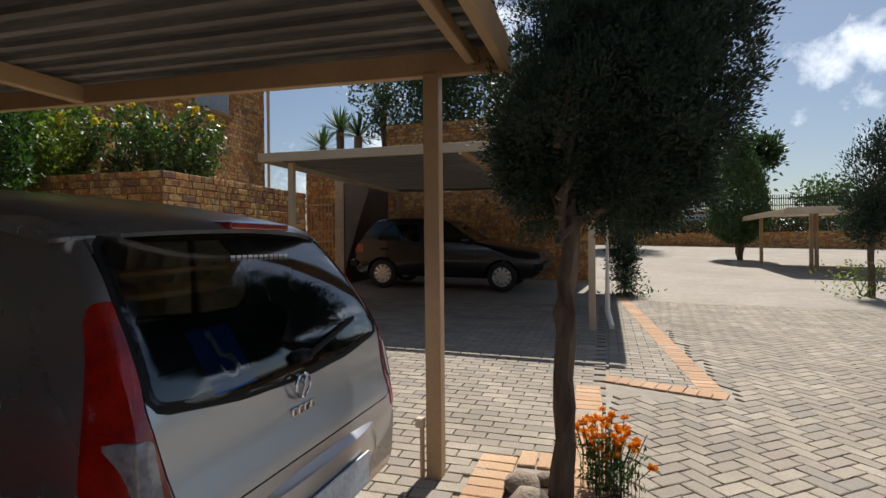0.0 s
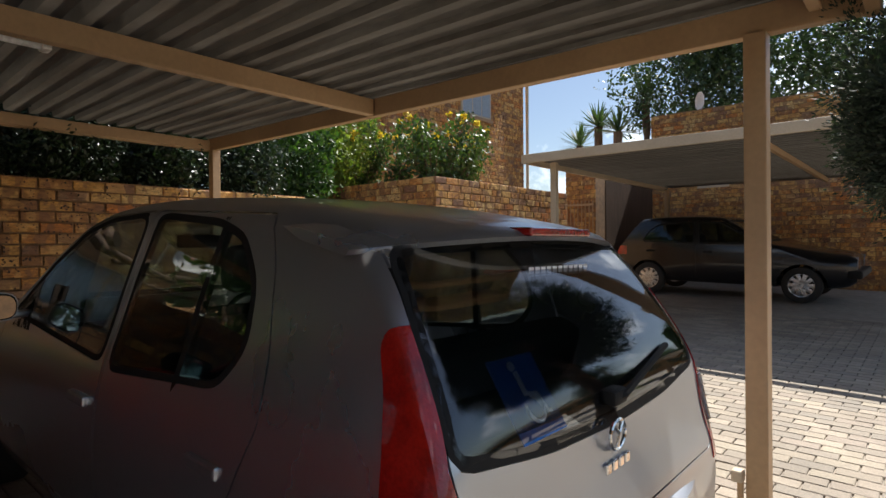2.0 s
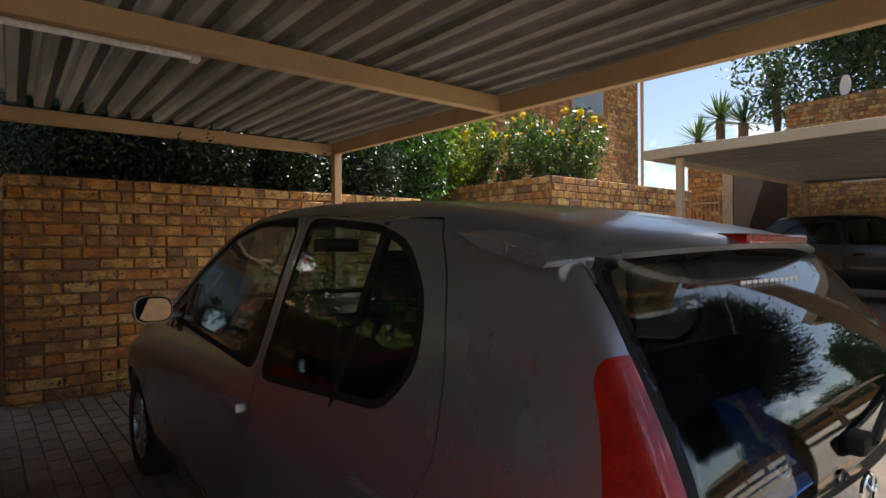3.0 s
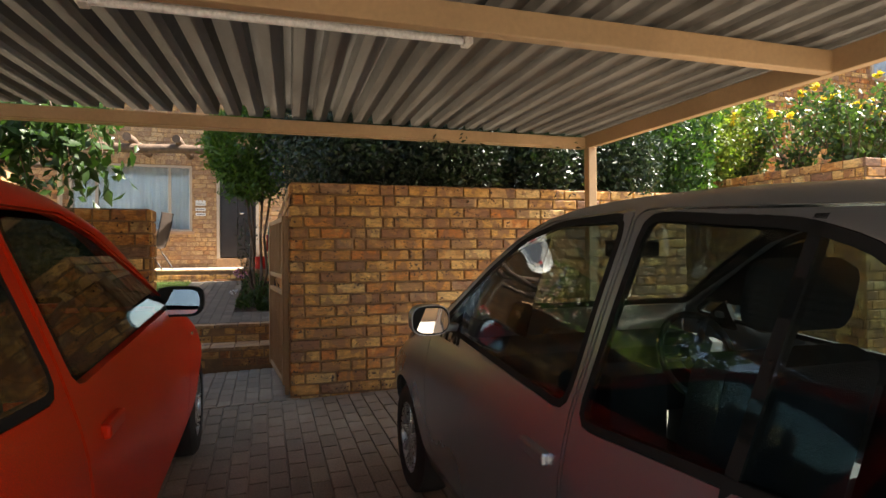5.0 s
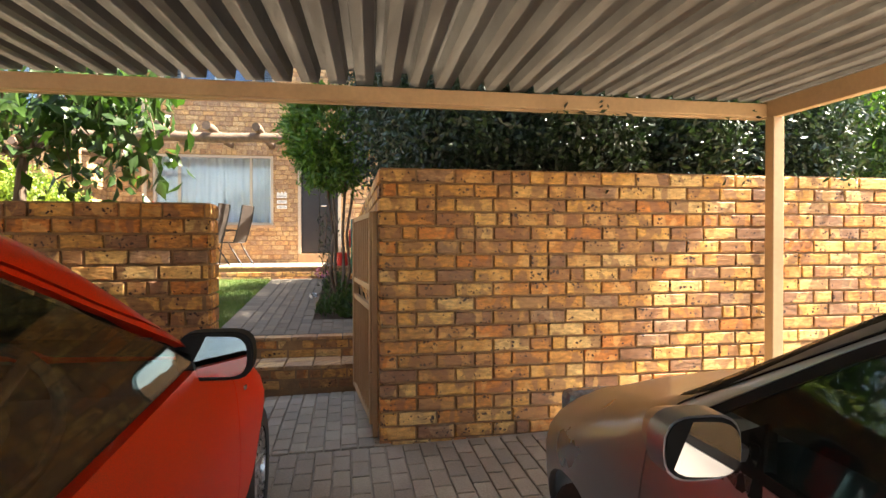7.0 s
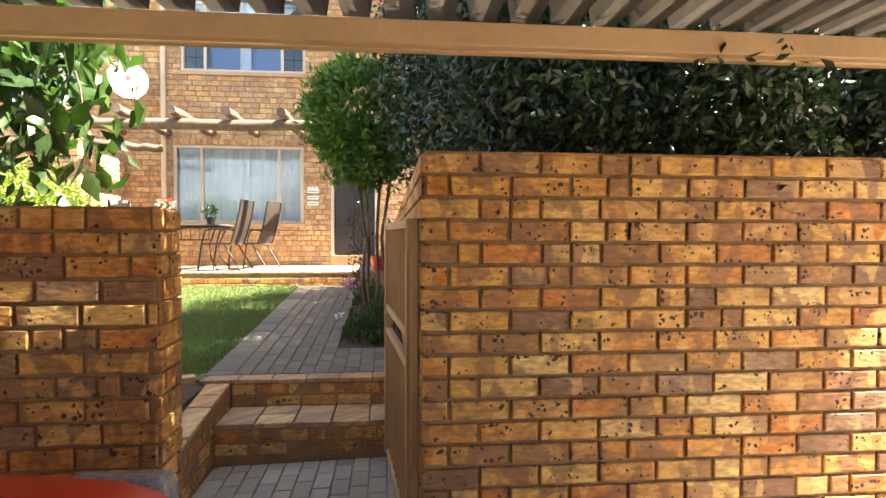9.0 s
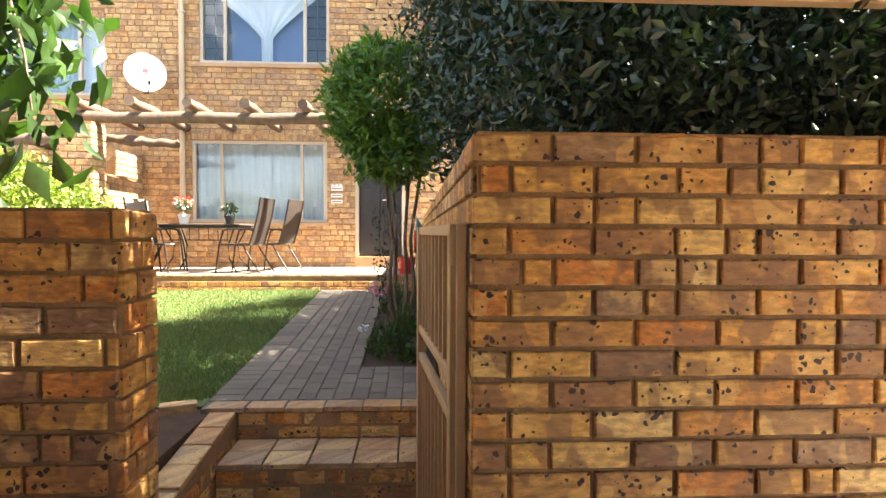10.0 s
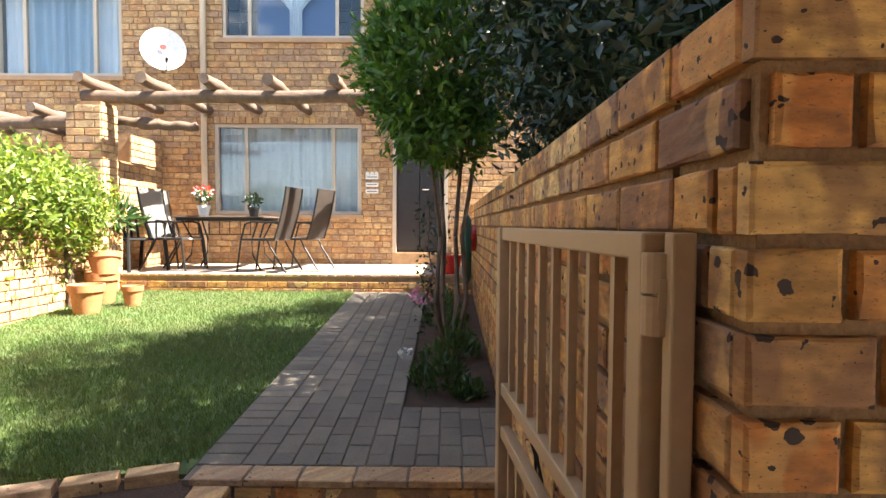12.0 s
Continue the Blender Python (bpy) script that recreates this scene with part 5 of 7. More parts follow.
def black_car():
    spec = dict(paint=BLACK, width=1.60, wheel=.285, axles=(.62, 3.02), rims="hubcap", belt=.92, roof=1.38, dash=2.38, mirror=(2.34, .97), mirror_paint=BLACK, corner=.075,
                handle_rear=True, driver=-1,
                up=[(0, .80), (.03, .86), (.10, .95), (.36, 1.28), (.46, 1.35), (.8, 1.385), (1.4, 1.395), (1.75, 1.38), (1.9, 1.34), (2.1, 1.22), (2.5, .97), (2.62, .93), (3.2, .86), (3.62, .80), (3.72, .74)],
                lo=[(0, .36), (.08, .30), (.3, .26), (3.3, .24), (3.6, .28), (3.72, .36)],
                plan=[(0, .88), (.05, .92), (.2, .955), (.6, .985), (1.1, 1.0), (2.6, 1.0), (3.2, .975), (3.6, .93), (3.72, .86)],
                wz=[(.2, .93), (.4, .985), (.6, 1.0), (.8, .985), (.92, .96), (1.1, .905), (1.4, .80)],
                side_windows=[[(.50, .955), (.62, 1.14), (.78, 1.25), (1.36, 1.285), (1.40, .93)], [(1.50, .925), (1.46, 1.285), (1.82, 1.27), (2.36, .945)]],
                rear_window=[(-.60, .95), (.60, .95), (.53, 1.26), (-.53, 1.26)], rear_reach=.6,
                windscreen=[(-.64, .97), (.64, .97), (.54, 1.31), (-.54, 1.31)], front_reach=1.8,
                doors=[[(.58, 1.30), (.47, .9), (.80, .56), (.98, .34), (1.445, .30), (1.435, 1.31)], [(1.455, .30), (1.445, 1.31), (1.86, 1.30), (2.42, .95), (2.52, .80), (2.50, .31)]],
                tail_lamps=[[(.55, .70), (.55, .86), (.77, .86), (.78, .70)], [(-.55, .70), (-.55, .86), (-.77, .86), (-.78, .70)]])
    cx, cy = -5.25, 12.25
    tilt = math.degrees(math.atan(.026))
    car, shell, cutter = build_car("black_hatchback", "black older hatchback parked in shade before a brick wall", spec,
                                   Matrix.Translation((cx, cy, gz(cx, cy) + .005)) @ pose(0, 0, 0, math.degrees(math.atan(.026)), tilt, 0) @ Matrix.Scale(1.07, 4))
    for s in (-1, 1):
        part("headlamp", rod_bm((3.66, s * .52, .66), (3.73, s * .52, .66), .09, .085, 20), LAMP_CLEAR, car, "round headlamp")
    part("front_bumper", box_bm(3.62, 3.80, -.78, .78, .42, .54, bevel=.03), PLASTIC, car)
    part("rear_bumper", box_bm(-.08, .10, -.78, .78, .42, .54, bevel=.03), PLASTIC, car)
    part("aerial", rod_bm((.5, 0, 1.35), (.36, 0, 1.52), .004, seg=6), PLASTIC, car)
    return car


silver_car()
red_car()
black_car()


# ---- gateway and garden things ----
def steel_gate():
    """The garden gate, swung open towards the house, hung on the front wall."""
    tip, hinge = Vector((-7.30, .305, 0)), Vector((-6.20, .405, 0))
    d = tip - hinge
    m = Matrix.Translation((hinge.x, hinge.y, .05)) @ Matrix.Rotation(math.atan2(d.y, d.x), 4, "Z")
    g = thing("garden_gate", "tan painted steel bar gate, standing open", "gate", m)
    L, h = d.length, 1.44
    for x in (.02, L - .02):
        part("stile", box_bm(x - .024, x + .024, -.024, .024, 0, h, bevel=.004), STEEL_TAN, g)
    for z in (.02, .78, .92, h - .02):
        part("rail", box_bm(.043, L - .043, -.016, .016, z - .02, z + .02, bevel=.004), STEEL_TAN, g)
    n = 9
    for i in range(1, n):
        x = .02 + (L - .04) * i / n
        for a, b in ((.04, .76), (.94, h - .04)):
            part("bar", box_bm(x - .009, x + .009, -.009, .009, a, b), STEEL_TAN, g)
    for z in (.25, 1.305):
        for a, b in ((0, .052), (.056, .108)):
            part("hinge", rod_bm((-.026, .012, z + a), (-.026, .012, z + b), .02, seg=14), STEEL_TAN, g)
    part("latch", box_bm(L - .03, L + .05, -.045, -.02, .86, .885, bevel=.004), CHROME, g, "small metal latch")
    bm = bmesh.new()
    add_tube(bm, [(L - .28, -.03, .83), (L - .30, -.05, .76), (L - .27, -.05, .68), (L - .25, -.05, .76), (L - .28, -.04, .82), (L - .33, -.05, .74), (L - .31, -.05, .66)], .004, 5)
    part("wire_loop", bm, BLACK_METAL, g, "loop of dark wire")
    f = thing("gate_post", "tan steel gate post fixed to the brick wall", "post")
    part("upright", box_bm(-6.165, -6.135, .40, .432, -.02, 1.49, bevel=.004), STEEL_TAN, f)
    for z in (.33, 1.38):
        part("hinge_lug", box_bm(-6.185, -6.15, .39, .412, z, z + .05), STEEL_TAN, f)


steel_gate()


def log_pole(name, p0, p1, r, label, parent=None):
    n = 9
    p0, p1 = Vector(p0), Vector(p1)
    bm = tube_bm([p0.lerp(p1, i / n) + Vector((0, 0, .012 * math.sin(i * 1.9 + p0.y))) for i in range(n + 1)], [r * (1 + .06 * math.sin(i * 2.3 + p0.y * 5)) for i in range(n + 1)], 12, .08)
    return part(name, bm, LOG, parent, label, smooth=True)


def pergola():
    p = thing("pergola", "weathered round-pole pergola over the terrace", "pergola")
    log_pole("main_pole", (-12.8, -4.55, 3.10), (-12.8, .2, 3.13), .085, "", p)
    for y in (-4.40, -3.63, -2.86, -2.08, -1.28, -.4):
        log_pole("rafter", (-12.45, y, 3.265), (HOUSE_X + .02, y + .02, 3.25), .07, "", p)
    q = thing("pergola", "neighbour's round-pole pergola beyond the wing wall", "pergola")
    log_pole("main_pole", (-12.9, -8.8, 2.78), (-12.9, -4.75, 2.80), .08, "", q)
    for y in (-8.3, -7.5, -6.7, -5.9, -5.1):
        log_pole("rafter", (-12.6, y, 2.93), (HOUSE_X + .02, y, 2.92), .065, "", q)
    for y in (-4.1, -3.6):
        log_pole("rafter", (-13.1, y - .4, 2.86 - (y + 4.1) * .1), (-13.15, y + .35, 2.84 - (y + 4.1) * .1), .06, "", q)


pergola()
pillar = brick_wall("wall_pillar", -13.0, -12.62, -4.67, -4.22, -.1, 3.02, "brick pergola pillar, sunlit on one side")
wing = brick_wall("wall_wing", HOUSE_X, -13.0, -4.60, -4.36, -.1, 2.35, "stepped brick wing wall beside the terrace")
wing_top = brick_wall("wall_wing_top", HOUSE_X, -13.55, -4.60, -4.36, 2.35, 2.75, "upper step of the wing wall")


def sling_chair(m, back_mat, label, lean=14):
    c = thing("patio_chair", label, "chair", m, group="patio chairs")
    bm = bmesh.new()
    tilt = math.radians(lean)
    pts = []
    for i in range(7):
        f = i / 6
        pts.append((.0 - math.sin(tilt) * .70 * f - .02 * math.sin(f * 3.1), .42 + math.cos(tilt) * .70 * f))
    cols = [[bm.verts.new((x, y, z)) for x, z in pts] for y in (-.22, -.11, 0, .11, .22)]
    for a, b in zip(cols, cols[1:]):
        for i in range(6):
            bm.faces.new((a[i], b[i], b[i + 1], a[i + 1]))
    bmesh.ops.solidify(bm, geom=bm.faces[:], thickness=.018)
    part("backrest", bm, back_mat, c, smooth=True)
    part("seat", box_bm(0, .46, -.22, .22, .405, .43, bevel=.01), back_mat, c)
    for s in (-1, 1):
        y = s * .245
        part("back_rail", tube_bm([(x, y, z) for x, z in pts], .013, 8), BLACK_METAL, c)
        part("front_leg", tube_bm([(.52, y, 0), (.46, y, .42), (.40, y, .62), (.30, y, .65), (0.0, y, .64), (-.07, y, .62)], .013, 8), BLACK_METAL, c)
        part("back_leg", tube_bm([(-.16, y, 0), (.05, y, .32), (.1, y, .42), (.46, y, .42)], .013, 8), BLACK_METAL, c)
    return c


TZ = TERR_Z + .012
sling_chair(Matrix.Translation((-12.95, -2.05, TZ)) @ pose(0, 0, 0, 0, 0, -100), SLING, "brown sling high-back patio chair at the iron table")
sling_chair(Matrix.Translation((-13.40, -1.72, TZ)) @ pose(0, 0, 0, 0, 0, -105), SLING, "brown sling patio chair beside the house wall")
sling_chair(Matrix.Translation((-13.6, -3.95, TZ)) @ pose(0, 0, 0, 0, 0, 70), CHAIR_PALE, "pale sling patio chair catching the sun")
sling_chair(Matrix.Translation((-13.15, -3.75, TZ)) @ pose(0, 0, 0, 0, 0, 80), CHAIR_PALE, "pale sling patio chair with curved arms")


def plastic_chair(m):
    c = thing("plastic_chair", "black moulded plastic armchair on the terrace", "chair", m, group="patio chairs")
    part("seat", box_bm(-.22, .24, -.23, .23, .40, .43, bevel=.012), PLASTIC, c)
    for i in range(5):
        y = -.18 + .09 * i
        part("back_slat", tube_bm([(-.22, y, .42), (-.27, y, .65), (-.31, y * 1.05, .84)], .018, 6), PLASTIC, c)
    part("top_rail", tube_bm([(-.29, -.24, .80), (-.315, -.1, .86), (-.315, .1, .86), (-.29, .24, .80)], .022, 8), PLASTIC, c)
    for s in (-1, 1):
        part("arm", tube_bm([(-.28, s * .25, .70), (0, s * .27, .66), (.24, s * .26, .64)], .022, 8), PLASTIC, c)
        part("leg", tube_bm([(.26, s * .26, .64), (.25, s * .25, .42), (.30, s * .27, 0)], .024, 8), PLASTIC, c)
        part("leg", tube_bm([(-.2, s * .22, .42), (-.30, s * .25, 0)], .024, 8), PLASTIC, c)


plastic_chair(Matrix.Translation((-12.95, -4.0, TZ)) @ pose(0, 0, 0, 0, 0, 60))


def iron_table():
    t = thing("patio_table", "dark wrought-iron patio table by the window", "table", Matrix.Translation((-13.45, -2.95, TZ)))
    part("tabletop", box_bm(-.40, .40, -.62, .62, .70, .725, bevel=.01), SLING, t)
    part("apron", box_bm(-.36, .36, -.58, .58, .66, .70), BLACK_METAL, t)
    for sx in (-1, 1):
        for sy in (-1, 1):
            part("leg", tube_bm([(sx * .32, sy * .52, .68), (sx * .24, sy * .40, .40), (sx * .26, sy * .42, .2), (sx * .36, sy * .56, 0)], .012, 8), BLACK_METAL, t)
    for i in range(7):
        y = -.42 + .14 * i
        part("lattice_bar", rod_bm((.34, y, .48), (.34, y, .68), .006, seg=6), BLACK_METAL, t)
    part("lattice_rail", rod_bm((.34, -.44, .48), (.34, .44, .48), .008, seg=6), BLACK_METAL, t)


iron_table()


def pot(name, m, r, h, mat, label, category="pot", parent=None):
    p = thing(name, label, category, m, group="terracotta pots" if mat is TERRACOTTA else "")
    part("vessel", lathe_bm([(r * .68, 0), (r * .9, h * .75), (r, h * .76), (r * 1.02, h), (r * .9, h), (r * .82, h * .85), (.01, h * .84)]), mat, p, smooth=True)
    part("soil", lathe_bm([(r * .80, h * .84), (r * .78, h * .88), (.01, h * .89)], 12), SOIL, p)
    return p


LZ = garden_z(-11.2)
pot("plant_pot", Matrix.Translation((-11.2, -3.55, LZ)), .17, .30, TERRACOTTA, "terracotta pot standing on the lawn edge")
pot("plant_pot", Matrix.Translation((-11.75, -3.72, garden_z(-11.75))), .17, .34, TERRACOTTA, "terracotta pot leaning under an upper pot")
pot("plant_pot", Matrix.Translation((-11.7, -3.66, garden_z(-11.75) + .31)) @ pose(0, 0, 0, 8, -10, 0), .17, .25, TERRACOTTA, "tilted terracotta pot stacked on another")
pot("plant_pot", Matrix.Translation((-11.6, -3.30, garden_z(-11.6))), .11, .22, TERRACOTTA, "small terracotta pot on the lawn")
pot("table_pot", Matrix.Translation((-13.45, -2.60, TZ + .726)), .08, .13, BLACK_METAL, "dark pot with a small plant on the table")
pot("table_pot", Matrix.Translation((-13.45, -3.30, TZ + .726)), .09, .15, WHITE, "pale pot with red and white flowers on the table")


def house_details():
    d = thing("downpipe", "cream rainwater downpipe on the house front", "pipe")
    part("pipe", tube_bm([(HOUSE_X + .05, -3.68, .9), (HOUSE_X + .05, -3.68, 6.8)], .045, 12), STEEL_PALE, d, smooth=True)
    for z in (1.5, 3.4, 5.2):
        part("bracket", box_bm(HOUSE_X, HOUSE_X + .10, -3.74, -3.62, z, z + .03), STEEL_PALE, d)
    s = thing("satellite_dish", "white satellite dish on a wall bracket", "dish", Matrix.Translation((HOUSE_X + .35, -4.15, 4.06)))
    bm = bmesh.new()
    prof = [(0.001, .0), (.10, .006), (.2, .025), (.29, .055), (.34, .078), (.345, .082), (.34, .088), (.29, .065), (.2, .035), (.10, .016), (.001, .01)]
    seg = 28
    rings = [[bm.verts.new((z, r * .92 * math.cos(2 * math.pi * k / seg), r * math.sin(2 * math.pi * k / seg))) for k in range(seg)] for r, z in prof]
    for a, b in zip(rings, rings[1:]):
        for k in range(seg):
            bm.faces.new((a[k], a[(k + 1) % seg], b[(k + 1) % seg], b[k]))
    bmesh.ops.transform(bm, matrix=pose(0, 0, 0, 0, -14, 28), verts=bm.verts)
    part("reflector", bm, DISH, s, smooth=True)
    part("feed_arm", tube_bm([(.05, 0, -.32), (.25, .16, -.36), (.40, .24, -.26)], .010, 6), BLACK_METAL, s)
    part("receiver", rod_bm((.38, .23, -.26), (.41, .25, -.2), .022), PLASTIC, s)
    part("bracket", tube_bm([(-.36, 0, -.05), (-.15, 0, -.1), (-.01, 0, -.02)], .02, 8), BLACK_METAL, s)
    part("logo", lathe_bm([(.05, 0), (.05, .004)], 12), PLASTIC_RED, s, "faded red round mark").matrix_basis = pose(.045, .02, .05, 0, 76, 28)
    n = thing("name_plaques", "three small white plaques beside the front door", "plaque")
    for z, hgt in ((2.20, .07), (2.085, .065), (1.98, .065)):
        part("plaque", box_bm(HOUSE_X - .002, HOUSE_X + .018, -1.17, -.97, z, z + hgt, bevel=.004), WHITE, n)
    for k in range(3):
        part("house_shape", prism_bm([(-1.17 + .07 * k, 2.27), (-1.11 + .07 * k, 2.27), (-1.11 + .07 * k, 2.30), (-1.14 + .07 * k, 2.325), (-1.17 + .07 * k, 2.30)], "x", HOUSE_X, HOUSE_X + .016), WHITE, n)
    for z in (2.235, 2.118, 2.012):
        part("bar", box_bm(HOUSE_X + .018, HOUSE_X + .0195, -1.15, -.99, z - .006, z + .006), SIGN_INK, n)
    h = thing("garden_hose", "green hose coiled on a red wall reel", "hose")
    for k in range(6):
        y, w = .37 - .012 * k, .16 + .02 * k
        pts = [(-11.9 + w * math.cos(a), y, 1.22 + (.34 + .02 * k) * math.sin(a)) for a in [i * math.pi / 10 for i in range(21)]]
        part("coil", tube_bm(pts, .012, 6), HOSE, h)
    part("reel", rod_bm((-11.9, .27, 1.35), (-11.9, .43, 1.35), .15, seg=20), PLASTIC_RED, h, "red plastic reel")
    b = thing("bucket", "red plastic bucket beside the terrace edge", "bucket", Matrix.Translation((-12.75, .16, TZ)))
    part("vessel", lathe_bm([(.10, 0), (.14, .22), (.15, .22), (.15, .235), (.13, .235), (.09, .02), (.01, .02)]), PLASTIC_RED, b, smooth=True)


house_details()


def far_things():
    # fence on the boundary wall
    f = thing("palisade_fence", "dark steel palisade on the boundary wall", "fence")
    for z in (3.25, 3.65):
        part("rail", box_bm(-2, 46, 38.12, 38.16, z, z + .05), BLACK_METAL, f)
    bm = bmesh.new()
    for i in range(400):
        x = -1.9 + .118 * i
        add_box(bm, x - .02, x + .02, 38.10, 38.12, 3.0, 3.9)
    tagged(part("pales", bm, BLACK_METAL, f), kind="stuff")
    s = thing("sign_board", "white notice board on the boundary wall, text unreadable", "sign")
    part("board", box_bm(4.6, 6.5, 37.9, 37.95, 2.42, 2.82, bevel=.01), SIGN_WHITE, s)
    for k in range(9):
        part("bar", box_bm(4.75 + .19 * k, 4.88 + .19 * k, 37.885, 37.90, 2.55, 2.68), SIGN_INK, s)
    d = thing("satellite_dish", "white satellite dish on the yard wall's top", "dish", Matrix.Translation((-4.55, 14.8, 4.37)))
    bm = bmesh.new()
    prof = [(0.001, .0), (.08, .008), (.16, .025), (.22, .05), (.223, .055), (.16, .035), (.001, .012)]
    rings = [[bm.verts.new((r * .8 * math.cos(2 * math.pi * k / 24), -z, .24 + r * math.sin(2 * math.pi * k / 24))) for k in range(24)] for r, z in prof]
    for a, b in zip(rings, rings[1:]):
        for k in range(24):
            bm.faces.new((a[k], a[(k + 1) % 24], b[(k + 1) % 24], b[k]))
    bmesh.ops.transform(bm, matrix=pose(0, 0, 0, 0, 0, -40), verts=bm.verts)
    part("reflector", bm, DISH, d, smooth=True)
    part("mast", rod_bm((0, .03, 0), (0, .03, .24), .02), BLACK_METAL, d)
    w = thing("window_4", "small steel window high in the far house", "window", kind="structure")
    x = -8.985
    part("window_frame", box_bm(x - .02, x + .02, 11.1, 12.3, 4.4, 5.6), FRAME_METAL, w)
    for a, b in ((11.15, 11.5), (11.54, 11.88), (11.92, 12.25)):
        part("pane", box_bm(x + .021, x + .027, a, b, 4.45, 5.55), material("far_pane", (.35, .42, .5), rough=.1) if "far_pane" not in bpy.data.materials else bpy.data.materials["far_pane"], w)
    part("window_sill", box_bm(x - .02, x + .06, 11.05, 12.35, 4.32, 4.395), FRAME_WOOD, w)
    g = thing("gutter_pipe", "dark gutter bend at the far house's corner", "pipe")
    part("pipe", tube_bm([(-8.8, 13.75, 6.85), (-8.8, 13.95, 6.65), (-8.95, 14.0, 6.3), (-8.95, 14.0, .3)], .05, 10), STEEL_PALE, g, smooth=True)
    h = thing("security_gate", "tan bar gate on the brick pier", "gate")
    for z in (.4, 1.2, 2.0):
        part("rail", box_bm(-6.33, -5.69, 11.34, 11.37, z, z + .04), STEEL_TAN, h)
    for i in range(8):
        part("bar", box_bm(-6.31 + .085 * i, -6.295 + .085 * i, 11.34, 11.36, .3, 2.1), STEEL_TAN, h)
    v = thing("wall_vent", "pale grille low on the brick wall", "vent")
    part("grille", box_bm(-4.6, -3.9, 14.58, 14.60, 2.50, 2.58), STEEL_PALE, v)


far_things()


# ---- plants ----
def plant(name, label, category, crowns, stems=(), extra=(), group=""):
    """A plant: stems as bent tapered limbs, crowns as meshes of leaves."""
    p = thing(name, label, category, group=group)
    for pts, r0, r1 in stems:
        n = len(pts)
        part("trunk" if r0 > .03 else "stem", tube_bm(pts, [r0 + (r1 - r0) * i / (n - 1) for i in range(n)], 10 if r0 > .03 else 6, .35), BARK, p, smooth=True)
    for nm, me in crowns:
        part(nm, me, None, p)
    return p


def jag(p0, p1, n, amp, seed):
    g = random.Random(seed)
    p0, p1 = Vector(p0), Vector(p1)
    return [p0.lerp(p1, i / n) + (Vector((g.uniform(-amp, amp), g.uniform(-amp, amp), 0)) if 0 < i < n else Vector((0, 0, 0))) for i in range(n + 1)]


def juniper(base, top, lobes, seed, leaf=.034, per=26, n=260, label="", trunk=.075, mat=None, spread=.055):
    """An upright conifer of dense sprays."""
    b = Vector(base)
    stems = [(jag(b, (b.x + .08, b.y + .12, b.z + (top - b.z) * .62), 14, .014, seed), trunk, trunk * .5)]
    pts = []
    for i, (c, r) in enumerate(lobes):
        pts.append(blob(c, r, n, seed + i, .35, .24))
        stems.append((jag((b.x, b.y, max(b.z + .4, c[2] - r[2] * 1.2)), c, 4, .05, seed + i), trunk * .35, .008))
    q = clumps(np.vstack(pts), per, spread, seed)
    me = leaf_mesh("crown", q, leaf, mat or LEAF_JUNIPER, seed, .38, up=.7, outward=(b.x, b.y, (top + b.z) / 2))
    return plant("juniper_tree", label, "tree", [("crown", me)], stems)


juniper((-.22, 2.87, gz(-.2, 2.9) - .05), 3.4,
        [((.02, 3.08, 2.55), (.60, .60, .75)), ((-.06, 3.1, 1.85), (.58, .55, .50)), ((.30, 3.02, 2.0), (.44, .5, .55)), ((.12, 3.0, 3.3), (.5, .5, .7)), ((-.34, 3.25, 1.62), (.28, .33, .42)),
         ((.36, 3.1, 2.65), (.40, .42, .6)), ((.16, 3.1, 1.46), (.40, .4, .26)), ((.02, 3.08, 2.2), (.3, .3, .5))],
        11, label="dark juniper tree with a rough leaning trunk in the paving", n=420, per=95, leaf=.024, trunk=.066, spread=.034)
juniper((5.03, 13.2, gz(5, 13.2) - .05), 3.2, [((5.1, 13.2, 2.3), (.55, .5, .95)), ((5.5, 13.2, 1.9), (.55, .5, .7)), ((4.95, 13.2, 1.55), (.4, .4, .5)), ((5.4, 13.1, 2.9), (.4, .4, .6))], 23, leaf=.07, per=14, spread=.09,
        label="dark juniper tree with several thin stems across the drive")
juniper((.36, 12.0, gz(.3, 12) - .05), 1.8, [((.36, 12.0, 1.1), (.24, .24, .7)), ((.34, 12.0, .7), (.28, .28, .5))], 31, leaf=.06, per=10, trunk=.04, label="slim dark juniper beside the far carport")


def cypress():
    g = np.random.default_rng(5)
    n = 5200
    z = g.uniform(0, 1, n)
    prof = np.interp(z, [0, .08, .22, .45, .75, .92, 1], [.35, .8, 1.0, .92, .62, .32, .06]) * 1.12
    a = g.uniform(0, 2 * np.pi, n)
    lump = np.array([noise.noise(Vector((math.cos(t) * 1.6, math.sin(t) * 1.6, k * 4))) for t, k in zip(a, z)])
    r = prof * (1 + .28 * lump) * g.uniform(.72, 1.0, n)
    pts = np.stack([5.05 + r * np.cos(a), 24.8 + r * np.sin(a), 1.15 + z * 3.95], 1)
    q = clumps(pts, 5, .06, 3)
    me = leaf_mesh("crown", q, .13, LEAF_CYPRESS, 4, .3, up=1.6)
    b = (5.1, 24.8, gz(5.1, 24.8) - .1)
    stems = [(jag(b, (5.0 + .22 * k, 24.8, 1.8), 4, .04, k), .10, .05) for k in (-1, 0, 1)]
    plant("cypress_tree", "clipped green cypress with a flared short trunk", "tree", [("crown", me)], stems)


cypress()


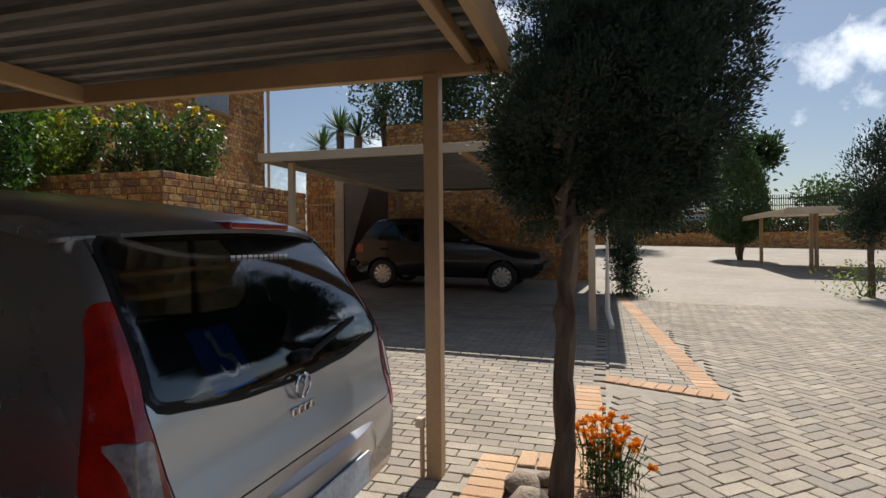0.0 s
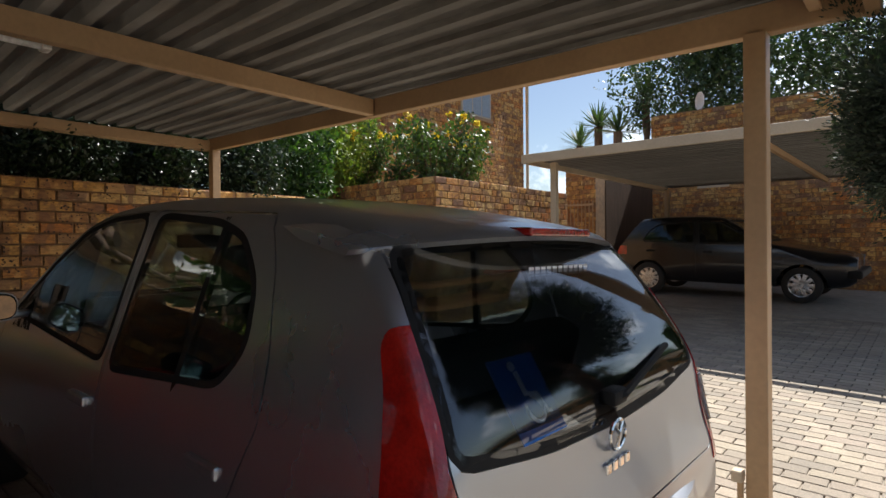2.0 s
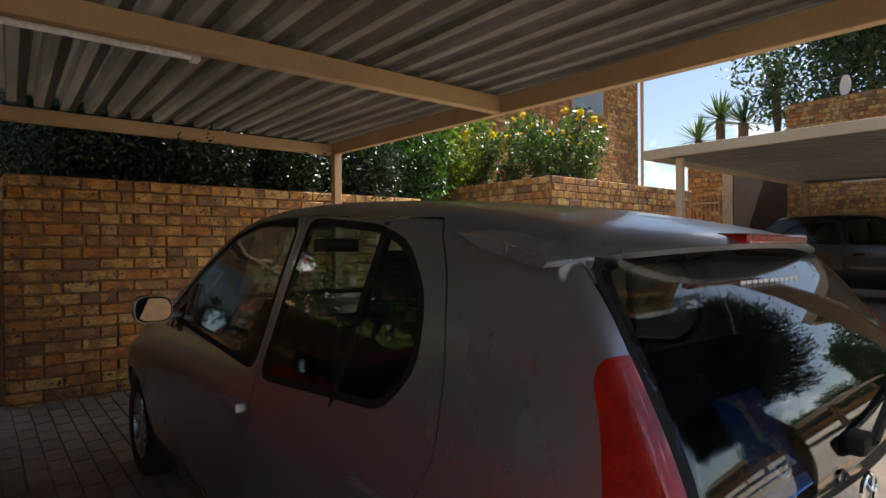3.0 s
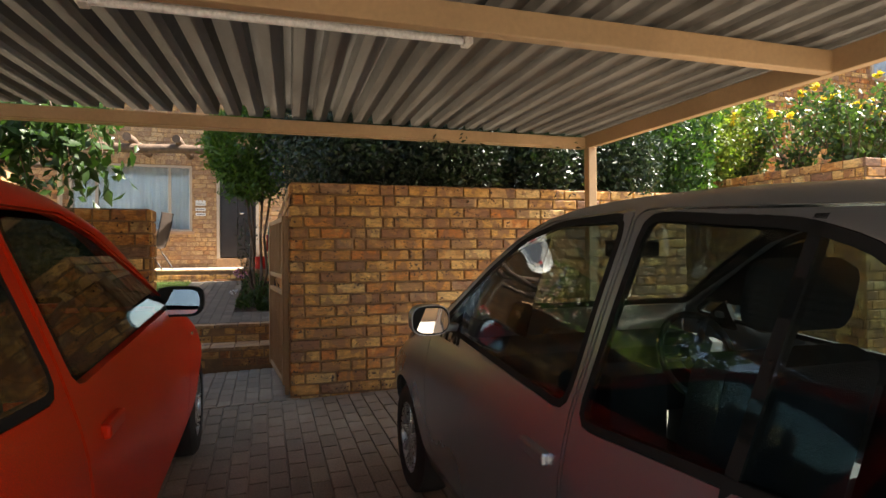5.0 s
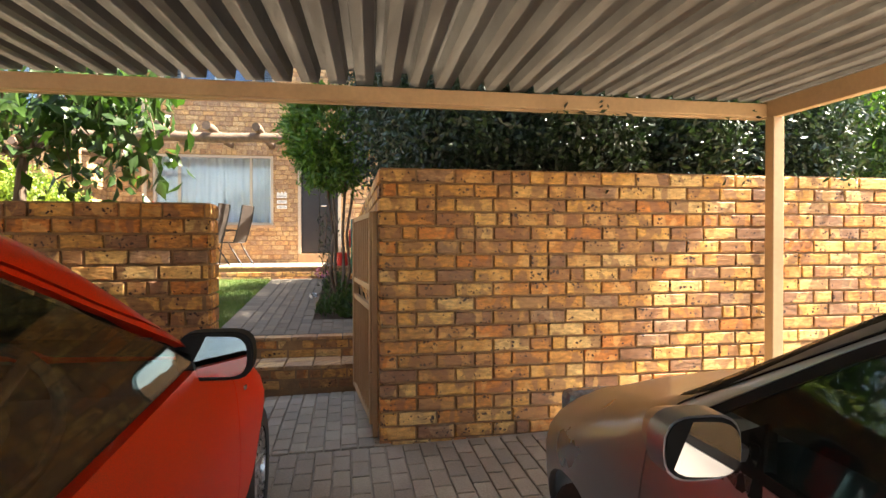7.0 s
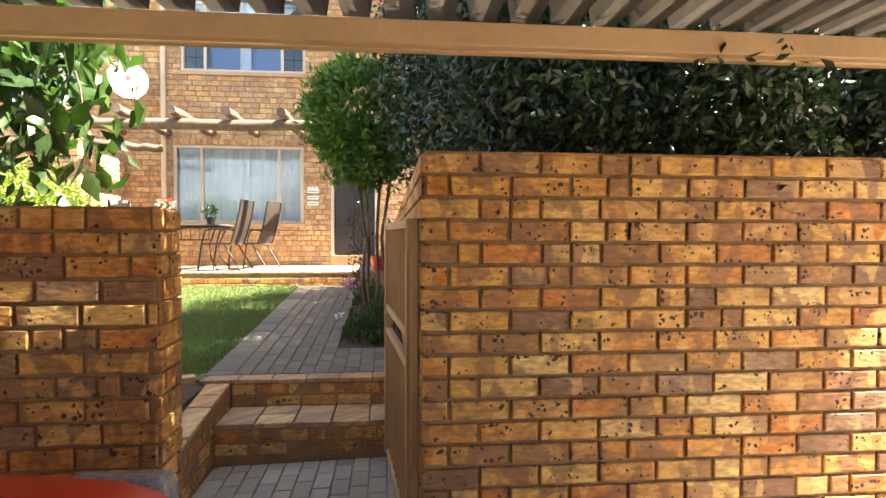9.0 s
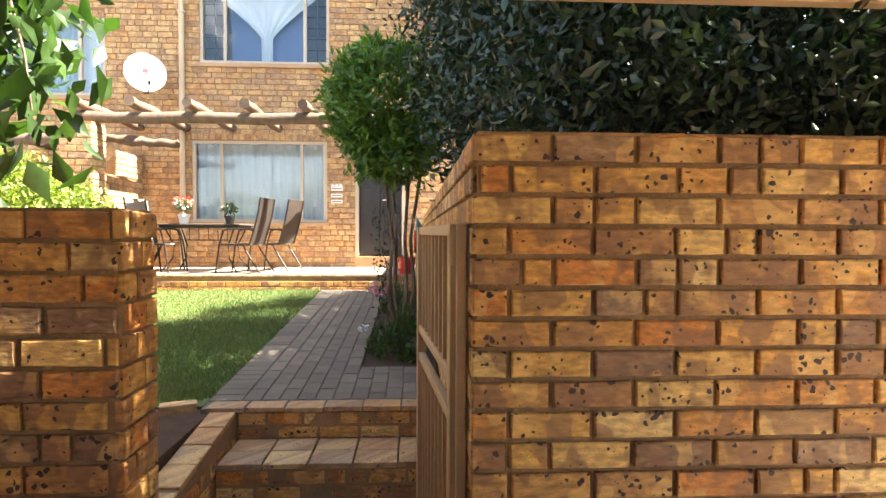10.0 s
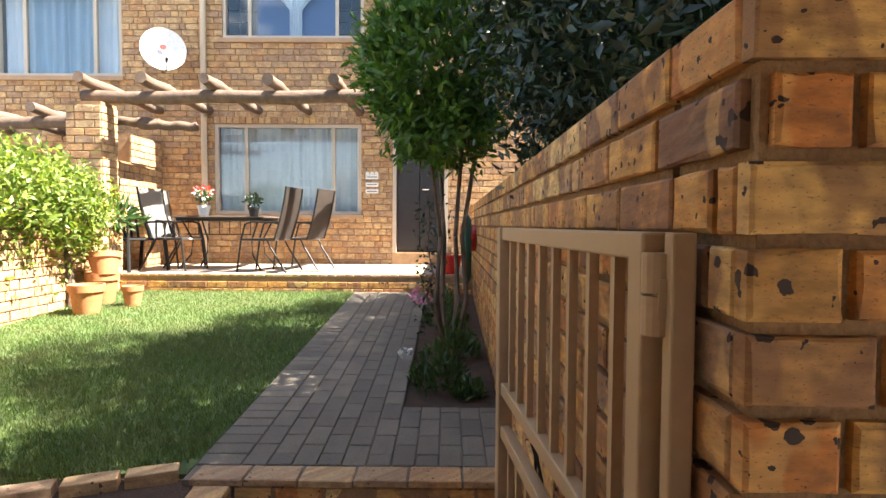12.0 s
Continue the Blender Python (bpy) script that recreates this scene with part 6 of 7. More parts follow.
def broad_tree(name, base, trunk_r, fork, lobes, leaf, n, seed, mat, label, per=7, spread=.12, aspect=.5):
    b = Vector(base)
    stems = [(jag(b, fork, 5, .06, seed), trunk_r, trunk_r * .6)]
    pts = []
    for i, (c, r) in enumerate(lobes):
        stems.append((jag(fork, c, 4, .1, seed + i), trunk_r * .45, trunk_r * .1))
        pts.append(blob(c, r, n, seed + i, .4, .45))
    q = clumps(np.vstack(pts), per, spread, seed)
    me = leaf_mesh("crown", q, leaf, mat, seed, aspect, up=.1)
    return plant(name, label, "tree", [("crown", me)], stems)


broad_tree("shade_tree", (-5.5, 20.0, .3), .25, (-5.5, 20, 3.0), [((-6.6, 19.5, 6.2), (2.0, 1.6, 1.7)), ((-4.2, 19.5, 6.6), (2.1, 1.6, 1.9)), ((-2.0, 20.0, 5.8), (1.7, 1.5, 1.6)), ((-5.5, 20.4, 7.8), (1.6, 1.5, 1.2))], .17, 520, 41, LEAF_TREE,
           "large dark leafy tree behind the yard wall", per=9, spread=.2)
broad_tree("shade_tree", (5.0, 45, 1.2), .35, (5.0, 45, 4), [((1.5, 45, 6.8), (3.0, 2.2, 2.8)), ((5.0, 45, 7.6), (3.0, 2.4, 3.2)), ((8.4, 45, 6.6), (2.4, 2.2, 2.6)), ((2.5, 45, 4.6), (3.5, 2, 1.6)), ((10.6, 45, 7.4), (.9, .9, .7))], .34, 330, 47, LEAF_TREE,
           "tall dark trees beyond the boundary wall", per=9, spread=.4)
broad_tree("shade_tree", (-.8, 30, .8), .3, (-.8, 30, 3.2), [((-1.6, 30, 5.6), (2.2, 1.8, 2.2)), ((.6, 30.4, 5.2), (2.0, 1.8, 2.0)), ((.9, 31, 3.2), (1.6, 1.4, 1.3))], .26, 330, 53, LEAF_TREE, "dark tree past the far carport", per=8, spread=.3)
broad_tree("shade_tree", (16.5, 48, 1.2), .2, (16.5, 48, 3), [((15.6, 48, 4.2), (2.2, 1.5, 1.3)), ((19.5, 48, 3.9), (2.0, 1.5, 1.0)), ((24, 48, 4.0), (3, 1.5, 1.2))], .3, 260, 59, LEAF_ROSE, "lighter trees far beyond the wall", per=7, spread=.3)
broad_tree("shade_tree", (9.0, -3.0, -.5), .25, (9.0, -3, 1.8), [((8.6, -3.8, 3.6), (1.6, 1.8, 1.4)), ((9.4, -1.8, 4.2), (1.6, 1.6, 1.6)), ((8.8, -5.6, 3.0), (1.4, 1.5, 1.2))], .16, 380, 61, LEAF_TREE, "leafy tree across the drive, seen in the car's glass", per=7, spread=.18)


def palm(base, height, seed, fronds, length, label, stiff=False):
    p = thing("palm_tree", label, "palm")
    b = Vector(base)
    top = b + Vector((0, 0, height))
    part("trunk", tube_bm(jag(b, top, 6, .05, seed), [.14] * 7, 10, .3), BARK, p, smooth=True)
    g = random.Random(seed)
    for i in range(fronds):
        a, e = g.uniform(0, 6.28), g.uniform(-.3, 1.2) if not stiff else g.uniform(-.5, 1.4)
        d = Vector((math.cos(a) * math.cos(e), math.sin(a) * math.cos(e), math.sin(e)))
        bm = bmesh.new()
        if stiff:
            s = d.cross(Vector((0, 0, 1))).normalized() * .045
            vs = [bm.verts.new(top + q) for q in (s * .5, d * length * .5 + s, d * length, d * length * .5 - s, -s * .5)]
            bm.faces.new(vs)
        else:
            for k in range(16):
                f = (k + 2) / 18
                c = top + d * length * f + Vector((0, 0, -length * .45 * f * f))
                for sgn in (-1, 1):
                    s = d.cross(Vector((0, 0, 1))).normalized() * sgn
                    t = c + s * length * .28 * (1 - f * .6) + d * .12 + Vector((0, 0, -.16))
                    vs = [bm.verts.new(q) for q in (c, c + d * .05, t)]
                    bm.faces.new(vs)
        part("frond", bm, LEAF_TREE if stiff else LEAF_CYPRESS, p)


palm((14.5, 32.5, 1), 5.1, 7, 16, 1.9, "tall feathery palm far across the drive")
for k, (x, y, h) in enumerate(((-9.2, 19.0, 4.9), (-8.2, 18.4, 4.5), (-7.6, 19.2, 5.6), (-10.4, 20, 4.5))):
    palm((x, y, .4), h, 70 + k, 60, .95, "spiky yucca crown above the yard", True)


def hedge_far():
    p = thing("clipped_hedge", "long dark clipped hedge on the retaining wall", "hedge")
    g = np.random.default_rng(9)
    n = 15000
    q = np.stack([g.uniform(-2, 40, n), 34.3 + g.uniform(0, 1.1, n), 1.55 + g.uniform(0, .82, n) ** .8], 1)
    part("foliage", leaf_mesh("foliage", q, .16, LEAF_HEDGE, 9, .5), None, p)


hedge_far()


def box_points(x0, x1, y0, y1, z0, z1, n, seed, lump=.25, freq=1.2):
    """Points in an uneven box of foliage: the top and the sides wander."""
    g = np.random.default_rng(seed)
    q = np.stack([g.uniform(x0, x1, n), g.uniform(y0, y1, n), g.uniform(0, 1, n)], 1)
    h = np.array([noise.noise(Vector((a * freq, b * freq, seed))) for a, b, _ in q])
    q[:, 2] = z0 + q[:, 2] * (z1 - z0) * (1 + lump * h)
    return q


def hedges():
    # tall shrubs behind the front wall
    for k, (y, x, h, r) in enumerate(((1.15, -6.95, 3.75, .8), (2.0, -6.75, 3.6, .8), (2.95, -6.85, 3.0, .8), (3.85, -6.8, 2.75, .7))):
        pts = np.vstack([blob((x, y, 2.45), (r * .8, r * .75, .85 + .1 * (k % 2)), 700, 80 + k, .5, .5), blob((x - .3, y + .1, h - .3), (r * .7, r * .7, .6), 420, 90 + k, .4, .5),
                         blob((x + .35, y, 2.05), (.42, r * .62, .42), 360, 180 + k, .4, .5)])
        me = leaf_mesh("crown", clumps(pts, 14, .085, k), .06, LEAF_HEDGE, 80 + k, .40, up=-.1)
        stems = [(jag((x + dx, y + dy, .4), (x + dx * 2, y + dy * 2, 2.6), 6, .05, k * 3 + i), .055, .02) for i, (dx, dy) in enumerate(((.05, -.12), (-.1, .1), (.12, .15)))]
        plant("tall_shrub", "dense dark evergreen shrub leaning over the brick wall", "shrub", [("crown", me)], stems, group="evergreen shrubs")
    # Boughs placed to shade the gate wall's end, the last blob only for that.
    pts = np.vstack([blob((-6.45, 1.2, 3.35), (.45, .7, .5), 420, 191, .4, .4), blob((-6.4, 2.3, 3.7), (.45, .9, .55), 520, 192, .4, .4), blob((-6.25, .95, 3.05), (.36, .45, .62), 420, 193, .3, .3)])
    plant("tall_shrub", "upper boughs of a dark evergreen reaching over the carport edge", "shrub", [("crown", leaf_mesh("crown", clumps(pts, 13, .085, 17), .06, LEAF_HEDGE, 191, .36))],
          [(jag((-6.62, 2.4, .3), (-6.5, 2.4, 3.5), 7, .05, 12), .06, .03), (jag((-6.5, 2.4, 2.4), (-6.45, 1.2, 3.3), 4, .05, 13), .03, .01), (jag((-6.45, 1.2, 3.3), (-6.25, .95, 3.05), 3, .03, 14), .012, .006)], group="evergreen shrubs")
    # big evergreen over the garden wall, behind the ball tree
    pts = np.vstack([blob((-8.8, 1.2, 3.0), (.9, .9, 1.3), 1100, 101, .5, .4), blob((-8.2, 1.0, 2.3), (.7, .6, .7), 700, 102, .5, .4), blob((-9.8, 1.1, 3.6), (.8, .8, .9), 800, 103, .5, .4), blob((-7.7, 1.0, 3.2), (.8, .7, 1.0), 700, 104, .5, .4),
                     blob((-8.8, 1.6, 4.6), (1.1, 1.0, 1.2), 900, 106, .5, .4), blob((-9.3, 1.5, 5.6), (.9, .8, .9), 700, 107, .5, .4), blob((-10.6, 1.3, 4.0), (.9, .8, .8), 700, 108, .5, .4), blob((-11.6, 1.2, 3.2), (.7, .6, .6), 500, 109, .5, .4), blob((-7.5, 1.6, 4.3), (.9, .9, 1.0), 700, 110, .5, .4)])
    me = leaf_mesh("crown", clumps(pts, 12, .09, 7), .065, LEAF_HEDGE, 105, .38)
    plant("tall_shrub", "tall dark evergreen behind the garden wall", "shrub", [("crown", me)], [(jag((-8.3, 1.2, .3), (-8.4, 1.15, 3.0), 6, .07, 3), .09, .04), (jag((-8.9, 1.2, .3), (-9.0, 1.2, 3.0), 6, .07, 4), .08, .03)], group="evergreen shrubs")
    # light shrubs past the corner post and by the planter
    pts = blob((-7.2, 4.95, 2.35), (.7, .6, .75), 800, 111, .5, .5)
    plant("light_shrub", "glossy sunlit shrub between the walls", "shrub", [("crown", leaf_mesh("crown", clumps(pts, 7, .07, 8), .09, LEAF_BROAD, 111, .42))], [(jag((-7.2, 4.95, 0), (-7.2, 4.95, 2.3), 5, .05, 5), .05, .02)])
    pts = np.vstack([blob((-8.0, 6.4, 2.9), (.75, .75, .95), 1000, 112, .55, .35), blob((-7.6, 5.8, 2.5), (.5, .5, .7), 500, 113, .5, .4)])
    plant("golden_shrub", "yellow-green rounded shrub lit by the sun", "shrub", [("crown", leaf_mesh("crown", clumps(pts, 8, .06, 9), .075, LEAF_YELLOW, 112, .5))], [(jag((-7.9, 6.2, .5), (-7.9, 6.3, 2.7), 5, .05, 6), .09, .04)])
    # dark growth further left and behind
    pts = np.vstack([blob((-9.6, 3.2, 2.8), (1.2, 1.3, 1.4), 1200, 114, .5, .4), blob((-11.2, 2.2, 3.0), (1.2, 1.0, 1.5), 900, 115, .5, .4)])
    plant("tall_shrub", "dark garden tree in the neighbouring yard", "shrub", [("crown", leaf_mesh("crown", clumps(pts, 8, .1, 10), .11, LEAF_TREE, 114, .45))], [(jag((-9.6, 3.2, 0), (-9.6, 3.2, 2.6), 5, .06, 8), .10, .05)], group="evergreen shrubs")


hedges()


def roses():
    g = random.Random(77)
    for k in range(7):
        x, y = (-6.0 - .15 * k, 6.6 + .42 * k) if k < 5 else (-7.6 + .8 * (k - 5), 6.7)
        z0, h = 2.1, .75 + .25 * g.random()
        stems, pts = [], []
        for i in range(9):
            a = g.uniform(0, 6.28)
            tip = (x + math.cos(a) * .42, y + math.sin(a) * .42, z0 + h * g.uniform(.6, 1.15))
            path = jag((x, y, z0 - .05), tip, 4, .04, k * 20 + i)
            stems.append((path, .012, .005))
            for q in path[1:]:
                pts.append(blob(q, (.16, .16, .16), 26, k * 30 + i, .2, .3))
        me = leaf_mesh("foliage", np.vstack(pts), .075, LEAF_ROSE, 300 + k, .55)
        p = plant("rose_bush", "leafy rose bush with yellow blooms in the planter", "shrub", [("foliage", me)], stems, group="rose bushes")
        for i in range(5):
            c = Vector((x + g.uniform(-.4, .5), y + g.uniform(-.45, .4), z0 + h * g.uniform(.75, 1.15)))
            pet = blob(c, (.045, .045, .04), 26, 500 + k * 9 + i, .3, .1)
            part("bloom", leaf_mesh("bloom", pet, .055, PETAL_YELLOW, 600 + k * 9 + i, .8, outward=c), None, p, "yellow rose bloom")


roses()


def ball_tree():
    base = Vector((-10.0, .14, garden_z(-10) - .05))
    stems = []
    for i, (dx, dy) in enumerate(((-.10, -.06), (.12, .05), (.02, .12), (.15, -.10))):
        stems.append(([base + Vector((dx * .3, dy * .3, 0)), base + Vector((dx * 1.3, dy * 1.1, .45)), base + Vector((dx * .2, dy * .8, .95)), base + Vector((dx * 1.6, dy * 1.6, 1.6)), base + Vector((dx * 2.5, dy * 2.2, 2.1))], .026, .012))
    pts = np.vstack([blob((-9.75, -.0, 2.68), (.56, .56, .57), 620, 121, .62, .22, 3.2), blob((-9.7, .05, 2.25), (.46, .46, .34), 230, 122, .5, .3, 3.0)])
    me = leaf_mesh("crown", clumps(pts, 13, .04, 12), .085, LEAF_LIME, 121, .34, up=.25, outward=(-9.75, 0, 2.5))
    plant("ball_tree", "round clipped bright-green tree on several bare stems", "tree", [("crown", me)], stems)
    # thin climber and low bed plants
    pts = [blob((-10.2, -.02, z), (.16, .18, .2), 60, 130 + i, .2, .4) for i, z in enumerate((.75, .95, 1.15, 1.35, 1.6))]
    plant("rose_climber", "thin flowering climber beside the bare stems", "shrub", [("foliage", leaf_mesh("foliage", np.vstack(pts), .045, LEAF_HEDGE, 131, .5)), ("blossom", leaf_mesh("blossom", blob((-10.5, -.12, .86), (.12, .1, .08), 40, 5), .05, PETAL_PINK, 132, .8))],
          [(jag((-10.2, 0, .45), (-10.2, -.05, 1.75), 6, .05, 2), .012, .005)])
    for k, (x, y, r, h, petal) in enumerate(((-9.1, .06, .22, .30, 1), (-9.8, .2, .2, .28, 0), (-10.8, .1, .25, .3, 0), (-11.6, .05, .22, .25, 0), (-8.95, .25, .12, .12, 0))):
        z = garden_z(x)
        g = np.random.default_rng(k)
        n = 420
        a, rr = g.uniform(0, 6.28, n), r * g.uniform(0, 1, n) ** .5
        q = np.stack([x + rr * np.cos(a), y + rr * np.sin(a) * .9, z + h * (1 - (rr / r) ** 2 * .7) * g.uniform(.15, 1, n)], 1)
        cr = [("foliage", leaf_mesh("foliage", q, .075, LEAF_ROSE if k else LEAF_BROAD, 140 + k, .22, up=1.2, outward=(x, y, z)))]
        if petal:
            cr.append(("blossom", leaf_mesh("blossom", blob((x - .02, y - .22, z + .22), (.06, .05, .03), 18, 150 + k), .035, CURTAIN, 151 + k, .8)))
        plant("bed_plant", "low green tufted plant in the flower bed", "plant", cr, group="bed plants")


ball_tree()


def left_garden():
    # broad-leaved tree hanging over the gate wall
    fork = (-6.95, -2.1, 1.9)
    stems = [(jag((-6.95, -2.3, .25), fork, 5, .04, 1), .05, .035)]
    pts = []
    g = random.Random(4)
    for i, tip in enumerate(((-6.35, -1.15, 2.35), (-6.5, -1.5, 2.55), (-6.4, -2.0, 2.45), (-6.7, -1.3, 2.75), (-6.3, -2.6, 2.3), (-6.8, -2.8, 2.4), (-6.6, -1.75, 2.15), (-7.1, -1.6, 2.7), (-6.35, -1.35, 2.2), (-6.9, -1.9, 3.0), (-6.5, -3.2, 2.3))):
        path = jag(fork, tip, 4, .06, i)
        droop = [Vector(tip), Vector(tip) + Vector((.08, .1, -.12)), Vector(tip) + Vector((.1, .16, -.32)), Vector(tip) + Vector((.1, .18, -.5))]
        stems.append((path, .016, .006))
        stems.append((droop, .006, .003))
        for q in path[2:] + droop:
            for _ in range(24):
                pts.append(tuple(q + Vector((g.gauss(0, .10), g.gauss(0, .10), g.gauss(-.04, .09)))))
    me = leaf_mesh("crown", np.array(pts), .122, LEAF_BROAD, 161, .52, up=0, droop=1.1, spread=.4)
    plant("broadleaf_tree", "small tree with drooping broad leaves above the gate wall", "tree", [("crown", me)], stems)
    # sunlit shrub spilling over the side wall
    pts = np.vstack([blob((-9.7, -4.15, 2.0), (.8, .5, .40), 900, 171, .5, .4), blob((-10.7, -4.1, 1.85), (.7, .5, .42), 900, 172, .5, .4), blob((-11.5, -4.0, 1.65), (.5, .45, .5), 700, 173, .5, .4), blob((-8.4, -4.2, 2.0), (.8, .5, .4), 700, 175, .5, .4)])
    g2 = np.random.default_rng(6)
    vine = np.stack([g2.uniform(-12, -9, 900), -3.93 + g2.normal(0, .02, 900), 1.75 - g2.gamma(1.6, .22, 900)], 1)
    me = leaf_mesh("foliage", np.vstack([clumps(pts, 5, .06, 14), vine[vine[:, 2] > .75]]), .075, LEAF_YELLOW, 171, .42, up=.4)
    plant("spilling_shrub", "bright sunlit shrub spilling over the side wall", "shrub", [("foliage", me)], [(jag((-11.5, -3.9, .6), (-11.5, -4.0, 1.6), 4, .04, 3), .04, .02)])
    pts = blob((-12.3, -3.9, 1.6), (.3, .35, .22), 160, 174, .3, .4)
    plant("leafy_plant", "leafy plant standing by the terrace chairs", "plant", [("foliage", leaf_mesh("foliage", pts, .13, LEAF_BROAD, 174, .35, up=.6))], [(jag((-12.3, -3.9, .6), (-12.3, -3.9, 1.5), 3, .02, 2), .015, .008)])
    for c, m1, s in (((-13.45, -2.60, TZ + .95), LEAF_HEDGE, 1), ((-13.45, -3.30, TZ + 1.0), LEAF_ROSE, 2)):
        cr = [("foliage", leaf_mesh("foliage", blob(c, (.11, .13, .10), 160, 180 + s, .2, .3), .06, m1, 180 + s, .4, up=.5))]
        if s == 2:
            cr += [("blossom", leaf_mesh("blossom", blob((c[0], c[1], c[2] + .08), (.12, .15, .09), 60, 190), .045, PETAL_RED, 190, .7)), ("white_blossom", leaf_mesh("white_blossom", blob((c[0] + .03, c[1], c[2] + .04), (.12, .14, .08), 40, 191), .04, CURTAIN, 191, .7))]
        p = plant("table_plant", "small potted plant on the patio table" if s == 1 else "potted red and white flowers on the table", "plant", cr)


left_garden()


def marigolds():
    z = gz(0, 2.95)
    g = random.Random(12)
    p = thing("marigold_clump", "orange marigolds flowering at the foot of the juniper", "flowers")
    pts = []
    bm = bmesh.new()
    for i in range(60):
        x, y = -.02 + g.gauss(0, .065), 2.96 + g.gauss(0, .06)
        h = g.uniform(.18, .38)
        tip = Vector((x + (x + .02) * .35, y + (y - 2.97) * .4, z + h))
        add_tube(bm, [(x, y, z - .02), (x, y, z + h * .6), tip], .0025, 4)
        for _ in range(9):
            t = g.uniform(.1, .85)
            pts.append((x + (tip.x - x) * t + g.gauss(0, .022), y + g.gauss(0, .022), z + h * t))
        if i < 44:
            pet = blob(tip, (.02, .02, .012), 16, 700 + i, .3, .1)
            part("bloom", leaf_mesh("bloom", pet, .026, PETAL_ORANGE, 700 + i, .8, outward=tip - Vector((0, 0, .02))), None, p)
    tagged(part("stem", bm, LEAF_ROSE, p), kind="stuff")
    part("foliage", leaf_mesh("foliage", np.array(pts), .04, LEAF_ROSE, 701, .3, up=.6), None, p)
    setting("tree_pit_soil", box_bm(-.42, .07, 2.62, 3.06, z - .1, z + .004), SOIL, "bare soil pit round the juniper trunk")
    for i, (x, y, s) in enumerate(((-.40, 2.86, .10), (-.36, 2.70, .09), (-.30, 3.0, .06))):
        bm = bmesh.new()
        bmesh.ops.create_icosphere(bm, subdivisions=2, radius=s)
        for v in bm.verts:
            v.co *= 1 + .35 * noise.noise(v.co * 14 + Vector((i * 5, 0, 0)))
            v.co.z *= .7
        bmesh.ops.translate(bm, verts=bm.verts, vec=(x, y, z + s * .35))
        o = part("rock", bm, material("rock", (.34, .27, .2), (.22, .17, .13), 14, .95, bump=.8) if "rock" not in bpy.data.materials else bpy.data.materials["rock"], None, smooth=True)
        tagged(o, "rough brown rock edging the tree pit", "rock", "rocks")
    gq = np.random.default_rng(8)
    q = np.stack([gq.normal(4.75, .3, 260), gq.normal(12.95, .25, 260), gq.uniform(.02, .75, 260)], 1)
    plant("dry_shrub", "sparse dry shrub under the juniper across the drive", "shrub", [("foliage", leaf_mesh("foliage", q, .09, LEAF_YELLOW, 702, .4))], [(jag((4.75, 12.95, -.02), (4.6, 12.95, .7), 4, .05, 2), .012, .005), (jag((4.75, 12.95, -.02), (4.95, 12.9, .65), 4, .05, 3), .012, .005)])
    q = np.stack([gq.normal(.45, .22, 240), gq.normal(11.6, .25, 240), gz(.4, 11.6) + gq.gamma(1.5, .13, 240)], 1)
    plant("low_shrub", "low straggly shrub by the far carport post", "shrub", [("foliage", leaf_mesh("foliage", q, .10, LEAF_ROSE, 703, .35, up=.6))], [(jag((.45, 11.6, gz(.4, 11.6) - .02), (.45, 11.6, .6), 4, .05, 2), .012, .005)])


marigolds()


def grass():
    g = np.random.default_rng(3)
    n = 90000
    x = -7.60 - (TERR_X * -1 - 7.60) * g.uniform(0, 1, n) ** 1.35
    y = g.uniform(-3.95, -1.035, n)
    keep = x < -8.06 + .30 * np.clip((-1.0 - y) / .75, 0, 2)
    x, y = x[keep], y[keep]
    n = len(x)
    z = np.interp(-x, [7.85, 12.5], [.377, .65])
    h = g.uniform(.018, .042, n)
    a = g.uniform(0, 6.28, n)
    w = .0035
    v = np.empty((n, 3, 3))
    v[:, 0] = np.stack([x - w * np.cos(a), y - w * np.sin(a), z], 1)
    v[:, 1] = np.stack([x + w * np.cos(a), y + w * np.sin(a), z], 1)
    v[:, 2] = np.stack([x + g.normal(0, .012, n), y + g.normal(0, .012, n), z + h], 1)
    me = bpy.data.meshes.new("grass")
    me.vertices.add(3 * n)
    me.vertices.foreach_set("co", v.ravel())
    me.loops.add(3 * n)
    me.loops.foreach_set("vertex_index", np.arange(3 * n, dtype=np.int32))
    me.polygons.add(n)
    me.polygons.foreach_set("loop_start", (3 * np.arange(n)).astype(np.int32))
    me.update(calc_edges=True)
    me.materials.append(GRASS)
    tagged(new("grass", me), "short green lawn grass", "grass", kind="stuff")


grass()


# ---- bricks, pavers and steps, piece by piece ----
B2 = (BRICK_PIECE, BRICK)
H2 = (BRICK_PALE_PIECE, BRICK_PALE)
lay(wall_front, face_frame((WX, WY, -.0074), (0, 1, 0), (1, 0, 0)), course_layout(3.98, 19, 1, .257, .0936, .016, halves=.07, bond=1), B2, near=lambda u, v: True, seed=1, limit=360)
lay(wall_front, face_frame((WX, WY, -.2), (0, 1, 0), (1, 0, 0)), course_layout(3.98, 2, 12), B2, seed=12)
lay(wall_garden, face_frame((-14.38, WY, -.1946), (1, 0, 0), (0, -1, 0)), course_layout(14.38 + WX - .014, 21, 2, .257, .0936, .016), B2, near=lambda u, v: u > 5.2 and v > .5, seed=2)
lay(wall_gate, face_frame((WX - .05, -9.0, -.192), (0, 1, 0), (1, 0, 0)), course_layout(9.0 - .61, 18, 3, joint=.016), B2, near=lambda u, v: u > 5.4 and v > .15, seed=3)
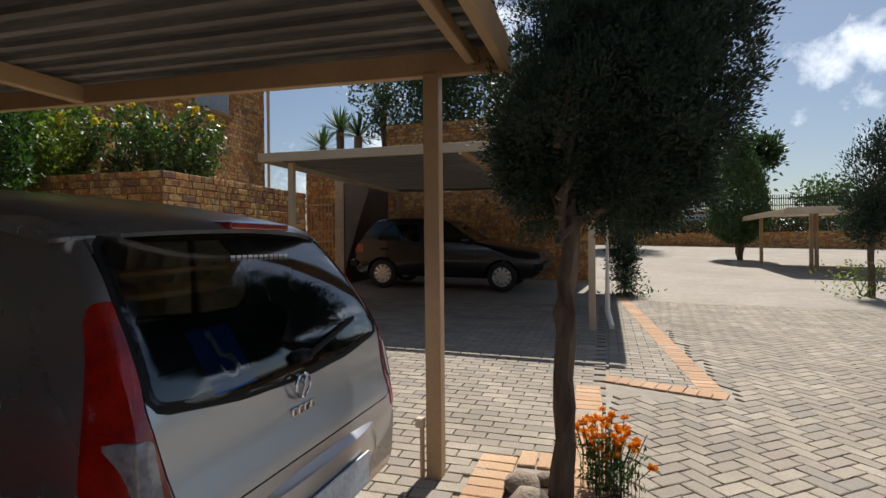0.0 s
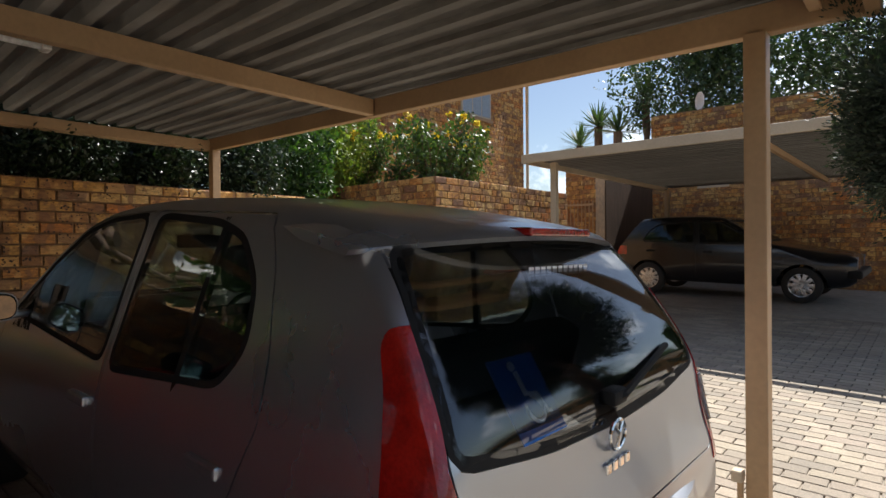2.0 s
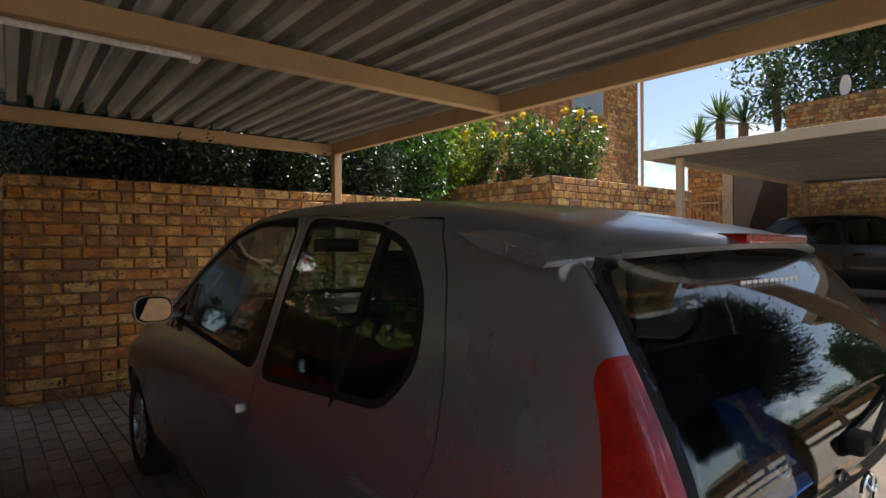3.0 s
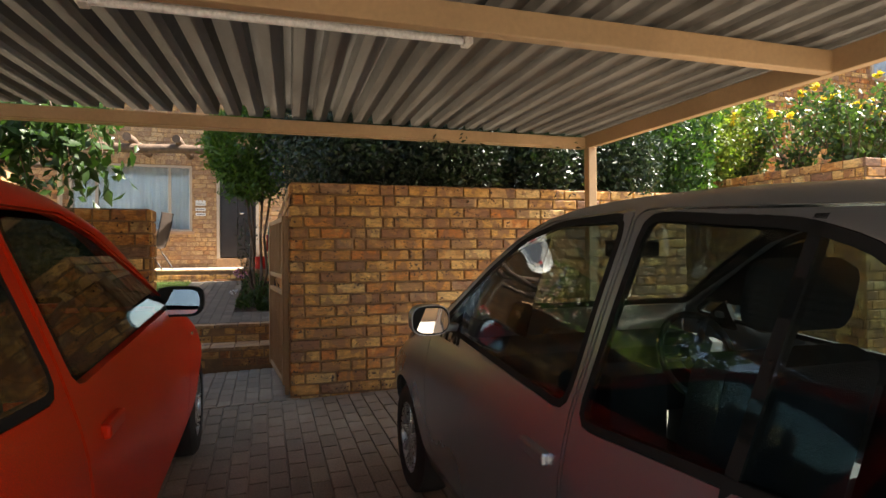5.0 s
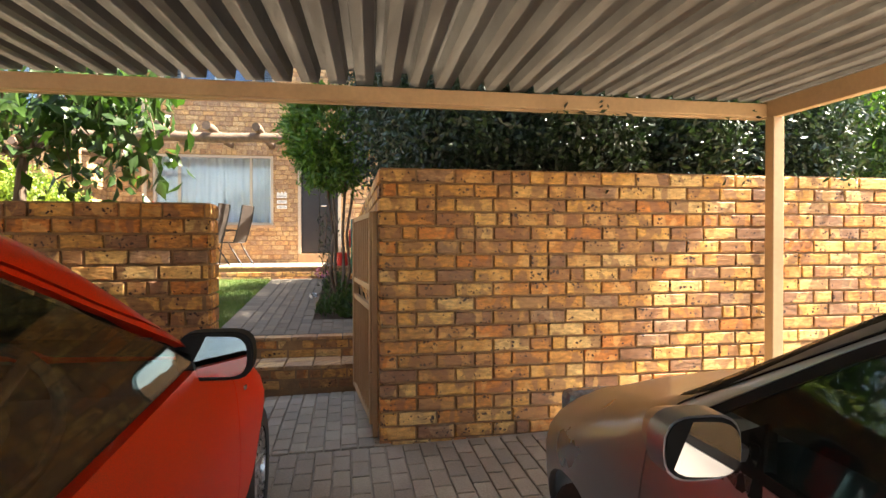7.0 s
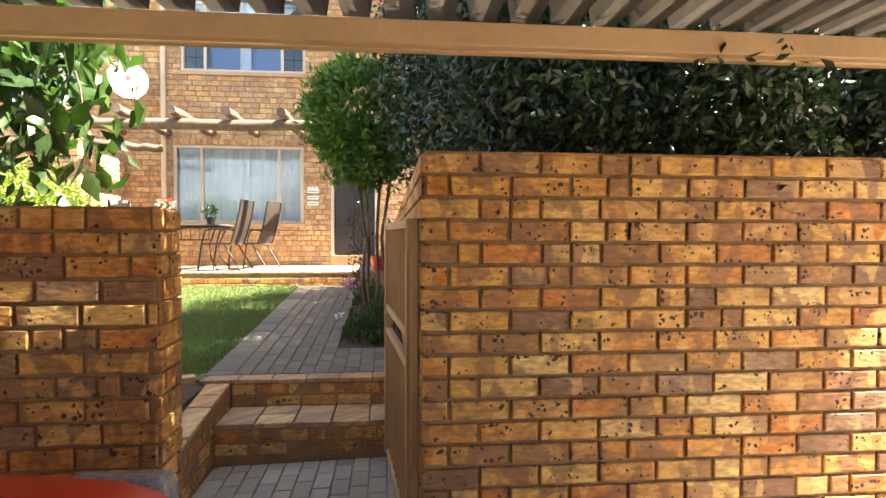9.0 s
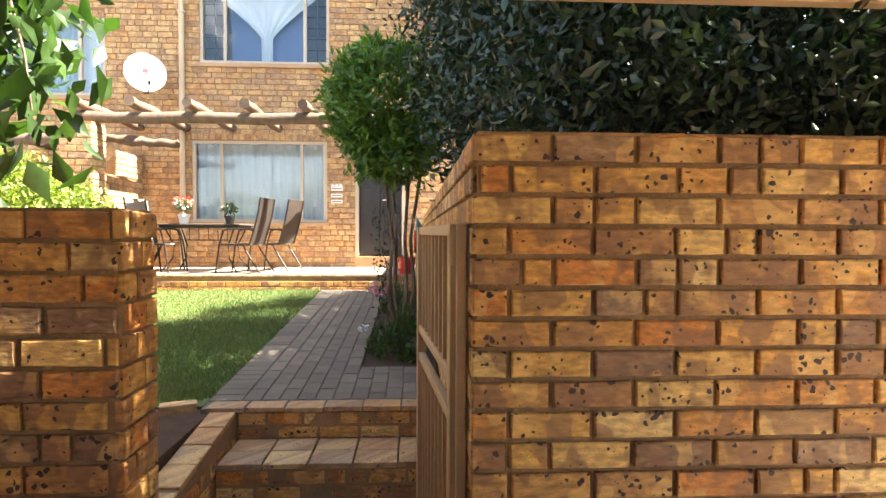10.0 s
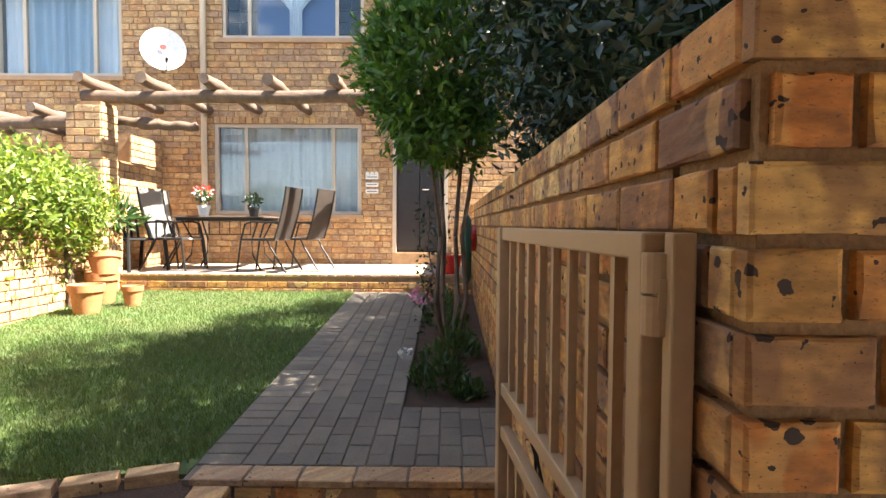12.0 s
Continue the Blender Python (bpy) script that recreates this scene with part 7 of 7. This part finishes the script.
lay(wall_gate, face_frame((WX - .062, -.61, -.192), (-1, 0, 0), (0, 1, 0)), course_layout(.24, 18, 4, length=.24), B2, near=lambda u, v: True, seed=4)
lay(planter_wall, face_frame((-5.35, 6.0, -.10), (0, 1, 0), (1, 0, 0)), course_layout(3.6, 23, 5), B2, near=lambda u, v: u < 2.8 and v > 1.1, seed=5)
lay(planter_wall, face_frame((-10.0, 6.0, -.10), (1, 0, 0), (0, -1, 0)), course_layout(4.636, 23, 6), B2, near=lambda u, v: u > 2.6 and v > 1.2, seed=6)
lay(wall_left, face_frame((-6.3, -3.96, .0), (-1, 0, 0), (0, 1, 0)), course_layout(6.3, 18, 7), H2, near=lambda u, v: u > 3.3, seed=7)
lay(terrace, face_frame((TERR_X, -4.15, .62), (0, 1, 0), (1, 0, 0)), course_layout(4.57, 2, 8, height=.085), B2, near=lambda u, v: True, seed=8)
cap = [(.003 + .111 * i, 0, .102, .115) for i in range(41)]
lay(terrace, face_frame((TERR_X - .115, -4.15, TERR_Z + .012), (0, 1, 0), (0, 0, 1)) @ Matrix.Diagonal((1, 1, -1, 1)), cap, H2, near=lambda u, v: True, seed=9)

# house front
cells = course_layout(12.2, 72, 10)
openings = [(a + 9.0 - .002, b + 9.0 + .002, c + .2 - .02, d + .2 + .02) for a, b, c, d in HOLES]
lintels = [(a + 9.0, b + 9.0, d + .2, d + .2 + .13) for a, b, c, d in HOLES]
lay(house_wall, face_frame((HOUSE_X, -9.0, -.2), (0, 1, 0), (1, 0, 0)), holes(cells, openings + lintels), H2, near=lambda u, v: 5.4 < u < 8.9 and 1.1 < v < 3.9, seed=10)
for a, b, c, d in HOLES:
    n = int((b - a) / .096)
    lay(house_wall, face_frame((HOUSE_X, a, d), (0, 1, 0), (1, 0, 0)), [(i * (b - a) / n, .012, (b - a) / n - .012, .105) for i in range(n)], H2, near=lambda u, v: True, seed=11)
lay(pillar, face_frame((-12.62, -4.67, .1), (0, 1, 0), (1, 0, 0)), course_layout(.45, 30, 13), H2, near=lambda u, v: True, seed=13)
lay(pillar, face_frame((-12.632, -4.22, .1), (-1, 0, 0), (0, 1, 0)), course_layout(.36, 30, 14), H2, near=lambda u, v: True, seed=14)
lay(wing, face_frame((-13.0, -4.36, .1), (-1, 0, 0), (0, 1, 0)), course_layout(1.42, 23, 15), H2, near=lambda u, v: True, seed=15)
lay(wing_top, face_frame((-13.55, -4.36, 2.35), (-1, 0, 0), (0, 1, 0)), course_layout(.87, 4, 16), H2, near=lambda u, v: True, seed=16)

# walls and houses across the yard
lay(yard_wall, face_frame((-5.7, 14.6, -.15), (1, 0, 0), (0, -1, 0)), course_layout(5.4, 47, 17), B2, near=lambda u, v: u > 2.2 and 1.0 < v < 2.7, seed=17)
lay(yard_return, face_frame((-6.36, 11.9, -.15), (0, 1, 0), (1, 0, 0)), course_layout(3.0, 30, 18), B2, seed=18)
lay(passage_pier, face_frame((-6.36, 11.4, -.15), (1, 0, 0), (0, -1, 0)), course_layout(.7, 32, 20), B2, near=lambda u, v: True, seed=20)
lay(house_far, face_frame((-9.0, 8.6, -.15), (0, 1, 0), (1, 0, 0)), holes(course_layout(5.3, 73, 21), [(2.5, 3.7, 4.5, 5.75)]), B2, seed=21)
lay(house_far, face_frame((-15.0, 8.6, 1.5), (1, 0, 0), (0, -1, 0)), course_layout(6.0, 56, 22), B2, seed=22)
lay(boundary_wall, face_frame((-2.0, 38.0, 1.6), (1, 0, 0), (0, -1, 0)), course_layout(34, 14, 23), B2, seed=23)
lay(kerb_wall, face_frame((-2.0, 34.0, .4), (1, 0, 0), (0, -1, 0)), course_layout(34, 13, 24), B2, seed=24)

# steps
lay(step_low, face_frame((-7.44, -.80, .005), (0, 1, 0), (1, 0, 0)), course_layout(1.23, 1, 25, height=.088), B2, near=lambda u, v: True, seed=25)
lay(step_low, face_frame((-7.44, -.80, .093), (0, 1, 0), (1, 0, 0)), course_layout(1.23, 1, 26, height=.088, length=.22), B2, near=lambda u, v: True, seed=26)
lay(step_low, face_frame((-7.44, -.80, .205), (0, 1, 0), (0, 0, 1)), [(.005 + .245 * i, r * .2, .235, .19) for i in range(5) for r in (0, 1)], H2, near=lambda u, v: True, seed=27, name="paver")
lay(step_high, face_frame((-7.85, -.80, .20), (0, 1, 0), (1, 0, 0)), course_layout(1.23, 1, 28, height=.085), B2, near=lambda u, v: True, seed=28)
lay(step_high, face_frame((-7.85, -.80, .285), (0, 1, 0), (1, 0, 0)), course_layout(1.23, 1, 29, height=.085, length=.22), B2, near=lambda u, v: True, seed=29)
lay(step_high, face_frame((-7.845, -1.0, .392), (0, 1, 0), (0, 0, 1)), [(.005 + .238 * i, 0, .228, .15) for i in range(6)], H2, near=lambda u, v: True, seed=30, name="paver")
d = Vector((-.84, 0, .09)).normalized()
lay(string_wall, face_frame((-7.0, -.965, .285), (0, 1, 0), (.107, 0, .994)), [(0, .21 * i, .155, .2) for i in range(4)], H2, near=lambda u, v: True, seed=31, name="paver")
lay(string_wall, face_frame((-6.36, -.965, .125), (0, 1, 0), (.243, 0, .97)), [(0, .21 * i, .155, .2) for i in range(3)], H2, near=lambda u, v: True, seed=32, name="paver")
lay(string_wall, face_frame((-7.84, -.81, -.05), (-1, 0, 0), (0, 1, 0)) @ Matrix.Translation((-1.5, 0, 0)), [c for c in course_layout(1.5, 4, 33) if c[1] < .17 + .1 * (c[0] / 1.5)], B2, near=lambda u, v: True, seed=33)

# garden path: pavers laid lengthwise, broken bond
slope = (0.65 - 0.377) / 4.65
up_path = Vector((-1, 0, slope)).normalized()
out_path = Vector((slope, 0, 1)).normalized()


def path_cells(width, length, border):
    """Pavers lengthwise in broken bond, beside a border of crosswise ones."""
    out = [(.003, i * .108 + .003, .204, .102) for i in range(int(length / .108))] if border else []
    first = .213 if border else 0.0
    cols = int((width - first) / .108)
    step = (width - first) / cols
    for c in range(cols):
        v = -.1 if c % 2 else 0.0
        while v < length - .03:
            a, b = max(v, 0), min(v + .215, length)
            if b - a > .04:
                out.append((first + c * step + .003, a + .003, step - .006, b - a - .006))
            v += .215
    return out



def flat_frame(corner, along, across, normal):
    """Frame for pieces lying flat: x along, z across, -y up."""
    return Matrix.Translation(corner) @ Matrix((Vector(along).normalized(), -Vector(normal).normalized(), Vector(across).normalized())).transposed().to_4x4()


lay(path_bed, flat_frame((-7.99, -1.03, garden_z(-7.99) + .012), (0, 1, 0), up_path, out_path), path_cells(.895, 4.5, True), (PATH_PIECE, PATH_PIECE), near=lambda u, v: True, seed=34, name="paver", limit=400)
lay(path_landing, flat_frame((-7.99, -.134, garden_z(-7.99) + .012), (0, 1, 0), up_path, out_path), path_cells(.55, .72, False), (PATH_PIECE, PATH_PIECE), near=lambda u, v: True, seed=35, name="paver")
edge_owner = setting("lawn_edging", box_bm(-7.95, -7.9, -3.9, -1.05, .2, .36), MORTAR, "curved brick edging of the lawn")


def edge_line(y):
    return -8.03 + .30 * min((-1.0 - y) / .75, 2.0)


for i in range(11):
    y = -1.10 - .222 * i
    a, b = Vector((edge_line(y), y, .41)), Vector((edge_line(y - .2), y - .2, .41 - .004 * (i % 3)))
    ob = new("brick", piece_mesh("edge", .212, .10, .08, BRICK_PALE_PIECE, variant=i))
    ob.parent = edge_owner
    t = (b - a).normalized()
    ob.matrix_basis = flat_frame(a, t, Vector((0, 0, 1)).cross(t), (0, 0, 1))

# yard paving
GN = Vector((.026, -.026, 1)).normalized()
GX, GY = Vector((1, 0, -.026)).normalized(), Vector((0, 1, .026)).normalized()


def yard_frame(x, y, a=0.0, dz=0.0):
    gx = (GX * math.cos(a) + GY * math.sin(a)).normalized()
    gy = (GY * math.cos(a) - GX * math.sin(a)).normalized()
    return flat_frame((x, y, gz(x, y) + dz), gx, gy, GN)


def running(x0, x1, y0, y1, seed):
    g = random.Random(seed)
    out = []
    r = 0
    y = y0
    while y < y1:
        x = x0 - (.105 if r % 2 else 0)
        while x < x1:
            a, b = max(x, x0), min(x + .21, x1)
            if b - a > .04:
                out.append((a - x0 + .004, y - y0 + .004, b - a - .008, .10))
            x += .21
        y += .108
        r += 1
    return out


def band_pieces(p0, p1, width, seed):
    """A soldier band of clay pavers from p0 to p1."""
    p0, p1 = Vector(p0), Vector(p1)
    a = math.atan2(p1.y - p0.y, p1.x - p0.x)
    n = int((p1 - p0).length / .108)
    lay(GROUND, yard_frame(p0.x, p0.y, a, .004), [(i * .108 + .003, 0, .102, width) for i in range(n)], (BAND_PIECE, BAND_PIECE), depth=.02, near=lambda u, v: True, seed=seed, name="clay_paver", limit=120)


def herringbone(x0, x1, y0, y1, inside):
    """Cells of a 90-degree herringbone: (x, y, w, h)."""
    out = []
    u = .105
    for i in range(int((x0 - 2) / u), int((x1 + 2) / u)):
        for j in range(int((y0 - 2) / u), int((y1 + 2) / u)):
            k = (i - j) % 4
            c = {0: (i * u, j * u, 2 * u, u), 3: (i * u, j * u, u, 2 * u)}.get(k)
            if c and inside(c[0] + c[2] / 2, c[1] + c[3] / 2):
                out.append((c[0] + .004, c[1] + .004, c[2] - .008, c[3] - .008))
    return out


def in_bay(x, y):
    return x < -.08 + .0 * y and not (-.72 < x < .1 and 2.60 < y < 3.24)


bay = [c for c in running(-5.98, 0.0, -3.2, 9.9, 40) if in_bay(-5.98 + c[0] + c[2] / 2, -3.2 + c[1] + c[3] / 2)]
lay(GROUND, yard_frame(-5.98, -3.2, 0, .002), bay, (PAVER_PIECE, PAVER), depth=.02, near=lambda u, v: (3.9 < u < 5.95 and 5.9 < v < 8.1) or (0 < u < 1.6 and 3.0 < v < 4.4), seed=40, name="paver", jitter=.002, rest="paver_rows", limit=300)
gateway = running(-7.43, -6.0, -.78, .42, 48)
lay(GROUND, flat_frame((-7.43, -.78, gz(-6.1, -.78) + .003), (1, 0, 0), (0, 1, .026), (0, -.026, 1)), gateway, (PAVER_PIECE, PAVER), depth=.02, near=lambda u, v: True, seed=48, name="paver", jitter=.002, limit=90)
strip = [c for c in running(.02, .74, 5.1, 12.0, 41)]
lay(GROUND, yard_frame(.02, 5.1, 0, .002), strip, (PAVER_PIECE, PAVER), depth=.02, seed=41, name="paver", jitter=.002, rest="paver_rows")
bands = (((.10, 0.6), (-.05, 4.95), 43), ((-.04, 5.12), (.93, 4.80), 44), ((.93, 4.95), (.36, 11.6), 45))
for (ax, ay), (bx, by), s in bands:
    band_pieces((ax, ay, 0), (bx, by, 0), .20, s)
lay(GROUND, yard_frame(-.70, 2.62, 0, .003), [(r * .215 + .003, i * .108 + .003, .207, .10) for i in range(6) for r in range(1)] + [(.218 + .108 * i, .545, .10, .205) for i in range(4)][:3], (BAND_PIECE, BAND_PIECE), depth=.02, near=lambda u, v: True, seed=46, name="clay_paver")


def on_road(x, y):
    if y < 4.78:
        return x > .12 - .035 * (y - .6)
    return x > .98 - .083 * (y - 4.95)


a45 = radians(40)
cs, sn = math.cos(a45), math.sin(a45)
road = herringbone(-6, 12, -12, 12, lambda u, v: (.0 < .0 + u * cs - v * sn < 5.6) and (.8 < u * sn + v * cs < 11) and on_road(u * cs - v * sn, u * sn + v * cs))
lay(GROUND, yard_frame(0, 0, a45, .001), road, (PAVER_PIECE, PAVER), depth=.02, near=lambda u, v: .2 < u * cs - v * sn < 2.2 and 2.6 < u * sn + v * cs < 4.4, seed=47, name="paver", jitter=.002, rest="paver_rows", limit=300)
